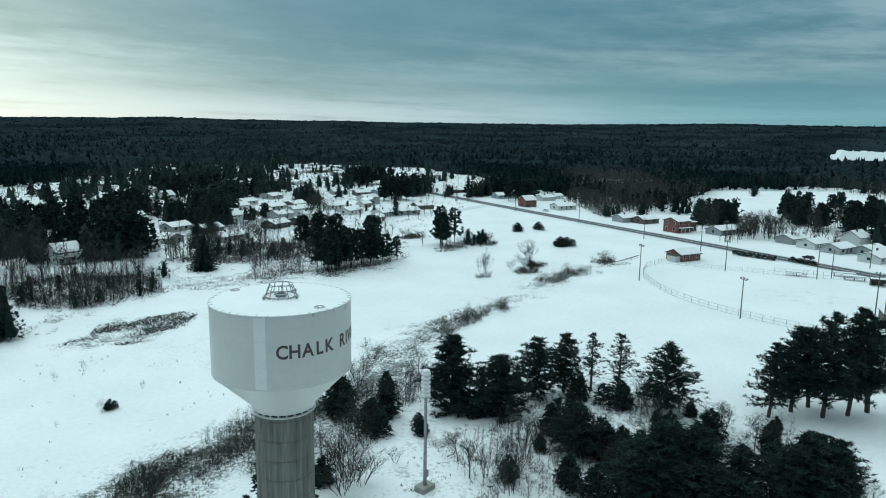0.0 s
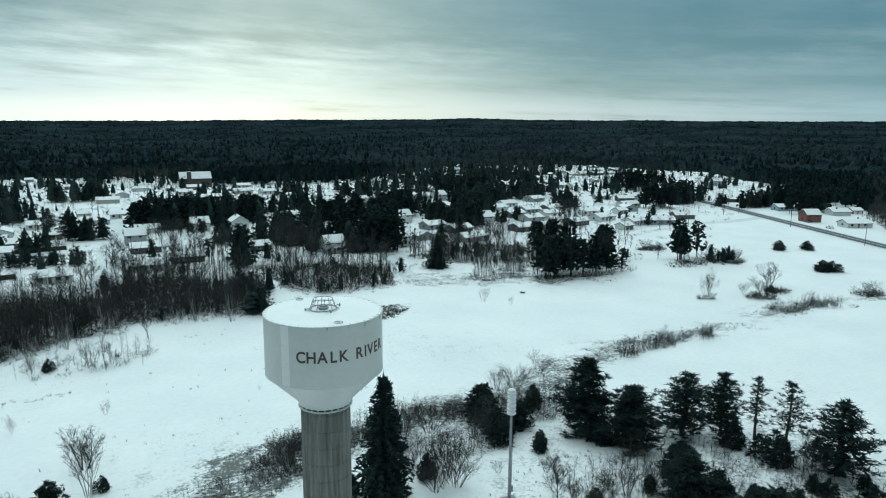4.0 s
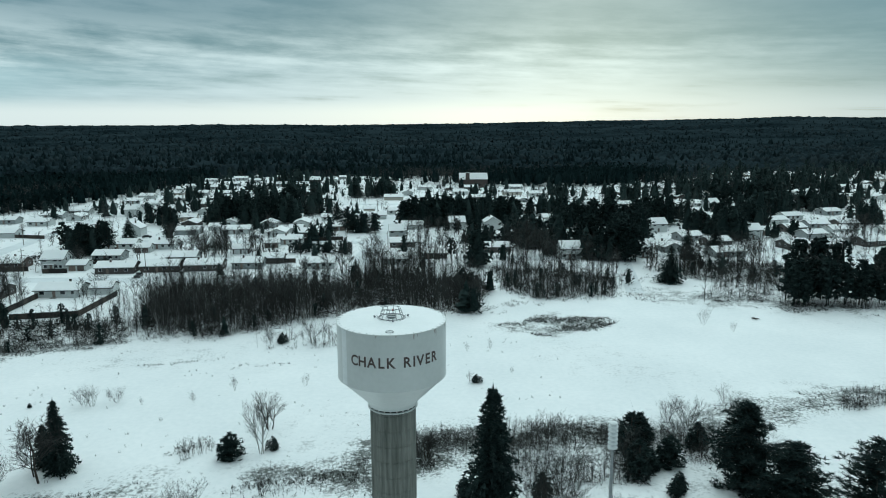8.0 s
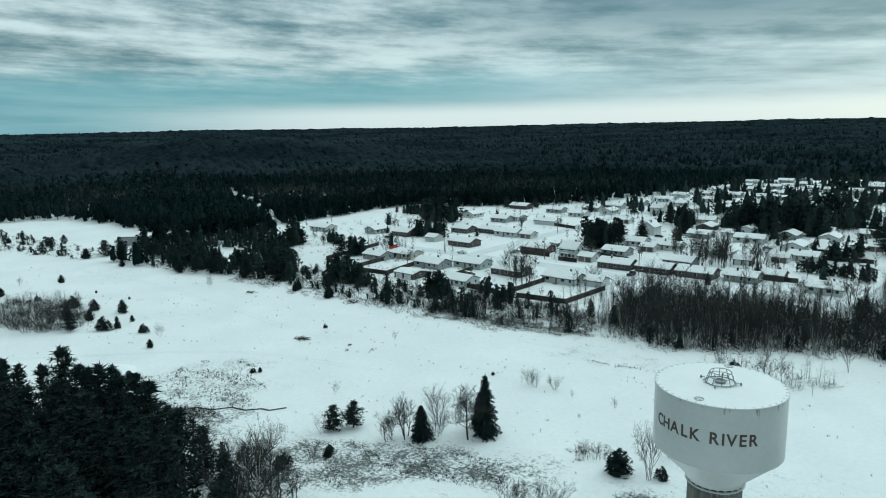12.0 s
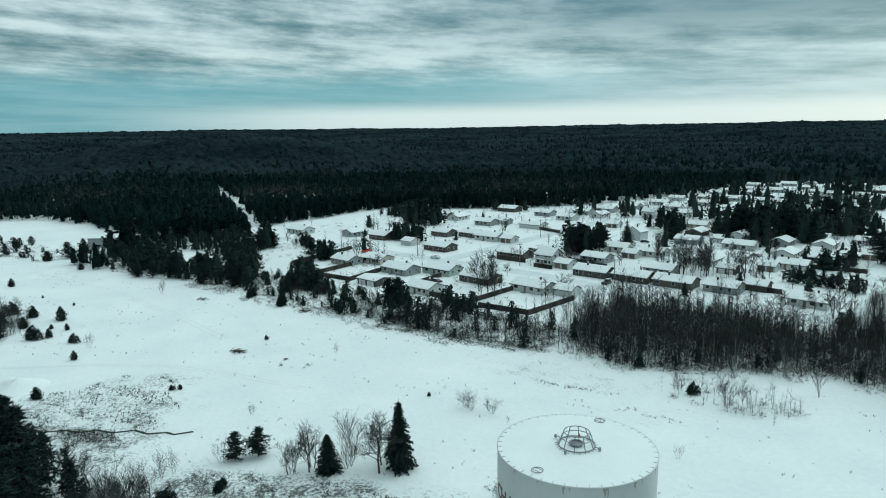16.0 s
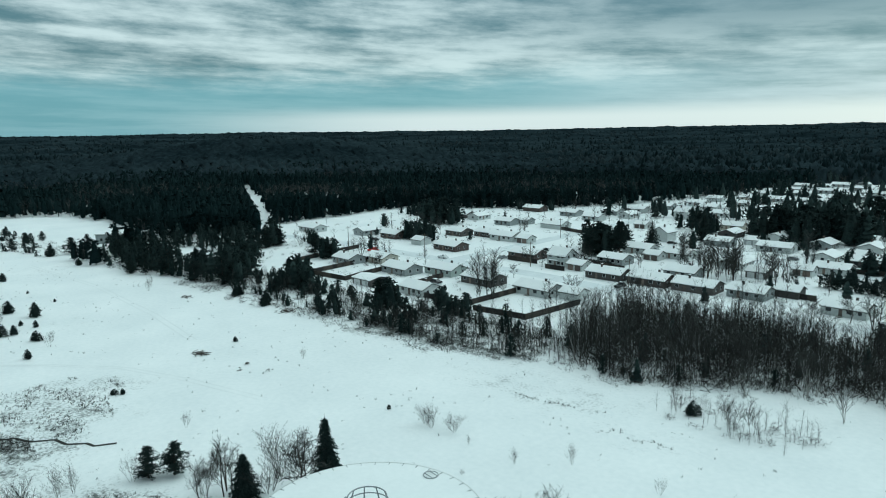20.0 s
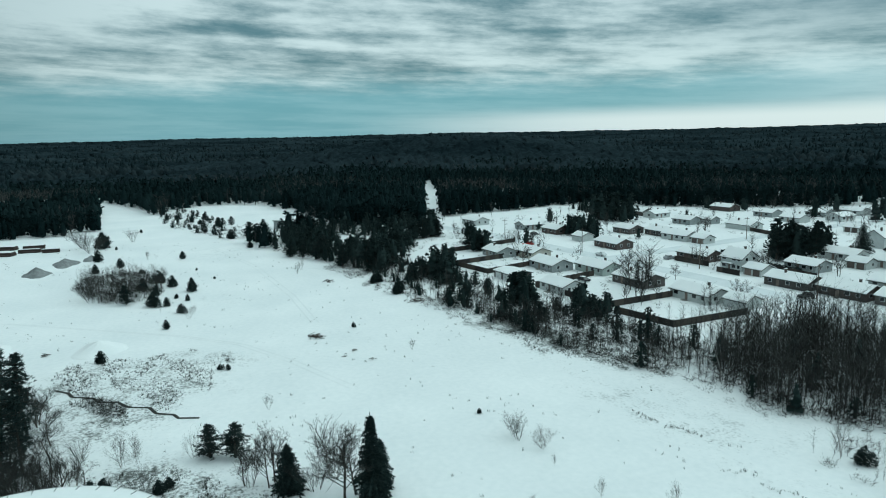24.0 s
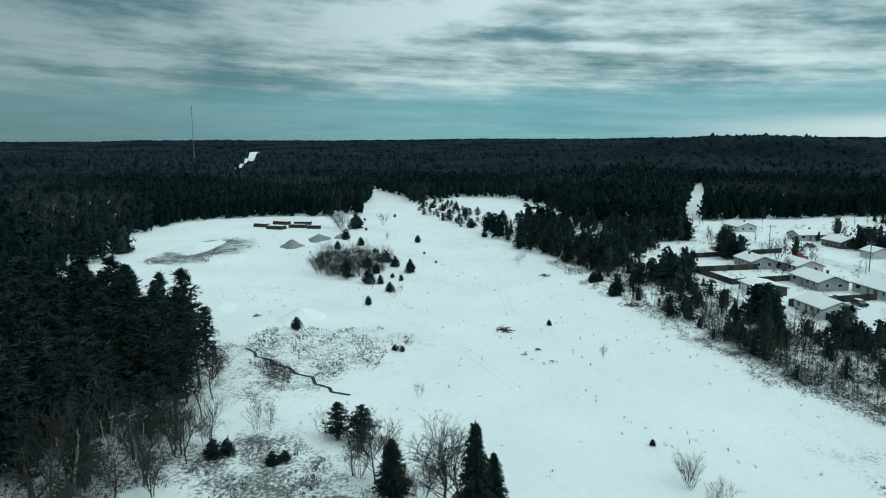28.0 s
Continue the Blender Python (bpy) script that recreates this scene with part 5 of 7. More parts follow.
for row in ((-191.6, 69.7, 3.8), (-172.4, 70.8, 4.9), (-161.7, 3.8, 2.7), (-141.3, 48.1, 1.5), (-139.0, -9.8, 3.0), (-122.7, 14.1, 1.3), (-121.7, 15.6, 1.4), (-207, 12, 4.6), (-217, 6, 4.2), (-226, 2, 4.6), (-214, -3, 4.4), (-190, 0.5, 4.4), (-188.5, 4.2, 3.0), (-178, 8, 2.9), (-193, 10, 2.3), (-198, 7, 1.6), (-205, 1, 3.8), (-247, -4, 2.0), (-265, -12, 4.0), (-256, -20, 3.7), (-284, -21, 5.1), (-324, -22, 7.7), (-274, 11, 3.5), (-244, 15, 1.1), (-224, 20, 1.1), (-374, -7, 2.0), (-357, -22, 1.9), (-315, -16, 1.7), (-324, 35, 5.2), (-379, 33, 5.0), (-290, 40, 3.1), (-190, 68, 3.5), (-172, 70, 3.6), (-429, 12, 3.4), (-408, 20, 3.6), (-395, 24, 3.0),):
    plant("bush", *row)
for row in ((-78.3, 53.7, 1.0), (-75.6, -4.9, 2.4), (-74.7, -6.5, 2.8), (-73.5, 3.4, 1.6), (-72.5, 2.1, 2.1), (-38.4, 95.6, 3.0), (-31.0, 33.6, 4.8), (-24.7, 36.5, 2.6), (8.1, 20.7, 3.5), (11.1, 68.8, 2.0), (19.8, 20.2, 4.3), (35.9, 28.3, 5.9), (36.0, 1.3, 4.0), (37.0, 38.0, 6.9), (38.1, 29.9, 3.8), (38.6, 38.6, 6.6), (39.2, 20.6, 2.8), (39.6, -10.1, 6.0), (40.3, 22.4, 3.3), (40.5, -5.5, 5.0), (41.7, 31.1, 5.7), (48.4, 38.3, 4.9), (49.3, -7.7, 5.0), (50.6, 19.7, 4.9), (53.0, -2.9, 6.1), (53.5, 4.9, 6.5), (70.5, 11.6, 6.1), (72.5, 4.6, 5.8), ):
    plant("bush", *row)
for row in ((214.6, 107.2, 4.6, 1.5), (217.4, 105.8, 4.2, 1.5), (236.4, 146.0, 4.8, 1.3), (249.6, 142.4, 4.2, 1.4), (168.5, 90.0, 2.6, 1.6)):
    plant("bush", *row)
for row in ((-225.8, 3.1, 5.4), (-107.7, -17.4, 5.2), (-105.6, -17.1, 6.4), (-81.5, -16.5, 6.8), (-76.5, -7.6, 5.3), (-74.7, -11.1, 7.6), (-72.8, -9.4, 7.4), (-69.2, 13.2, 6.7), (-68.5, 17.6, 7.3), (-67.3, 16.3, 8.7), (-58.5, 24.7, 11.3), (-27.6, 45.0, 6.8), (-1.0, 37.4, 3.7), (1.9, 32.8, 5.7), (2.3, 33.6, 5.0), (19.3, 16.4, 6.0), (32.9, 5.5, 5.6), (34.5, 4.0, 4.0), (35.5, 9.8, 4.7), (39.6, 2.9, 4.9), (43.1, 3.5, 5.9), (59.3, -21.3, 6.9), (72.2, -19.0, 6.8), (74.5, -13.0, 5.7), (74.6, -10.3, 4.3), (77.4, -12.0, 5.2), (171.8, 93.7, 9.2),):
    plant("bare", *row)
for row in ((-68.0, 55.0, 4.6), (-66.3, 54.8, 4.2), (-62.1, 56.8, 3.2), (-338.1, -10.1, 7.1), (-74.6, 0.3, 3.3), (-73.0, -0.9, 3.7), (-49.3, 47.7, 0.9), (-39.2, 34.8, 2.8), (-8.4, 29.9, 2.9), (29.6, 16.5, 2.5), (36.3, 13.9, 2.6), (48.2, 5.3, 3.9), (59.6, 54.6, 5.0), (158.8, 91.9, 4.2), (192.5, 78.4, 2.7), (198.4, 77.4, 4.5),):
    plant("shrub", *row)
for row in ((-327.4, -30.0, 9.6), (-311.1, -25.9, 7.9), (-211.2, -19.1, 7.2), (-210.6, -7.1, 7.7), (-204.5, -17.4, 6.5), (-203.7, -11.7, 7.4), (-199.7, -5.7, 7.4), (-80.1, -13.2, 5.9), (-69.0, 13.9, 4.8), (-64.3, 22.1, 5.1), (-36.9, 11.6, 5.6), (-31.8, 15.2, 5.6), (-22.4, 22.0, 3.7), (1.6, 32.9, 5.9), (18.5, 23.8, 2.7), (19.6, 16.2, 6.6), (21.7, 36.0, 6.0), (22.4, 17.8, 6.4), (22.5, 15.7, 5.0), (26.5, 36.1, 6.0), (33.6, -0.6, 6.1), (41.6, -4.1, 4.0), (46.7, 49.7, 4.5), (48.2, 4.0, 4.4), (49.4, -6.7, 5.0), (49.9, 48.0, 5.5), (77.9, 2.2, 6.8),):
    plant("brush", *row)
for row in ((-279.7, -2.6, 3.5), (-224.6, 50.6, 3.9), (-219.0, 47.9, 4.0), (-175.0, 11.1, 2.7), (-169.4, 9.6, 3.5), (-118.7, -5.8, 2.8), (-117.2, 55.1, 2.6), (-96.1, 20.3, 2.9), (-83.2, -0.8, 4.4), (-83.0, -2.9, 4.8), (-81.4, 7.0, 4.5), (-64.0, 57.5, 2.6), (-56.5, 55.5, 1.6), (-46.3, 56.5, 2.3), (-40.1, 63.4, 3.2), (-25.7, 66.0, 2.5), (2.1, 67.4, 1.1), (9.3, 89.7, 2.3), (9.4, 68.5, 2.6), (15.2, 91.2, 2.6), (19.2, 74.0, 1.6), (75.6, 113.7, 5.0), (81.3, 106.9, 2.9), (143.0, 91.5, 8.9),):
    plant("sapling", *row)
for row in ((-77.8, -28.1, 11.5), (-67.5, 25.3, 8.2), (-41.1, 94.7, 5.8), (-30.2, 94.9, 6.1), (-27.0, 95.9, 6.4), (-26.4, 35.3, 9.6), (-66.0, -16.5, 13.0), (-64.5, -20.5, 12.0), (-67.5, -12.5, 10.5), (-79.0, -9.0, 6.5)):
    plant("birch", *row)
for row in ((-65.0, 18.6, 7.4), (-60.9, 30.5, 7.6), (-57.3, 28.3, 13.1, 0.78),):
    plant("big_spruce", *row)
plant("bare", -60.6, 26.8, 9.0)

# stand of tall pines west of the tower, and its fringe
def stand(kind, poly, step, low, high, seed):
    r = np.random.default_rng(seed)
    xs, ys = [p[0] for p in poly], [p[1] for p in poly]
    for x in np.arange(min(xs), max(xs), step):
        for y in np.arange(min(ys), max(ys), step):
            px, py = x + r.uniform(-0.45, 0.45) * step, y + r.uniform(-0.45, 0.45) * step
            if inside(px, py, poly):
                plant(kind, round(float(px), 1), round(float(py), 1), float(r.uniform(low, high)))


STAND = [(-136, -40), (-122, -29), (-108, -22.5), (-92, -20), (-80, -21), (-68, -24), (-58, -30), (-50, -44), (-58, -66), (-100, -80), (-145, -82), (-143, -56)]
stand("stand_pine", STAND, 5.4, 13.5, 18, 3)
for x, y, h in ((-101, -18, 9.5), (-87, -16.5, 9), (-74, -17, 9.5), (-61, -23, 11)):
    plant("tpine", x, y, h)
for x, y, h in ((-94, -17.5, 10), (-80, -17.5, 10), (-67, -20, 11), (-112, -21, 12), (-55, -27, 13)):
    plant("stand_pine", x, y, h)
for x, y, h in ((-62, -14, 8.5), (-67, -12, 7), (-71, -14, 9), (-75, -12, 7.5), (-60, -20, 10), (-81, -13, 6), (-57, -16, 6.5), (-64, -10, 5), (-88, -13, 6.5), (-96, -14, 7)):
    plant("bare", x, y, h)
plant("big_spruce", 12.2, 17.8, 19.3, 0.7)


# ---- thickets and tree belts, joined ----
GAP = [(-306, 84), (-296, 99), (-250, 84), (-262, 75)]  # snowy opening in the conifer belt


def belt(name, poly, step, low, high, maker, m, words, seed, gaps=-0.75, **kw):
    r = np.random.default_rng(seed)
    xs, ys = [p[0] for p in poly], [p[1] for p in poly]
    X, Y = np.meshgrid(np.arange(min(xs), max(xs), step), np.arange(min(ys), max(ys), step))
    X, Y = (X + r.uniform(-0.6, 0.6, X.shape) * step).ravel(), (Y + r.uniform(-0.6, 0.6, Y.shape) * step).ravel()
    patchy = waves(X, Y, 4.0, seed) + 0.6 * waves(X, Y, 1.7, seed + 1)
    keep = inside(X + 1.5 * waves(X, Y, 5.0, 3.0), Y + 1.5 * waves(Y, X, 5.0, 3.0), poly) & (patchy > gaps)
    keep &= ~inside(X, Y, GAP) & (np.hypot(X + 341, Y - 68) > 15)
    for hx, hy in house_spots:
        keep &= np.hypot(X - hx, Y - hy) > 8.5
    size = np.clip(0.8 + 0.3 * patchy + 0.28 * waves(X, Y, 9.0, seed + 2.0), 0.4, 1.25)[keep]
    X, Y = X[keep], Y[keep]
    ob = fast_mesh(name, *maker(X, Y, ground_z(X, Y), size * r.uniform(low, high, len(X)), r, **kw), m)
    return tagged(ob, words, "woods", kind="stuff")


belt("undergrowth", [(-78, -13), (-60, -14), (-48, -24), (-44, -44), (-56, -60), (-62, -40), (-70, -24), (-92, -20), (-94, -16)], 1.7, 1.6, 5.0, bramble_cloud, TWIG, "dense leafless undergrowth along the pine stand", 59, gaps=-0.7, rays=30, stout=1.1)
GREY = "belt of leafless grey-brown hardwoods"
W1 = [(-84, 112), (-72, 100), (-58, 100), (-42, 111), (-22, 128), (14, 126), (16, 160), (-18, 180), (-34, 158), (-60, 162), (-92, 150)]
W2 = [(22, 150), (34, 140), (58, 145), (64, 172), (45, 188), (20, 186)]
W3 = [(78, 190), (95, 166), (130, 155), (152, 152), (150, 185), (112, 205)]
W4 = [(-135, 82), (-101, 87), (-80, 95), (-88, 112), (-104, 112), (-135, 105)]
for i, (poly, step, low, high) in enumerate(((W1, 1.7, 5.0, 13.5), (W2, 1.7, 3.5, 8), (W3, 2.0, 3.5, 8), (W4, 1.9, 2.5, 7))):
    belt("bare_woods", poly, step, low, high, broom_cloud, TWIG, GREY, 40 + i, gaps=-0.7, rays=40, stout=1.1, spread=1.4)
    belt("undergrowth", poly, 1.8, 1.6, 0.55 * high, bramble_cloud, TWIG, "dense leafless undergrowth beneath the hardwoods", 50 + i, gaps=-0.75, rays=34, stout=1.5)
belt("bare_woods", [(-106, 114), (-88, 99), (-72, 99), (-84, 112), (-92, 150), (-106, 142)], 3.0, 3.5, 9.0, broom_cloud, TWIG, GREY, 45, gaps=-0.4, rays=40, stout=1.1, spread=1.4)
C1 = [(-228, 66), (-168, 74), (-128, 82), (-118, 106), (-160, 102), (-205, 96), (-228, 88)]
for i, (poly, step, low, high, maker, kw) in enumerate(((C1, 12, 3, 7, spruce_cloud, dict(tiers=9, sides=11, wide=0.31)), (C1, 6, 2.5, 6.5, pine_cloud, dict(clumps=80, blades=8, foot=0.03, wide=0.52, core=0.4, taper=0.5, blade=1.0)), (C2, 13, 6, 11, spruce_cloud, dict(tiers=9, sides=11, wide=0.2)), (C2, 5.4, 4, 9.5, pine_cloud, dict(clumps=70, blades=8, foot=0.05, wide=0.50, core=0.4, taper=0.5, blade=1.0)), (W1, 13, 3, 8, spruce_cloud, dict(tiers=9, sides=10, wide=0.24)), (W2, 8, 3, 7, pine_cloud, dict(clumps=80, blades=7, foot=0.03, wide=0.36, core=0.35, taper=0.55, blade=1.0)), (W1, 9, 3, 6, pine_cloud, dict(clumps=80, blades=7, foot=0.03, wide=0.36, core=0.35, taper=0.55, blade=1.0)), (W4, 7, 3, 7, pine_cloud, dict(clumps=80, blades=7, foot=0.03, wide=0.36, core=0.35, taper=0.55, blade=1.0)), (W3, 10, 3, 6, pine_cloud, dict(clumps=80, blades=7, foot=0.03, wide=0.36, core=0.35, taper=0.55, blade=1.0)))):
    belt("conifer_belt", poly, step, low, high, maker, PINE, "belt of dark green conifers at the field's edge", 60 + i, **kw)
belt("bare_woods", C1, 2.6, 2.5, 6, broom_cloud, TWIG, GREY, 46, gaps=-0.2, rays=40, stout=1.2, spread=1.3)
for i, (poly, step) in enumerate(((C1, 2.4), (C2, 3.0))):
    belt("undergrowth", poly, step, 1.0, 3.4, bramble_cloud, TWIG, "leafless undergrowth beneath the conifers", 56 + i, gaps=-0.5, rays=26, stout=1.6)
br = random.Random(12)
for k in range(22):
    x = br.uniform(-88, 12)
    plant("birch", round(x, 1), round(br.uniform(104, 128) + max(0, 0.35 * (x + 40)), 1), br.uniform(7, 11.5))
knoll = [(30, -6), (44, -34), (72, -40), (86, -22), (76, 4), (60, 12), (40, 8)]
kr = random.Random(31)
for k in range(44):
    x, y = kr.uniform(30, 86), kr.uniform(-40, 12)
    if bool(inside(x, y, knoll)):
        plant(kr.choice(("bush", "bush", "shrub", "shrub", "bare")), round(x, 1), round(y, 1), kr.uniform(2.2, 6.0))
belt("low_evergreens", [(-486, 4), (-440, 2), (-392, 8), (-340, 24), (-322, 32), (-330, 46), (-372, 42), (-420, 30), (-480, 22)], 7.5, 2.0, 5.0, pine_cloud, PINE, "loose row of low dark evergreens along the field", 71, gaps=-0.3, clumps=40, blades=6, foot=0.02, wide=0.5, core=0.3, taper=0.5, blade=1.5)
belt("brush", [(-486, 4), (-440, 2), (-392, 8), (-340, 24), (-322, 32), (-330, 46), (-372, 42), (-420, 30), (-480, 22)], 3.4, 0.8, 2.6, bramble_cloud, TWIG, "low leafless grey-brown brush in the snow", 72, gaps=-0.2, rays=24, stout=2.2)
EASTWOOD = [(383, 211), (322, 150), (340, 144), (387, 147), (515, 162), (558, 233), (475, 269)]
belt("bare_woods", EASTWOOD, 3.2, 7, 12, broom_cloud, TWIG, GREY, 47, gaps=-1.5, rays=34, stout=2.4, spread=1.6)
belt("undergrowth", EASTWOOD, 3.0, 1.5, 4.5, bramble_cloud, TWIG, "dense leafless undergrowth beneath the hardwoods", 58, gaps=-1.5, rays=24, stout=2.2)
SKIRT = [(-94, 93), (-58, 96), (-40, 106), (-22, 123), (14, 121), (34, 135), (70, 146), (62, 152), (34, 141), (14, 128), (-24, 130), (-44, 113), (-60, 102), (-94, 99)]
belt("brush", [(-228, 58), (-168, 68), (-128, 76), (-128, 86), (-168, 78), (-228, 70)], 1.9, 0.8, 2.6, bramble_cloud, TWIG, "low leafless grey-brown brush in the snow", 91, gaps=-0.5, rays=26, stout=1.3)
for x, y, wide, high in ((216, 106, 5, 2.6), (160, 86, 6, 3.4), (170, 90, 4, 3.0), (196, 76, 5, 3.0), (185, 168, 7, 3.6), (143, 92, 3, 3.0), (174, 136, 9, 1.6), (194, 133, 7, 3.2), (112, 131, 8, 1.8)):
    ring = [(x + wide * math.cos(0.785 * k), y + 0.7 * wide * math.sin(0.785 * k)) for k in range(8)]
    belt("brush", ring, 1.1, 0.4 * high, high, bramble_cloud, TWIG, "clump of leafless shrubs out on the snow", int(x) + 300, gaps=-0.6, rays=32, stout=1.5)
belt("brush", SKIRT, 1.8, 0.8, 2.6, bramble_cloud, TWIG, "low leafless grey-brown brush in the snow", 90, gaps=-0.1, rays=24, stout=1.2)


# ---- groups of trees among the houses, joined ----
clumps = {"c": [], "p": [], "b": []}


def clump(x, y, half, h, kind):
    """A group of trees about x, y, of that half-width and height."""
    r = np.random.default_rng(int(abs(x * 7 + y * 3)) + 1)
    n = max(1, int(half * 0.95 * (1.9 if kind == "b" else 1.0)))
    px, py = x + r.uniform(-1, 1, n) * half, y + r.uniform(-0.25, 1, n) * half * 0.7
    keep = np.ones(n, bool)
    for hx, hy in house_spots:
        keep &= np.hypot(px - hx, py - hy) > 6.8
    clumps[kind].append(np.stack([px, py, h * r.uniform(0.62, 1.05, n)], -1)[keep])


for row in ((-157, 216, 7.0, 13, 'c'), (-159, 302, 5.0, 14, 'c'), (-127, 330, 20.4, 15.3, 'c'), (-106, 344, 14.0, 17, 'c'), (-84, 358, 10.8, 17, 'c'), (-60, 225, 8.8, 7.1, 'c'), (-43, 218, 2.2, 7.9, 'c'), (-44, 279, 7.4, 14.8, 'c'), (-19, 299, 9.4, 17, 'c'), (-10, 308, 9.6, 17, 'c'), (3, 332, 13.5, 16.9, 'c'), (30, 332, 15.2, 15.2, 'c'), (24, 359, 4.3, 16.2, 'c'), (11, 193, 5.6, 16.8, 'c'), (29, 246, 3.7, 13.4, 'c'), (32, 222, 6.2, 14.9, 'b'), (47, 217, 4.9, 9.8, 'c'), (68, 205, 8.2, 17, 'c'),):
    clump(*row)
for row in ((78, 301, 4.7, 15.6, 'c'), (92, 259, 8.3, 17, 'c'), (123, 324, 6.6, 17, 'c'), (130, 282, 3.5, 17, 'c'), (114, 218, 1.5, 17, 'c'), (140, 264, 5.0, 16.8, 'c'), (188, 361, 9.0, 14.3, 'c'), (213, 373, 11.0, 17, 'c'), (303, 595, 13.7, 16.4, 'c'), (233, 373, 7.3, 17, 'c'), (238, 362, 3.6, 14.3, 'c'), (257, 376, 5.5, 14.8, 'c'), (284, 409, 3.2, 11.9, 'c'), (182, 233, 2.5, 7.6, 'b'), (10, 125, 3.7, 10.1, 'c'), (85, 174, 1.7, 8.3, 'c'), (-32, 167, 1.6, 8.2, 'c'), (-146, 476, 23.0, 11.5, 'c'), (-61, 455, 17.6, 15.4, 'c'),):
    clump(*row)
for row in ((-45, 477, 11.4, 17, 'c'), (-109, 476, 13.8, 16.1, 'c'), (-175, 414, 16.4, 12.3, 'c'), (89, 456, 13.1, 13.1, 'c'), (131, 418, 16.2, 16.2, 'c'), (205, 479, 18.2, 17, 'c'), (293, 504, 18.9, 17, 'c'), (-107, 217, 9.9, 11.1, 'b'), (-85, 211, 12.1, 12.1, 'b'), (-30, 194, 13.6, 11.3, 'b'), (-9, 195, 11.3, 10.2, 'b'), (-37, 353, 5.0, 10.7, 'b'), (136, 221, 14.7, 9.8, 'b'), (148, 197, 9.0, 9.0, 'b'), (191, 236, 7.7, 10.2, 'b'), (73, 354, 14.2, 14.2, 'c'), (41, 274, 8.7, 11.6, 'c'), (119, 135, 9.6, 16.1, 'p'), (184, 144, 6.9, 17, 'p'),):
    clump(*row)
for row in ((125, 133, 14.2, 15.2, 'p'), (139, 134, 4.2, 10.6, 'p'), (195, 134, 6.1, 6.9, 'c'), (141, 152, 13.4, 13.4, 'b'), (337, 90, 7.7, 15.4, 'c'), (311, 60, 13.8, 9.6, 'b'), (369, 118, 6.9, 6.9, 'c'), (404, 21, 4.7, 15.5, 'c'), (316, 48, 8.2, 10.9, 'b'), (82, 307, 10.9, 16.3, 'c'), (89, 247, 8.5, 17, 'c'), (132, 275, 3.4, 11.4, 'c'), (138, 256, 8.4, 17, 'c'), (161, 264, 3.6, 8.9, 'c'), (338, 326, 17.5, 17, 'c'), (330, 303, 10.5, 17, 'c'), (347, 289, 5.1, 8.5, 'c'), (368, 271, 6.4, 11.9, 'c'), (374, 239, 8.2, 14.4, 'c'),):
    clump(*row)
for row in ((340, 82, 10, 15, "c"), (341, 92, 7, 13, "b"), (381, 60, 7, 16, "p"), (372, 50, 7, 16, "c"), (356, 36, 9, 16, "p"), (340, 20, 9, 15, "p"), (320, 6, 7, 14, "c"), (312, 57, 8, 9, "b"), (322, 34, 7, 8, "b"), (548, 135, 5, 8, "c"), (544, 108, 5, 8, "b"), (395, 66, 8, 15, "p"),
            (62, 158, 4.5, 5.4, 'b'), (55, 269, 9.4, 11.7, 'c'), (261, 344, 12.0, 12.0, 'b'), (209, 260, 9.7, 12.9, 'b'), (247, 478, 18.6, 17, 'c'), (182, 437, 16.1, 16.1, 'c'), (-280, 123, 7.0, 14.1, 'c'), (-265, 138, 7.9, 7.0, 'c'), (-282, 230, 13.7, 15.4, 'c'), (-163, 232, 10.9, 10.9, 'c'), (-211, 98, 9.0, 9.0, 'c'), (-180, 89, 6.1, 8.1, 'c'), (-130, 126, 4.8, 14.5, 'b'), (-146, 99, 5.6, 9.4, 'c'), (-133, 108, 5.5, 7.4, 'c'), (-124, 112, 2.2, 8.1, 'c'), (-113, 138, 2.3, 7.5, 'b'), (-152, 363, 26.9, 11.8, 'c'), ):
    clump(*row)
for row in ((-108, 284, 10.7, 8.0, 'c'), (-65, 253, 10.1, 8.9, 'c'), (-57, 268, 2.3, 10.2, 'c'), (-85, 351, 14.5, 14.5, 'c'), (-115, 430, 14.1, 17, 'c'), (-84, 251, 2.3, 14.0, 'b'), (-102, 234, 2.4, 14.1, 'b'), (-122, 223, 2.4, 13.3, 'b'), (-324, 247, 22.6, 7.5, 'c'), (-250, 93, 7.4, 9.9, 'c'), (-251, 76, 7.1, 9.5, 'c'), (-265, 62, 7.2, 8.4, 'c'), (-314, 61, 6.7, 6.7, 'c'), (-161, 230, 10, 14, 'p'), (-122, 307, 16.0, 15.4, 'c'), (-101, 312, 14.6, 16.2, 'c'),):
    clump(*row)
for row in ((-16, 300, 9.4, 17, 'p'), (0, 308, 8.0, 17, 'c'), (6, 308, 11.2, 16.0, 'c'), (25, 313, 14.5, 16.1, 'c'), (69, 305, 5.7, 14.2, 'c'), (90, 289, 13.6, 17, 'p'), (112, 301, 10.0, 17, 'p'), (124, 310, 3.8, 17, 'c'), (71, 203, 9.7, 17, 'p'), (68, 234, 7.7, 15.4, 'c'), (141, 276, 7.2, 17, 'c'), (166, 306, 6.3, 15.7, 'c'), (210, 379, 11.2, 17, 'p'), (213, 401, 9.8, 17, 'c'), (178, 268, 7.1, 8.5, 'c'), (254, 386, 18.8, 13.2, 'c'), (235, 307, 9.4, 12.5, 'c'), (-164, 181, 4.4, 6.6, 'b'), (37, 207, 11.8, 14.1, 'b'),):
    clump(*row)
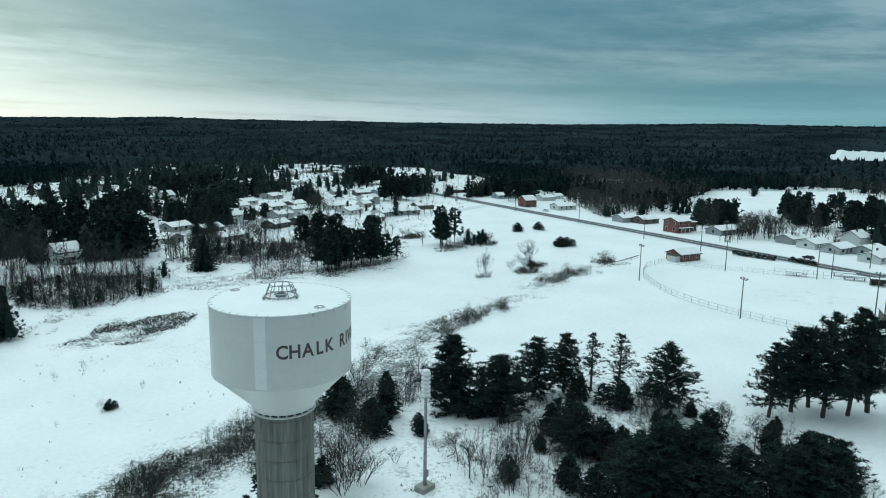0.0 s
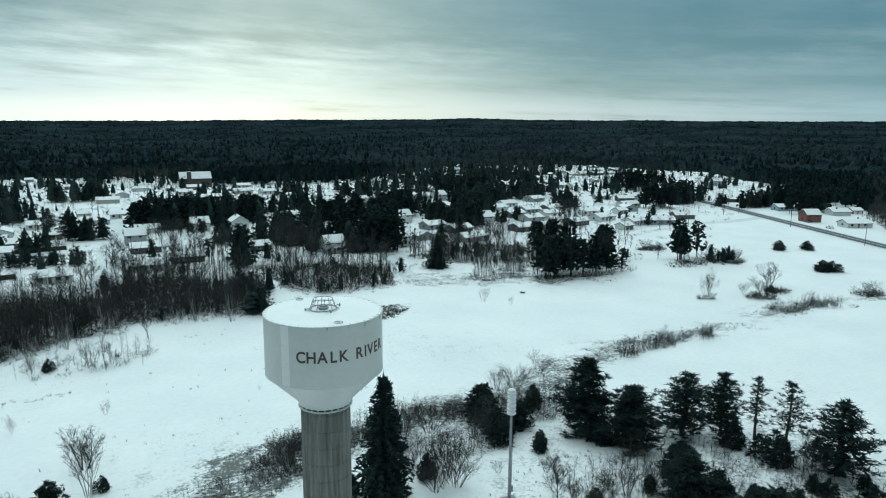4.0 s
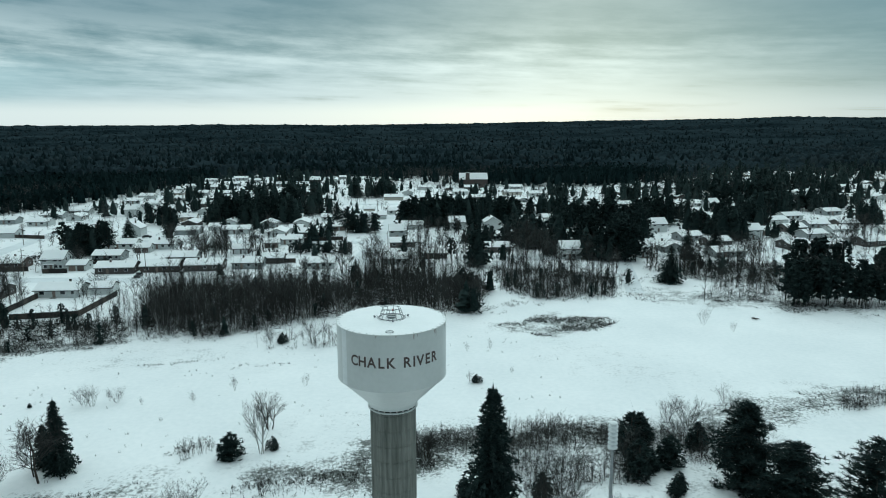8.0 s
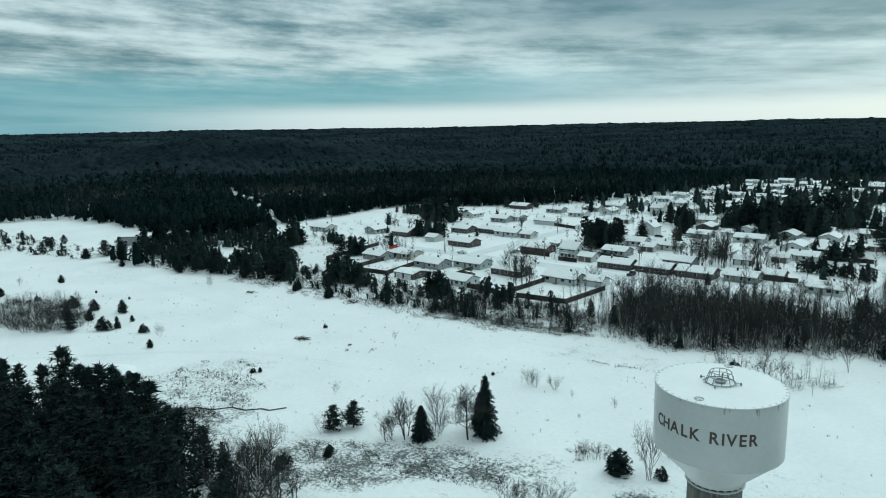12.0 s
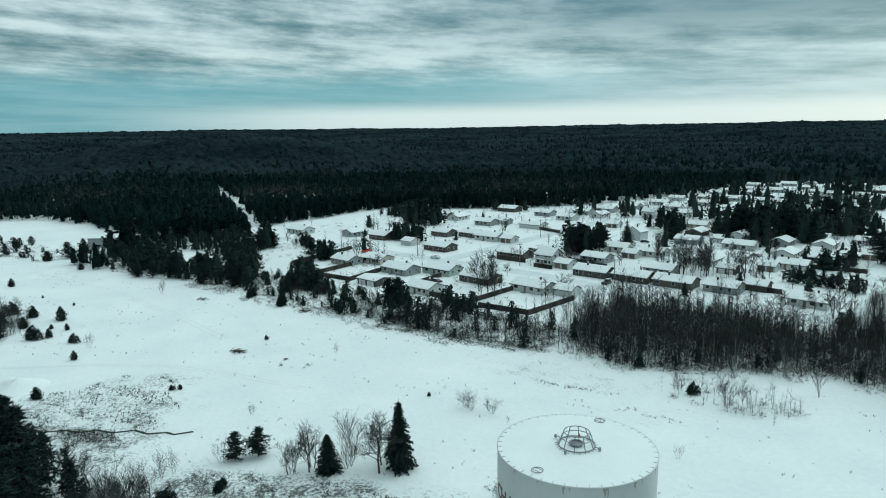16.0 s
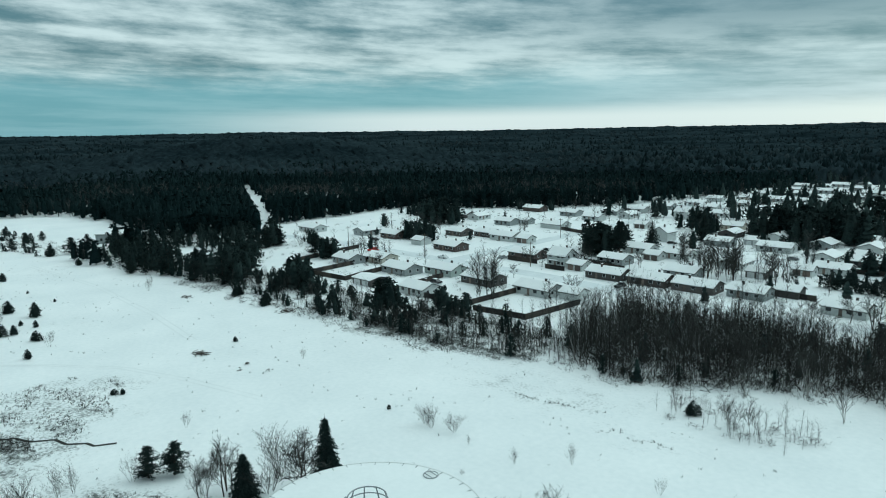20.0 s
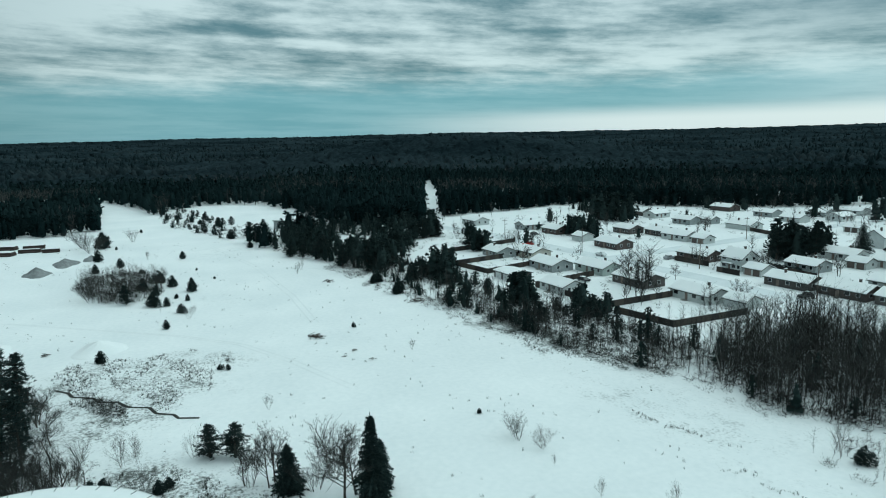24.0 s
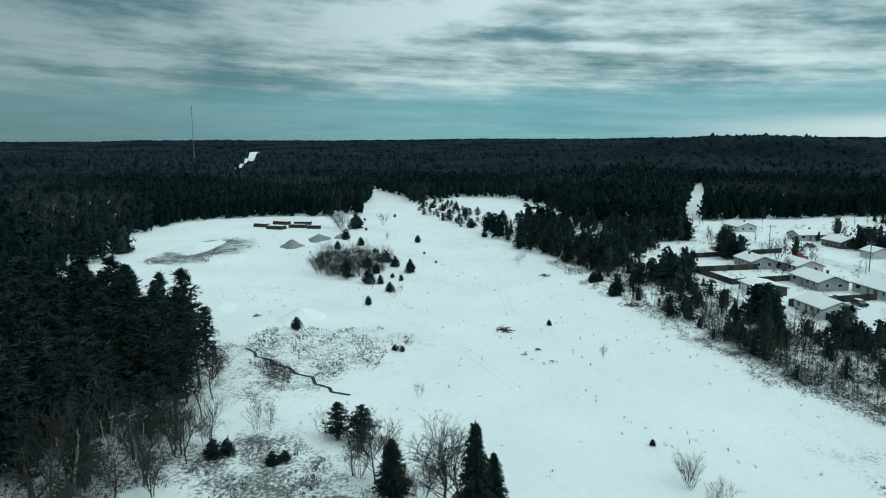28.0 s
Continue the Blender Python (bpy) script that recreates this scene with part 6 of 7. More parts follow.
for row in ((58, 234, 5.1, 10.3, 'c'), (91, 186, 10.9, 13.0, 'b'), (115, 197, 13.5, 11.3, 'b'), (345, 133, 4.0, 10.1, 'c'), (342, 86, 6.8, 13.9, 'p'), (353, 98, 4.8, 8.0, 'b'), (383, 114, 8.7, 7.7, 'b'), (410, 140, 15.2, 6.8, 'b'), (299, 55, 8.0, 10.6, 'b'), (306, 48, 8.5, 11.7, 'b'), (326, 59, 11.4, 10.8, 'b'), (448, 72, 11.0, 13.2, 'p'), (468, 56, 8.1, 14.7, 'p'), (369, 24, 8.7, 17, 'p'), (437, 30, 6.7, 14.8, 'p'), (346, 40, 7.4, 13.7, 'b'), (303, 37, 6.5, 7.8, 'b'), (527, 128, 2.7, 6.2, 'c'), (554, 111, 3.6, 6.3, 'c'),):
    clump(*row)
for row in ((282, 58, 7.7, 5.6, 'b'), (299, 20, 7.4, 8.6, 'b'), (389, 35, 9.3, 12.4, 'b'), (-228, -107, 12.2, 12.2, 'p'), (-250, -106, 6.6, 11.5, 'c'), (-260, -131, 13.8, 13.8, 'c'), (-285, -160, 15.1, 10.0, 'c'), (-294, -134, 12.9, 10.3, 'c'), (-2, 273, 12.0, 10.8, 'b'), (16, 246, 9.2, 11.5, 'c'), (-12, 249, 6.6, 13.1, 'b'), (3, 227, 12.6, 10.5, 'b'), (7, 276, 7.4, 8.6, 'p'), (3, 198, 19.1, 13.4, 'b'), (8, 206, 7.0, 14.9, 'p'), (13, 148, 6.5, 9.8, 'c'), (38, 187, 12.0, 12.0, 'b'), (44, 236, 10.6, 16.5, 'c'), (13, 336, 20.2, 13.0, 'c'),):
    clump(*row)
for row in ((36, 330, 14.7, 14.7, 'p'), (70, 297, 10.1, 13.0, 'c'), (70, 220, 14.3, 17, 'p'), (80, 214, 9.5, 17, 'p'), (56, 175, 14.1, 12.1, 'b'), (133, 284, 6.2, 14.0, 'c'), (198, 386, 20.4, 17, 'p'), (197, 344, 11.4, 17, 'c'), (291, 442, 19.6, 17, 'c'), (-4, 301, 10.3, 15.4, 'c'), (-14, 181, 8.6, 13.8, 'b'), (171, 236, 11.9, 17, 'b'), (103, 157, 8.5, 8.5, 'b'), (370, 399, 20.0, 17, 'p'), (298, 286, 15.6, 17, 'p'), (357, 406, 14.9, 17, 'c'), (378, 239, 7.9, 17, 'p'), (353, 234, 4.6, 17, 'p'), (142, 175, 9.7, 14.5, 'p'),):
    clump(*row)
for row in ((148, 156, 9.3, 13.9, 'p'), (361, 270, 8.2, 12.3, 'c'), (327, 142, 6.1, 7.7, 'c'), (360, 135, 12.7, 11.1, 'b'), (320, 82, 7.9, 15.8, 'b'), (-118, 308, 17.2, 17, 'p'), (-128, 368, 13.0, 17, 'c'), (-101, 336, 11.7, 14.6, 'c'), (-103, 391, 12.9, 17, 'p'), (-149, 563, 17.8, 17, 'c'), (-167, 229, 7, 13, 'p'), (-243, 182, 11.6, 11.6, 'c'), (-236, 124, 7.7, 10.2, 'c'), (-142, 138, 5.2, 14.4, 'b'), (-99, 206, 6.5, 12.0, 'b'), (-94, 218, 6.7, 13.3, 'b'),):
    clump(*row)
for row in ((-219, 76, 11.6, 11.6, 'c'), (-190, 87, 6.8, 10.2, 'c'), (-272, 64, 9.5, 11.9, 'c'), (-150, 78, 2.7, 5.5, 'c'), (-149, 101, 5.5, 8.2, 'c'), (-122, 106, 4.6, 8.0, 'c'), (-139, 82, 2.6, 7.7, 'b'), (-130, 100, 4.8, 7.2, 'b'),):
    clump(*row)
# scattered garden trees, and the wooded north-east end of the village
r = np.random.default_rng(77)
for kind, count, low, high in (("c", 520, 9, 17), ("b", 700, 8, 13)):
    px, py = r.uniform(120, 560, count), r.uniform(380, 800, count)
    keep = inside(px, py, [(132, 430), (168, 402), (236, 408), (330, 520), (470, 640), (560, 780), (420, 770), (290, 690), (190, 540)]) & (waves(px, py, 34.0, 8.0) > -0.5)
    clumps[kind].append(np.stack([px, py, r.uniform(low, high, count)], -1)[keep])
for kind, count, low, high, south in (("c", 360, 3, 9, 135), ("b", 1500, 5, 10, 135), ("c", 1100, 6, 14, 290), ("b", 3600, 6, 11, 300)):
    px, py = r.uniform(-340, 560, count), r.uniform(south, 720, count)
    keep = inside(px, py, TOWN)
    if south > 200:  # in loose groves
        keep &= waves(px, py, 26.0, 6.0 if kind == "c" else 7.0) > 0.0
    for hx, hy in house_spots:
        keep &= np.hypot(px - hx, py - hy) > 7.5
    for x0, x1, y0, y1 in STREETS:
        keep &= ~((px > x0 - 1) & (px < x1 + 1) & (py > y0 - 1) & (py < y1 + 1))
    clumps[kind].append(np.stack([px, py, r.uniform(low, high, count)], -1)[keep])
low = r.uniform(-330, 520, 8000), r.uniform(105, 720, 8000)
keep = inside(low[0], low[1], TOWN)
for hx, hy in house_spots:
    keep &= np.hypot(low[0] - hx, low[1] - hy) > 6.5
for x0, x1, y0, y1 in STREETS:
    keep &= ~((low[0] > x0) & (low[0] < x1) & (low[1] > y0) & (low[1] < y1))
low = low[0][keep], low[1][keep]
tagged(fast_mesh("garden_shrubs", *bramble_cloud(*low, ground_z(*low), r.uniform(0.7, 2.6, len(low[0])), r, 22, 1.5), TWIG), "low leafless garden shrubs among the houses", "shrubs", kind="stuff")
for kind, share, maker, m, words, kw in (("c", 0, spruce_cloud, PINE, "dark green spruces among the houses", dict(tiers=7, sides=9, wide=0.30)), ("c", 1, pine_cloud, PINE, "dark ragged pines among the houses", dict(clumps=56, blades=7, wide=0.44, foot=0.05, core=0.55, taper=0.5, blade=0.9)), ("p", 2, pine_cloud, PINE, "tall dark pines at the field's edge", dict(clumps=64, blades=8, wide=0.26, foot=0.2, core=0.25, taper=0.4)), ("b", 2, broom_cloud, TWIG, "leafless garden trees among the houses", dict(rays=44, stout=1.9, spread=1.7))):
    a = np.concatenate(clumps[kind])
    if share < 2:
        a = a[np.arange(len(a)) % 5 == 0] if share == 0 else a[np.arange(len(a)) % 5 > 0]
    if kind == "b":
        b, a = a[a[:, 1] > 300], a[a[:, 1] <= 300]
        tagged(fast_mesh("town_trees", *maker(b[:, 0], b[:, 1], ground_z(b[:, 0], b[:, 1]), b[:, 2], r, 15, 2.0, 3.0), m), words, "trees", kind="stuff")
    if share == 1:
        b, a = a[a[:, 1] > 330], a[a[:, 1] <= 330]
        tagged(fast_mesh("town_trees", *maker(b[:, 0], b[:, 1], ground_z(b[:, 0], b[:, 1]), b[:, 2], r, 14, 3, 0.42, 0.06, 0.55, 0.32), m), words, "trees", kind="stuff")
    tagged(fast_mesh("town_trees", *maker(a[:, 0], a[:, 1], ground_z(a[:, 0], a[:, 1]), a[:, 2], r, **kw), m), words, "trees", kind="stuff")


# ---- taller single trees between the houses ----
for row in ((215.4, 106.4, 4.2), (211.5, 107.4, 3.4), (218.6, 104.4, 3.5), (161.5, 86.3, 6.9), (161.0, 83.6, 4.2), (156.1, 84.8, 2.6), (193.7, 74.0, 4.4), (191.5, 75.4, 3.0), (195.9, 72.6, 2.8), (143.3, 90.1, 2.6), (183.3, 170.2, 4.6), (187.8, 163.8, 3.8), (202.9, 137.3, 3.7),):
    plant("brush", *row)
for row in ((143.6, 92.8, 6.8),):
    plant("sapling", *row)
for row in ((298.6, 55.0, 11.1), (306.4, 47.8, 12.2), (325.6, 59.1, 11.4), (345.5, 40.8, 13.7), (301.3, 39.2, 9.8), (292.2, 58.7, 8.4), (371.8, 109.1, 8.1), (384.4, 120.6, 7.8), (371.1, 36.4, 12.6), (333.3, 52.0, 11.4), (323.2, 66.5, 10.3), (321.7, 31.3, 9.1), (-142.4, 135.0, 12.7), (-131.8, 135.7, 6.0), (-99.9, 205.0, 11.3), (-92.0, 209.8, 11.9), (-96.3, 239.0, 10.6), (-84.2, 227.3, 10.6), (-50.4, 239.1, 8.3), (-52.6, 280.4, 10.4), (-115.5, 151.5, 6.9), (-156.9, 181.5, 6.0), (-110.9, 209.3, 9.1), (-228.0, 141.3, 7.8), (-223.2, 145.8, 6.5), (-43.5, 181.4, 8.6), (-36.6, 179.5, 9.1), (-28.6, 187.5, 9.9), (-50.6, 174.3, 7.7), (-145.7, 192.1, 7.2), (80.4, 185.4, 9.8), (93.4, 185.6, 10.9), (123.8, 196.9, 11.3), (35.9, 219.7, 14.8), (41.4, 213.3, 13.2), (60.6, 207.4, 11.8), (-125.5, 230.9, 10.3), (-112.6, 231.1, 11.6), (-97.3, 217.5, 13.6), (-84.5, 224.5, 10.1), (191.5, 251.2, 12.1), (170.6, 221.9, 9.8), (-30.9, 212.1, 12.1), (-26.1, 183.5, 9.8),):
    plant("bare", *row)
for row in ((333.7, 84.7, 15), (337.2, 81.5, 13.9), (363.4, 24.4, 15), (360.9, 18.9, 15), (375.8, 32.1, 15.0), (-155.8, 209.2, 12.7), (-154.2, 216.4, 14.1), (-146.6, 217.8, 15), (-162.2, 222.9, 13.8), (-62.0, 306.7, 12.6), (-51.8, 281.2, 13.9),):
    plant("tall_pine", *row)
for row in ((-243.4, 126.8, 9.1), (-280.5, 123.4, 9.9), (-277.3, 126.3, 8.4), (-275.0, 117.5, 10.5),):
    plant("pine", *row)
for row in ((-154.1, 251.9, 12.5), (-146.2, 282.6, 14.4), (101.7, 208.1, 15), (82.2, 166.3, 14.1), (123.1, 235.0, 11.6), (137.0, 317.1, 14.6), (-31.1, 173.5, 7.3), (-24.0, 173.6, 6.3),):
    plant("spruce", *row)


def hedge(x0, y0, x1, y1, h, wide):
    """A clipped evergreen hedge: short stems and a dense block of needles."""
    t = thing("hedge", pose(x0, y0, float(ground_z(x0, y0))), "dense clipped dark green cedar hedge beside a house", "hedge", "clipped evergreens")
    L, vs, fs = math.hypot(x1 - x0, y1 - y0), [], []
    d = Vector(((x1 - x0) / L, (y1 - y0) / L, 0))
    side = Vector((-d.y, d.x, 0))
    for _ in range(int(L * h * 9)):
        q = trng.uniform(0, 1)
        c = d * L * q + side * trng.uniform(-0.5, 0.5) * wide + Vector((0, 0, trng.uniform(0.15, h * (0.9 + 0.08 * math.sin(q * 17)))))
        tuft(vs, fs, c, trng.uniform(0.4, 0.7), 8, 0.25)
    solid("foliage", vs, fs, PINE, t)
    for k in range(int(L / 1.5) + 1):
        b = d * min(1.5 * k, L)
        v, f = tube([(b.x, b.y, -0.3), (b.x, b.y, h * 0.6)], 0.07, 0.03, 5)
        solid("stem", v, f, BARK, t)


hedge(-68, 221, -47, 221, 4.6, 2.4)
hedge(-42.5, 220, -40.0, 220, 5.2, 2.4)
hedge(250, 47, 248, 30, 2.0, 2.2)
hedge(252, 26, 249, 16, 1.8, 2.0)
hedge(-150, 199, -137, 200, 1.6, 1.0)
hedge(-178, 205, -166, 207, 1.6, 1.0)

gr = random.Random(44)
left = 20
while left:
    x, y = gr.uniform(-290, -70), gr.uniform(122, 250)
    clear = all(math.hypot(x - hx, y - hy) > 9 for hx, hy in house_spots) and not any(x0 - 1 < x < x1 + 1 and y0 - 1 < y < y1 + 1 for x0, x1, y0, y1 in STREETS)
    if clear and bool(inside(x, y, TOWN)):
        plant("bare", round(x, 1), round(y, 1), gr.uniform(5.5, 9.0))
        left -= 1

# ---- roads and streets ----
def strip(name, pts, width, m, lift, label, category="road", parent=None):
    """A ribbon that follows the ground."""
    out = []
    for (x0, y0), (x1, y1) in zip(pts, pts[1:]):
        n = max(2, int(math.hypot(x1 - x0, y1 - y0) / 3))
        out += [(x0 + (x1 - x0) * i / n, y0 + (y1 - y0) * i / n) for i in range(n)]
    out.append(pts[-1])
    vs, fs = [], []
    for i, (x, y) in enumerate(out):
        a, b = out[max(i - 1, 0)], out[min(i + 1, len(out) - 1)]
        d = Vector((b[0] - a[0], b[1] - a[1])).normalized()
        for s in (-0.5, 0, 0.5):
            px, py = x - d.y * s * width, y + d.x * s * width
            vs.append((px, py, float(ground_z(px, py)) + lift * (1 if s == 0 else 0.8)))
    for i in range(len(out) - 1):
        for k in (0, 1):
            a = 3 * i + k
            fs.append((a, a + 3, a + 4, a + 1)[::-1])
    return tagged(solid(name, vs, fs, m, parent, "", True), label, category, kind="structure")


for pts in ([(-188, -37), (-169, -13), (-153, 7), (-139, 20), (-121, 29), (-100, 37)], [(-302, 24), (-241, 36), (-185, 40), (-150, 40)]):
    for off in (-0.9, 0.9):
        strip("wheel_track", [(x + 0.3 * off, y + off) for x, y in pts], 0.5, TRACK, 0.02, "faint wheel track pressed into the snow", "track")
HIGHWAY = [(380, 400), (343, 286), (298, 157), (267, 65), (250, 15), (242, -8), (222, -70), (200, -150)]
strip("road", HIGHWAY, 12.5, PACKED, 0.07, "packed snow shoulders of the highway")
strip("road", HIGHWAY, 8.2, ASPHALT, 0.13, "wet dark two-lane highway between snow banks")
strip("road_line", HIGHWAY, 0.5, PACKED, 0.18, "pale centre line on the highway")
for pts, w in (([(-345, 122), (-320, 137), (-270, 151), (-143, 167), (-78, 167), (-33, 178)], 8), ([(-190, 163), (-207, 290), (-212, 330)], 8), ([(-33, 178), (-33, 330), (-28, 470)], 9),
               ([(-150, 252), (-33, 248), (60, 252), (130, 236)], 7), ([(18, 212), (75, 208), (132, 232), (193, 212), (230, 225), (285, 223), (325, 231), (322, 220)], 7), ([(66, 150), (75, 208)], 6), ([(-240, 410), (260, 410)], 7), ([(-230, 345), (150, 345)], 6)):
    strip("street", pts, w, PACKED, 0.07, "snow-packed village street", "street")
strip("track", [(-250, -152), (-205, -130), (-150, -122)], 7, ASPHALT, 0.08, "dark bare road surface", "road")
strip("track", [(-255, -146), (-228, -110), (-180, -95)], 6, PACKED, 0.07, "packed snow track", "road")
strip("brook", [(-124, -17), (-121, -14.2), (-118.5, -13.4), (-116, -9.5), (-113.4, -8.4), (-111.8, -5), (-108.5, -3.2), (-106.6, 0.4), (-103, 1.6), (-101, 4.5), (-99, 5.2), (-97.6, 8.6)], 0.65, MUD, 0.05, "narrow dark brook between snowy banks", "brook")
strip("brook", [(192.0, 74.0), (204.2, 72.8), (219.6, 73.4)], 0.7, MUD, 0.05, "narrow dark brook between snowy banks", "brook")


# ---- dead grass and low brush, joined ----
def tuft_field(name, poly, count, low, high, words, seed, m=GRASS, blades=5):
    r = np.random.default_rng(seed)
    xs, ys = [p[0] for p in poly], [p[1] for p in poly]
    x, y = r.uniform(min(xs), max(xs), count * 3), r.uniform(min(ys), max(ys), count * 3)
    keep = inside(x + 4 * waves(x, y, 7.0, 2.0), y + 4 * waves(y, x, 7.0, 1.0), poly) & (waves(x * 0.45, y, 2.6, 1.0) + 0.8 * waves(x * 0.6, y, 9.0, 2.0) + r.uniform(-0.45, 0.45, len(x)) > 0.3)
    x, y = x[keep][:count], y[keep][:count]
    n = len(x)
    h = r.uniform(low, high, n)
    vs, ts = [], []
    z = ground_z(x, y)
    for k in range(blades):
        a, b = r.uniform(0, 6.28, n), r.uniform(0, 6.28, n)
        w, lean = 0.035 + 0.02 * h, h * r.uniform(0.1, 0.6, n)
        ox, oy = r.normal(0, 0.15, n), r.normal(0, 0.15, n)
        vs.append(np.stack([np.stack([x + ox + w * np.cos(a), y + oy + w * np.sin(a), z - 0.03], -1), np.stack([x + ox - w * np.cos(a), y + oy - w * np.sin(a), z - 0.03], -1), np.stack([x + ox + lean * np.cos(b), y + oy + lean * np.sin(b), z + h], -1)], 1).reshape(-1, 3))
        ts.append(3 * n * k + np.arange(3 * n).reshape(-1, 3))
    return tagged(fast_mesh(name, np.concatenate(vs), np.concatenate(ts), m), words, "grass", kind="stuff")


for i, (poly, amount) in enumerate(THIN):
    tuft_field("dead_grass", poly, (2300, 2600, 1700, 1000, 620, 1900, 900, 240, 1700, 1200, 700, 500)[i], 0.15, 0.6, "dead brown grass sticking out of thin snow", 100 + i)
tuft_field("dead_grass", [(-330, -60), (-150, -70), (-60, 10), (30, 40), (40, 118), (-20, 118), (-60, 92), (-330, 28)], 1300, 0.15, 0.6, "sparse dead grass sticking out of thin snow", 120, blades=4)
BRUSH = [([(-92, 98), (-72, 99), (-84, 112), (-98, 118), (-108, 112)], 1.7, 1.2, 3.4), ([(-138, -7), (-134, -6), (-136, 4), (-139, 3)], 1.3, 0.3, 0.9), ([(-129, 6), (-120, 12), (-122, 16), (-131, 10)], 1.2, 0.3, 0.9), ([(-114, -14), (-106, -6), (-108, -3), (-116, -10)], 0.8, 0.5, 1.2), ([(98, 138), (114, 133), (131, 128), (135, 132), (116, 138), (100, 142)], 1.1, 1.0, 2.6), ([(82, 143), (90, 138), (106, 141), (104, 147), (88, 149)], 1.1, 0.8, 2.2), ([(-4, 33), (10, 35), (25, 38), (42, 40), (44, 46), (25, 48), (4, 43)], 0.85, 1.0, 2.8), ([(-43, 33), (-42, 38), (-38, 40), (-35, 36), (-39, 32)], 0.9, 0.8, 1.8), ([(-30, 25), (-23, 30), (-9, 33), (0, 37), (6, 32), (0, 26), (-7, 22), (-26, 21)], 1.3, 0.5, 1.5), ([(80, 55), (95, 57), (112, 60), (118, 63), (104, 65), (84, 61)], 0.9, 1.2, 3.0), ([(108, 62), (132, 63), (132, 68), (108, 68)], 2.2, 0.6, 1.4), ([(52, 48), (82, 56), (82, 61), (54, 54)], 2.6, 0.4, 1.2),
         ([(148, 70), (174, 68), (176, 75), (150, 77)], 1.1, 1.5, 3.4), ([(38, 32), (60, 30), (62, 44), (44, 46)], 1.5, 2.5, 6.0), ([(14, 22), (36, 24), (38, 34), (16, 34)], 1.5, 2.5, 6.5), ([(-160, 76), (-133, 82), (-104, 88), (-104, 94), (-160, 90)], 1.7, 1.0, 3.0),
         ([(88, 150), (120, 140), (134, 128), (150, 136), (140, 150), (100, 162)], 1.8, 1.5, 4.0), ([(-118, -12), (-106, -8), (-102, -2), (-112, -6)], 0.9, 0.6, 1.5), ([(170, 132), (205, 138), (212, 146), (175, 142)], 1.6, 1.5, 4.0),
         ([(28, -2), (62, -14), (84, 2), (62, 16), (36, 12)], 2.0, 1.2, 4.2), ([(40, -34), (70, -36), (84, -18), (62, -12), (40, -12)], 2.2, 1.5, 4.5), ([(-224, -24), (-201, -15), (-196, -6), (-202, 2), (-235, 4), (-250, -10), (-246, -22)], 1.5, 2.2, 5.2), ([(-44, 90), (-20, 92), (-16, 104), (-44, 104)], 2.6, 1.5, 4.5)]
for i, (poly, step, low, high) in enumerate(BRUSH):
    belt("brush", poly, step * 0.95, low * 0.7, high * 0.75, bramble_cloud, TWIG, "low leafless grey-brown brush in the snow", 140 + i, gaps=-0.3, rays=34, stout=1.0)
    belt("brush", poly, step * 0.8, low, high * 1.2, broom_cloud, TWIG, "thin leafless stems rising from the brush", 180 + i, gaps=-0.4, rays=28, spread=1.7, stout=0.8)


# ---- heaps, debris, pipes ----
def heap(name, x, y, rx, ry, h, m, label, seed):
    r = random.Random(seed)
    vs, fs, rings, sides = [], [], 6, 22
    for i in range(rings + 1):
        f = i / rings
        for k in range(sides):
            a = 2 * math.pi * k / sides
            q = (1 - f) * (1 + 0.16 * math.sin(3 * a + seed) + r.uniform(-0.07, 0.07))
            vs.append((q * rx * math.cos(a), q * ry * math.sin(a), h * (f ** 1.25) + (r.uniform(-0.06, 0.06) * h if 0 < i < rings else 0) - 0.15 * (i == 0)))
    for i in range(rings):
        for k in range(sides):
            a, b = i * sides + k, i * sides + (k + 1) % sides
            fs.append((a, b, b + sides, a + sides))
    ob = tagged(solid(name, vs, fs, m, None, "", True), label, "mound")
    ob.location = (x, y, float(ground_z(x, y)))
    return ob


heap("gravel_mound", -263, -40, 6, 5, 3.2, GRAVEL, "steep grey gravel mound dusted with snow", 1)
heap("gravel_mound", -284, -33, 9, 5, 2.6, GRAVEL, "long grey gravel mound dusted with snow", 2)
heap("gravel_mound", -291, -24, 5, 4, 2.0, GRAVEL, "small grey gravel mound dusted with snow", 3)
heap("snow_mound", -150, -11, 8, 6, 2.2, ROOF_SNOW, "rounded snow-covered mound on the field", 4)
heap("snow_mound", -158, -34, 7, 5, 1.0, ROOF_SNOW, "low snow-covered mound on the field", 5)
heap("earth_bank", -262, -78, 20, 9, 1.6, SNOW, "low snow-covered bank with dead grass", 6)


def debris_pile(x, y, n, size, seed):
    t = thing("brush_pile", pose(x, y, float(ground_z(x, y))), "dark pile of cut branches half under snow", "brush pile")
    r = random.Random(seed)
    for _ in range(n):
        a, e = r.uniform(0, 6.28), r.uniform(-0.1, 0.35)
        c = Vector((r.gauss(0, size * 0.4), r.gauss(0, size * 0.3), r.uniform(0.05, 0.4)))
        d = Vector((math.cos(a), math.sin(a), e)) * r.uniform(0.3, 0.7) * size
        v, f = tube([tuple(c - d), tuple(c + Vector((0, 0, 0.1))), tuple(c + d)], 0.09, 0.04, 5)
        solid("branch", v, f, BARK, t)


for i, (x, y, n, s) in enumerate(((-137, 37.3, 26, 2.6), (-160.6, 72.2, 24, 3.6), (-122, 43, 6, 0.9), (-114, 45, 5, 0.8), (-119, 40, 5, 0.8), (-150, -22, 8, 1.6), (92, 119, 8, 1.6), (-200, 55, 14, 2.5))):
    debris_pile(x, y, n, s, 300 + i)


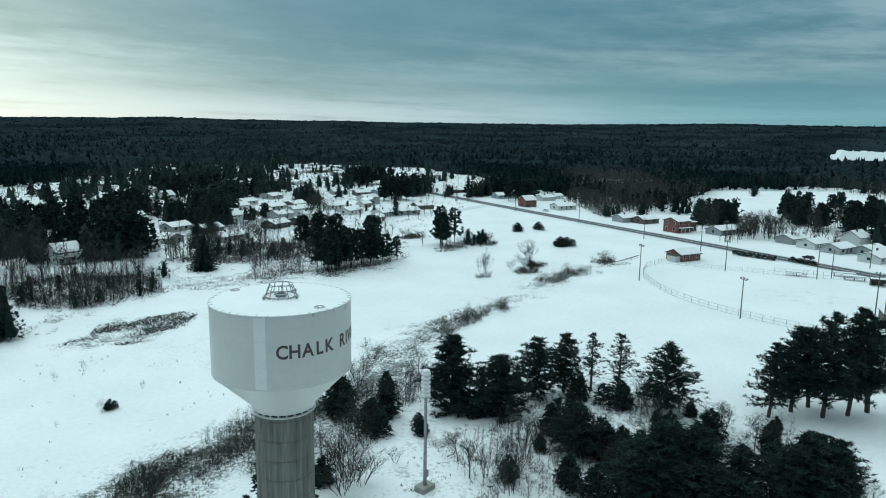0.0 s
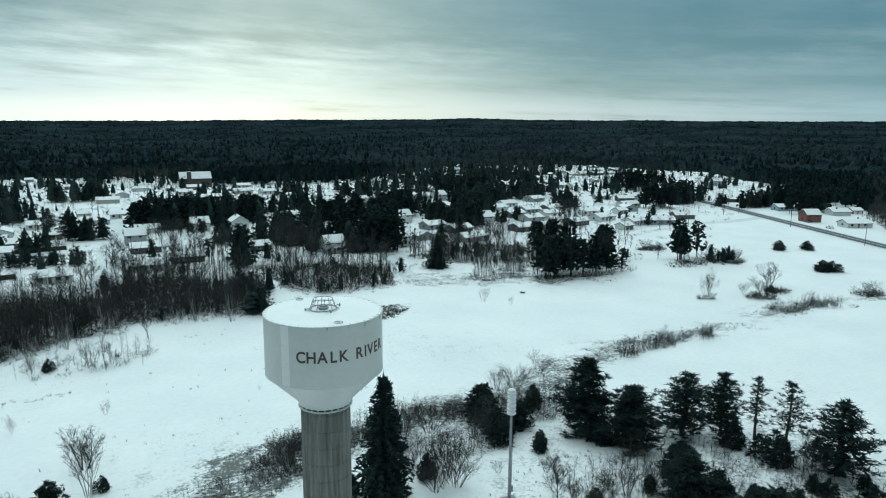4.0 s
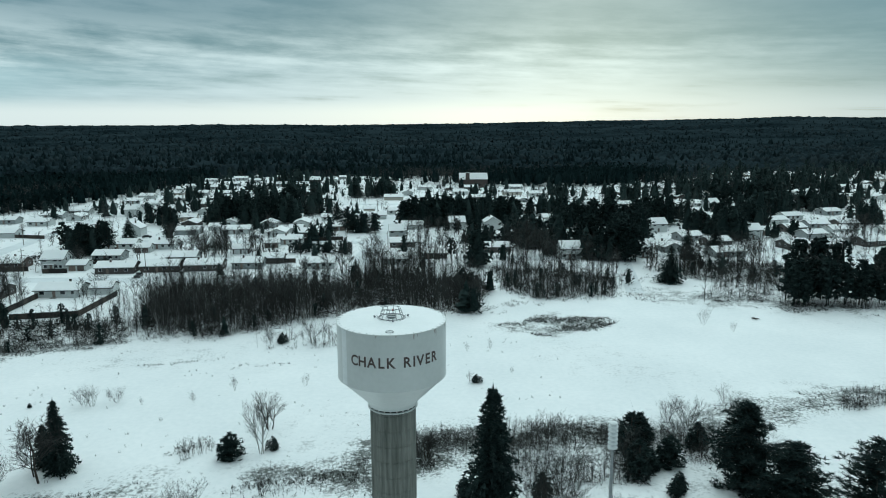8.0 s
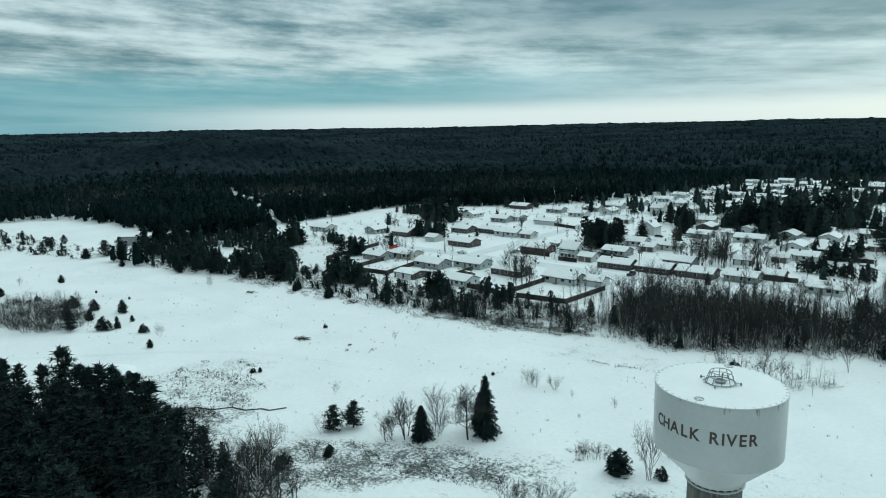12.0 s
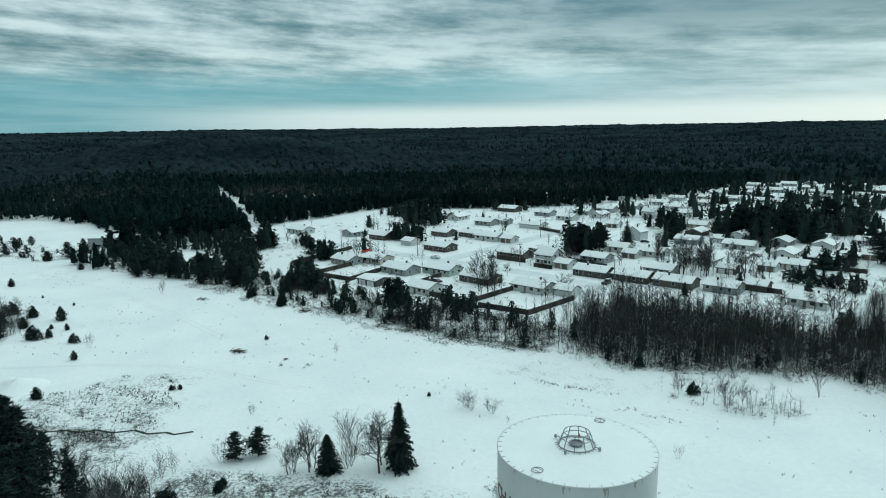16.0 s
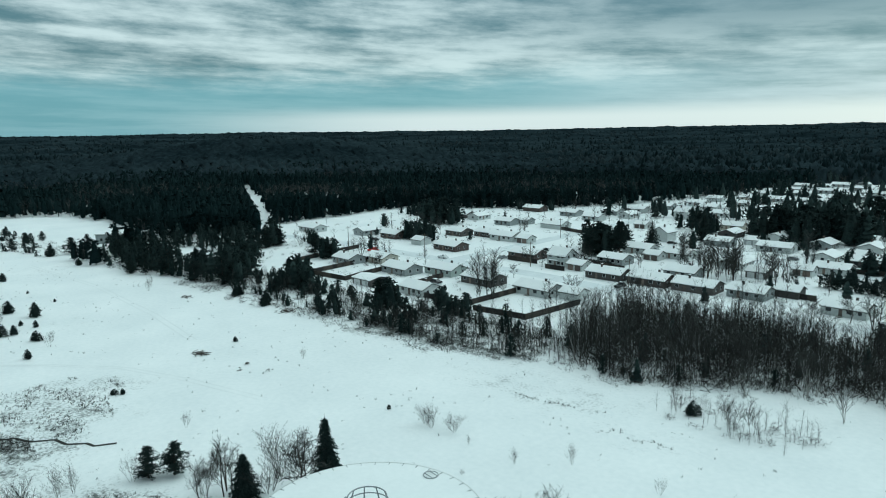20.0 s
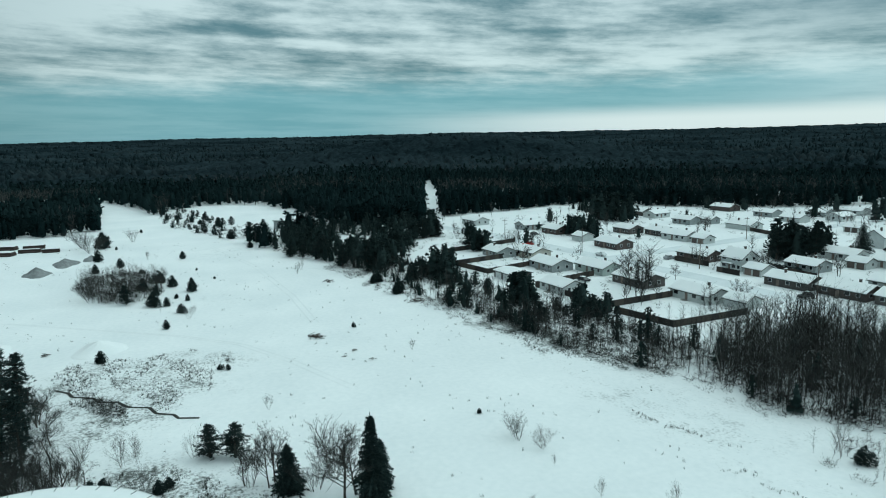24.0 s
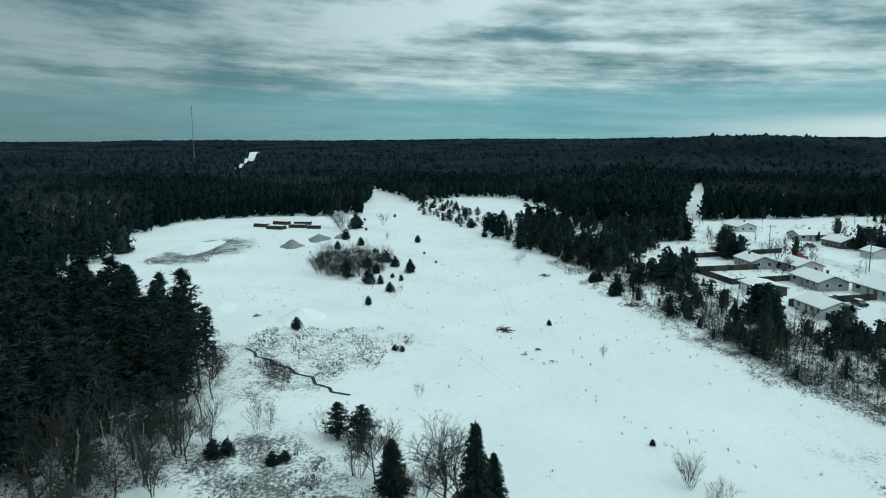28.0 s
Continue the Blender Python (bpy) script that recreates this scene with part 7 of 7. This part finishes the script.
def pipe_stack(x, y, turn, count, length, label):
    t = thing("pipe_stack", pose(x, y, float(ground_z(x, y)), 0, 0, turn), label, "pipes", "stacks of pipes")
    for k in range(count):
        row, pos = (0, k) if k < (count + 1) // 2 else (1, k - (count + 1) // 2 + 0.5)
        v, f = tube([(-length / 2, pos * 0.95, 0.5 + 0.8 * row), (length / 2, pos * 0.95, 0.5 + 0.8 * row)], 0.46, 0.46, 10)
        solid("pipe", v, f, RUST, t)
    part("snow_cover", boxed(0, (count / 2 - 1) * 0.48, 1.68 if count > 2 else 0.92, length * 0.94, max(0.8, count * 0.3), 0.16, 0.05), ROOF_SNOW, t)
    for s in (-1, 1):
        part("timber", boxed(s * length * 0.32, (count / 2 - 1) * 0.48, -0.06, 0.3, count * 0.55 + 0.6, 0.12), WOOD, t)


for x, y, turn, n, L in ((-330, -72, 62, 7, 8), (-320, -62, 70, 9, 9), (-326, -52, 82, 5, 9), (-322, -43, 84, 3, 7), (-340, -64, 70, 7, 9), (-338, -52, 84, 4, 9)):
    pipe_stack(x, y, turn, n, L, "stack of dark rusty steel pipes dusted with snow")


# ---- tall radio mast beyond the western woods ----
def radio_mast():
    d, h = 1500.0, 118.0
    a = radians(91.0 + math.degrees(math.atan((784 - 352) / 1205.0)))
    x, y = 11.5 - d * math.sin(a), 26 + d * math.cos(a)
    t = thing("radio_mast", pose(x, y, float(ground_z(x, y))), "thin guyed lattice radio mast over the woods", "radio mast")
    for k in range(3):
        b = 2.1 * k
        v, f = tube([(0.5 * math.cos(b), 0.5 * math.sin(b), 0), (0.5 * math.cos(b), 0.5 * math.sin(b), h)], 0.28, 0.24, 4)
        solid("mast_leg", v, f, STEEL, t)
    for k in range(20):
        v, f = tube([(0.5, 0, k * h / 20), (-0.25, 0.43, (k + 1) * h / 20)], 0.12, 0.12, 3)
        solid("brace", v, f, STEEL, t)
    for k in range(3):
        b = 2.1 * k + 0.4
        v, f = tube([(0, 0, h * 0.8), (55 * math.cos(b), 55 * math.sin(b), 0)], 0.05, 0.05, 3)
        solid("guy_wire", v, f, STEEL, t)
    v, f = lathe([(0.7, h - 8), (0.9, h - 7.8), (0.9, h - 6.4), (0.7, h - 6.2)], 10)
    solid("antenna_drum", v, f, STEEL, t)


radio_mast()

# ---- poles, fences, ball field ----
def utility_pole(x, y, h, label="weathered wooden utility pole with a crossarm", lights=0):
    t = thing("light_pole" if lights else "utility_pole", pose(x, y, float(ground_z(x, y)), 0, 0, 60), label, "pole", "poles")
    v, f = tube([(0, 0, -0.3), (0, 0, h * 0.5), (0, 0, h)], 0.17, 0.11, 8)
    solid("pole", v, f, WOOD, t)
    part("crossarm", boxed(0, 0, h - 0.9, 2.6 if lights else 2.2, 0.14, 0.16, 0.01), WOOD, t)
    for k in range(lights or 3):
        px = -1.1 + 2.2 * k / max((lights or 3) - 1, 1)
        if lights:
            part("lamp_head", boxed(px, -0.15, h - 0.72, 0.42, 0.5, 0.4, 0.04), STEEL, t)
        else:
            part("insulator", boxed(px, 0, h - 0.74, 0.1, 0.1, 0.2, 0.02), WHITE, t)
    return t


for x, y, h in ((175.5, 51.4, 12.5), (151.3, 10.3, 11.5), (213.1, 36.8, 11.5), (221.5, 9.0, 12.0), (180.3, -15.6, 12.5), (172.1, -19.0, 11)):
    utility_pole(x, y, h, "wooden floodlight pole beside the ball field", 3)
for x, y, h in ((241, 57, 10), (262, 92, 10), (284, 140, 10), (303, 196, 10), (322, 250, 10), (228, 6, 10), (258, 0, 10), (282, 62, 10), (-158, 176, 10), (-110, 174, 10), (-206, 160, 10), (-250, 148, 10), (-199, 240, 10), (-24, 220, 10), (-24, 270, 10), (-42, 330, 10), (86, 200, 9), (140, 228, 9), (200, 206, 9), (250, 216, 9)):
    utility_pole(x, y, h)


def mesh_fence(pts, h, label):
    """Chain-link fence: posts, a top rail and wires."""
    t = thing("chain_link_fence", pose(0, 0, 0), label, "fence")
    for (x0, y0), (x1, y1) in zip(pts, pts[1:]):
        L = math.hypot(x1 - x0, y1 - y0)
        n = max(1, round(L / 3.2))
        for i in range(n):
            x, y = x0 + (x1 - x0) * i / n, y0 + (y1 - y0) * i / n
            z = float(ground_z(x, y))
            v, f = tube([(x, y, z - 0.2), (x, y, z + h)], 0.05, 0.05, 5)
            solid("post", v, f, STEEL, t)
        for q in (h, h * 0.5, 0.12):
            v, f = tube([(x0, y0, float(ground_z(x0, y0)) + q), (x1, y1, float(ground_z(x1, y1)) + q)], 0.028, 0.028, 4)
            solid("rail", v, f, STEEL, t)
        k = max(2, int(L / 0.5))
        wires = []
        for i in range(k):
            for s in (-1, 1):
                a, b = i / k, min(max((i + s * h / 0.5 * 0.9) / k, 0), 1)
                wires.append(([(x0 + (x1 - x0) * a, y0 + (y1 - y0) * a, 0.1), (x0 + (x1 - x0) * b, y0 + (y1 - y0) * b, h), (x0 + (x1 - x0) * b + 0.02, y0 + (y1 - y0) * b + 0.02, h)], [(0, 1, 2)]))
        solid("wire_mesh", *merged(wires), STEEL, t)


ARC = [(210.6, 59.6), (199, 60), (190, 57), (182, 53), (175, 47), (168, 40.5), (162, 32.5), (157.5, 24), (154.5, 15), (152.5, 5), (151.5, -4), (152, -14)]
mesh_fence(ARC, 1.8, "grey chain-link outfield fence round the snowy ball field")
mesh_fence([(210.6, 59.6), (214, 42), (219.8, 22.2)], 1.4, "low grey chain-link fence beside the ball field")
mesh_fence([(219.8, 22.2), (226, 5), (230, -5.3), (226, -18)], 2.4, "grey chain-link backstop fence")
mesh_fence([(190, 196), (230, 212), (258, 206)], 1.3, "low grey chain-link fence round the playground")


def bleachers(x, y, turn):
    t = thing("bleachers", pose(x, y, float(ground_z(x, y)), 0, 0, turn), "small snow-dusted bleachers of steel and planks", "bleachers")
    for k in range(4):
        part("bench_plank", boxed(0, k * 0.65, 0.42 + 0.36 * k, 7, 0.3, 0.06, 0.01), WOOD, t)
        for s in (-3, 0, 3):
            part("support", boxed(s, k * 0.65, -0.1, 0.09, 0.09, 0.5 + 0.36 * k), STEEL, t)
    part("snow_cover", boxed(0, 1.0, 1.54, 6.6, 2.2, 0.05), ROOF_SNOW, t)


for x, y, a in ((222, 15.5, -72), (228.5, -1, -72), (233, 3, -72)):
    bleachers(x, y, a)


def dugout(x, y, turn):
    t = thing("dugout", pose(x, y, float(ground_z(x, y)), 0, 0, turn), "dark open-fronted players' shelter", "shelter")
    part("back_wall", boxed(0, 1.1, -0.1, 6, 0.15, 2.3), WALLS["brown"][0], t)
    for s in (-1, 1):
        part("side_wall", boxed(s * 2.95, 0.1, -0.1, 0.12, 2, 2.2), WALLS["brown"][0], t)
    part("roof", boxed(0, 0, 2.2, 6.6, 2.8, 0.14, 0.02), SHINGLE, t)
    part("snow_cover", boxed(0, 0, 2.345, 6.3, 2.5, 0.12, 0.04), ROOF_SNOW, t)
    part("bench", boxed(0, 0.8, 0.4, 5.2, 0.35, 0.08), WOOD, t)


dugout(226, -9, -70)
dugout(178, -18.5, 20)


# ---- public buildings ----
def hall(name, x, y, turn, w, d, h, rise, wall, label, category, windows=6, big_door=False, storeys=1):
    t = thing(name, pose(x, y, float(ground_z(x, y)), 0, 0, turn), label, category)
    solid("wall", *gable_body(w, d, h, rise), wall, t)
    solid("roof", *gable_slab(w, d, h, rise, 0.5, 0.02, 0.2), SHINGLE, t)
    solid("snow_cover", *gable_slab(w, d, h, rise, 0.4, 0.23, 0.22), ROOF_SNOW, t)
    for s in range(storeys):
        for k in range(windows):
            for side in (-1, 1):
                window_at(t, -w / 2 + w * (k + 0.5) / windows, side * d / 2, 1.2 + 2.9 * s, 1.3, 1.5, 0)
        for side in (-1, 1):
            for q in (-0.25, 0.25):
                window_at(t, side * w / 2, q * d, 1.2 + 2.9 * s, 1.2, 1.4, 1)
    part("door", boxed(w * 0.02, -d / 2 - 0.04, 0.05, 3.6 if big_door else 1.6, 0.1, 3.2 if big_door else 2.2, 0.02), DOOR if not big_door else WHITE, t)
    return t


church = hall("church", 19, 548, 4, 25, 13, 7.5, 5.0, WALLS["brick"][0], "large red-brick church with a steep snowy roof", "church", 5)
part("bell_tower", boxed(-5.5, -7.6, -0.2, 3.4, 2.4, 13.5, 0.1), WALLS["brick"][0], church)
part("bell_tower_cap", boxed(-5.5, -7.6, 13.3, 3.6, 2.6, 0.3, 0.1), ROOF_SNOW, church)
for k in range(3):
    part("buttress", boxed(2 + 4 * k, -6.75, -0.2, 0.8, 0.6, 6.5, 0.05), WALLS["brick"][0], church)
hall("warehouse", -345, 72, 48.6, 24, 11, 4.6, 0.7, WALLS["grey"][0], "long low grey metal warehouse at the wood's edge", "warehouse", 4, True)
hall_front = hall("brick_hall", 296, 91, -17, 9.5, 9, 5.6, 1.6, WALLS["red"][0], "two-storey red-brick hall with a dark porch beside the highway", "hall", 3, storeys=2)
part("side_wing", boxed(7.6, 0.5, -0.2, 6.2, 7.5, 4.9, 0.05), WALLS["brick"][0], hall_front)
part("wing_roof_snow", boxed(7.8, 0.5, 4.7, 6.4, 7.9, 0.25, 0.06), ROOF_SNOW, hall_front)
part("porch_roof", boxed(-0.5, -6.0, 2.5, 9, 2.4, 0.16, 0.02), SHINGLE, hall_front)
part("porch_snow", boxed(-0.5, -6.0, 2.665, 8.7, 2.2, 0.14, 0.04), ROOF_SNOW, hall_front)
for k in range(4):
    part("porch_post", boxed(-4.6 + 2.75 * k, -7.0, -0.2, 0.16, 0.16, 2.7, 0.01), WHITE, hall_front)
club = hall("clubhouse", 224, 57, -20, 10.5, 7.5, 2.7, 1.6, WALLS["red"][0], "low brick clubhouse with a pale front beside the ball field", "clubhouse", 3)
part("front_porch", boxed(-6.4, -1.2, -0.2, 2.6, 4.4, 2.5, 0.04), WALLS["white"][0], club, "pale grey boarded porch")
part("porch_roof", boxed(-6.5, -1.2, 2.32, 3.0, 4.8, 0.14, 0.03), SHINGLE, club, "dark bare porch roof")


# ---- yard fences of upright boards ----
FENCE = mat("stained_boards", (0.012, 0.011, 0.010), (0.055, 0.045, 0.037), 0.9, 0.8, 9, 0.2, obrand=0.7)
def board_fence(x0, y0, x1, y1, h=1.8):
    t = thing("board_fence", pose(0, 0, 0), "dark weathered board fence round a snowy yard", "fence", "yard fences")
    L = math.hypot(x1 - x0, y1 - y0)
    n, a = max(1, round(L / 2.4)), math.degrees(math.atan2(y1 - y0, x1 - x0))
    for i in range(n + 1):
        x, y = x0 + (x1 - x0) * i / n, y0 + (y1 - y0) * i / n
        z = float(ground_z(x, y))
        part("post", boxed(x, y, z - 0.2, 0.12, 0.12, h + 0.35, 0, a), FENCE, t)
        if i < n:
            x, y = x0 + (x1 - x0) * (i + 0.5) / n, y0 + (y1 - y0) * (i + 0.5) / n
            part("panel", boxed(x, y, z + 0.04, L / n - 0.14, 0.05, h, 0, a), FENCE, t)


for seg in ((-128, 113, -131, 146), (-105, 119, -106, 144), (-123, 115, -105, 119), (-137, 115, -128, 113), (-232, 110, -244, 150), (-206, 104, -212, 134), (-186, 108, -193, 132), (-206, 104, -186, 108), (-160, 112, -166, 138), (-232, 110, -206, 104), (-160, 112, -137, 115),
            (-175, 180, -160, 182), (-152, 178, -143, 179), (-222, 262, -200, 258), (-238, 268, -222, 262), (-150, 196, -128, 196), (-84, 196, -60, 200), (-75, 250, -50, 256)):
    board_fence(*seg)


# ---- parked cars ----
def car(x, y, turn, paint, label, pickup=False):
    t = thing("pickup_truck" if pickup else "car", pose(x, y, float(ground_z(x, y)) + 0.05, 0, 0, turn), label, "truck" if pickup else "car", "parked cars")
    vs, fs = [], []
    outline = [(-2.4, 0.35), (-2.45, 0.85), (-2.3, 1.02), (-0.3, 1.05), (0.1, 1.75), (1.25, 1.78), (1.6, 1.08), (2.35, 0.95), (2.45, 0.4)] if pickup else [(-2.2, 0.35), (-2.25, 0.85), (-1.9, 1.0), (-1.3, 1.45), (0.4, 1.5), (1.1, 0.98), (2.1, 0.85), (2.2, 0.4)]
    n = len(outline)
    for s in (-1, 1):
        vs += [(px, s * (0.92 if pz < 1.1 else 0.72), pz) for px, pz in outline]
    fs = [tuple(range(n)), tuple(range(2 * n - 1, n - 1, -1))] + [(i, i + n, (i + 1) % n + n, (i + 1) % n) for i in range(n)]
    solid("body", vs, fs, paint, t)
    for s in (-1, 1):
        part("side_window", boxed(0.66 if pickup else -0.45, s * (0.83 if pickup else 0.86), 1.12, 0.9 if pickup else 1.5, 0.06, 0.36), GLASS, t)
        for px in (-1.4, 1.4):
            v, f = lathe([(0.34, -0.11), (0.36, -0.08), (0.36, 0.08), (0.34, 0.11)], 14)
            w = solid("wheel", v, f, BLACK, t)
            w.matrix_basis = pose(px, s * 0.88, 0.34, 90, 0, 0)
            v, f = lathe([(0.2, -0.125), (0.2, 0.125)], 10)
            solid("rim", v, f, STEEL, w)
    part("snow_cover", boxed(0.65 if pickup else -0.45, 0, 1.78 if pickup else 1.5, 1.0 if pickup else 1.5, 1.3, 0.1, 0.04), ROOF_SNOW, t)


PAINT = {n: mat(n + "_car_paint", c, tuple(min(1, q * 1.2) for q in c), 0.25, 1, 8, 0.0) for n, c in (("white", (0.6, 0.61, 0.61)), ("black", (0.02, 0.02, 0.022)), ("red", (0.42, 0.03, 0.025)), ("grey", (0.2, 0.21, 0.22)))}
for x, y, a, c, p in ((-196, 162, 10, "white", True), (-178, 180, 95, "grey", False), (-232, 150, 80, "red", True), (-150, 262, 10, "black", False), (-112, 172, 95, "black", True), (-258, 168, 5, "black", False), (-160, 130, 10, "black", False), (70, 214, 20, "grey", False), (328, 205, 70, "black", True), (318, 184, 75, "white", False), (262, 22, 72, "black", False), (-205, 276, 95, "black", False), (-95, 262, 5, "grey", False)):
    car(x, y, a, PAINT[c], f"{c} {'pickup truck' if p else 'car'} parked in the snow", p)


# ---- frozen lake far in the east ----
strip("frozen_lake", [(1500, 190), (1760, 240), (2030, 290)], 200, PACKED, 1.0, "pale frozen lake beyond the eastern woods", "lake")
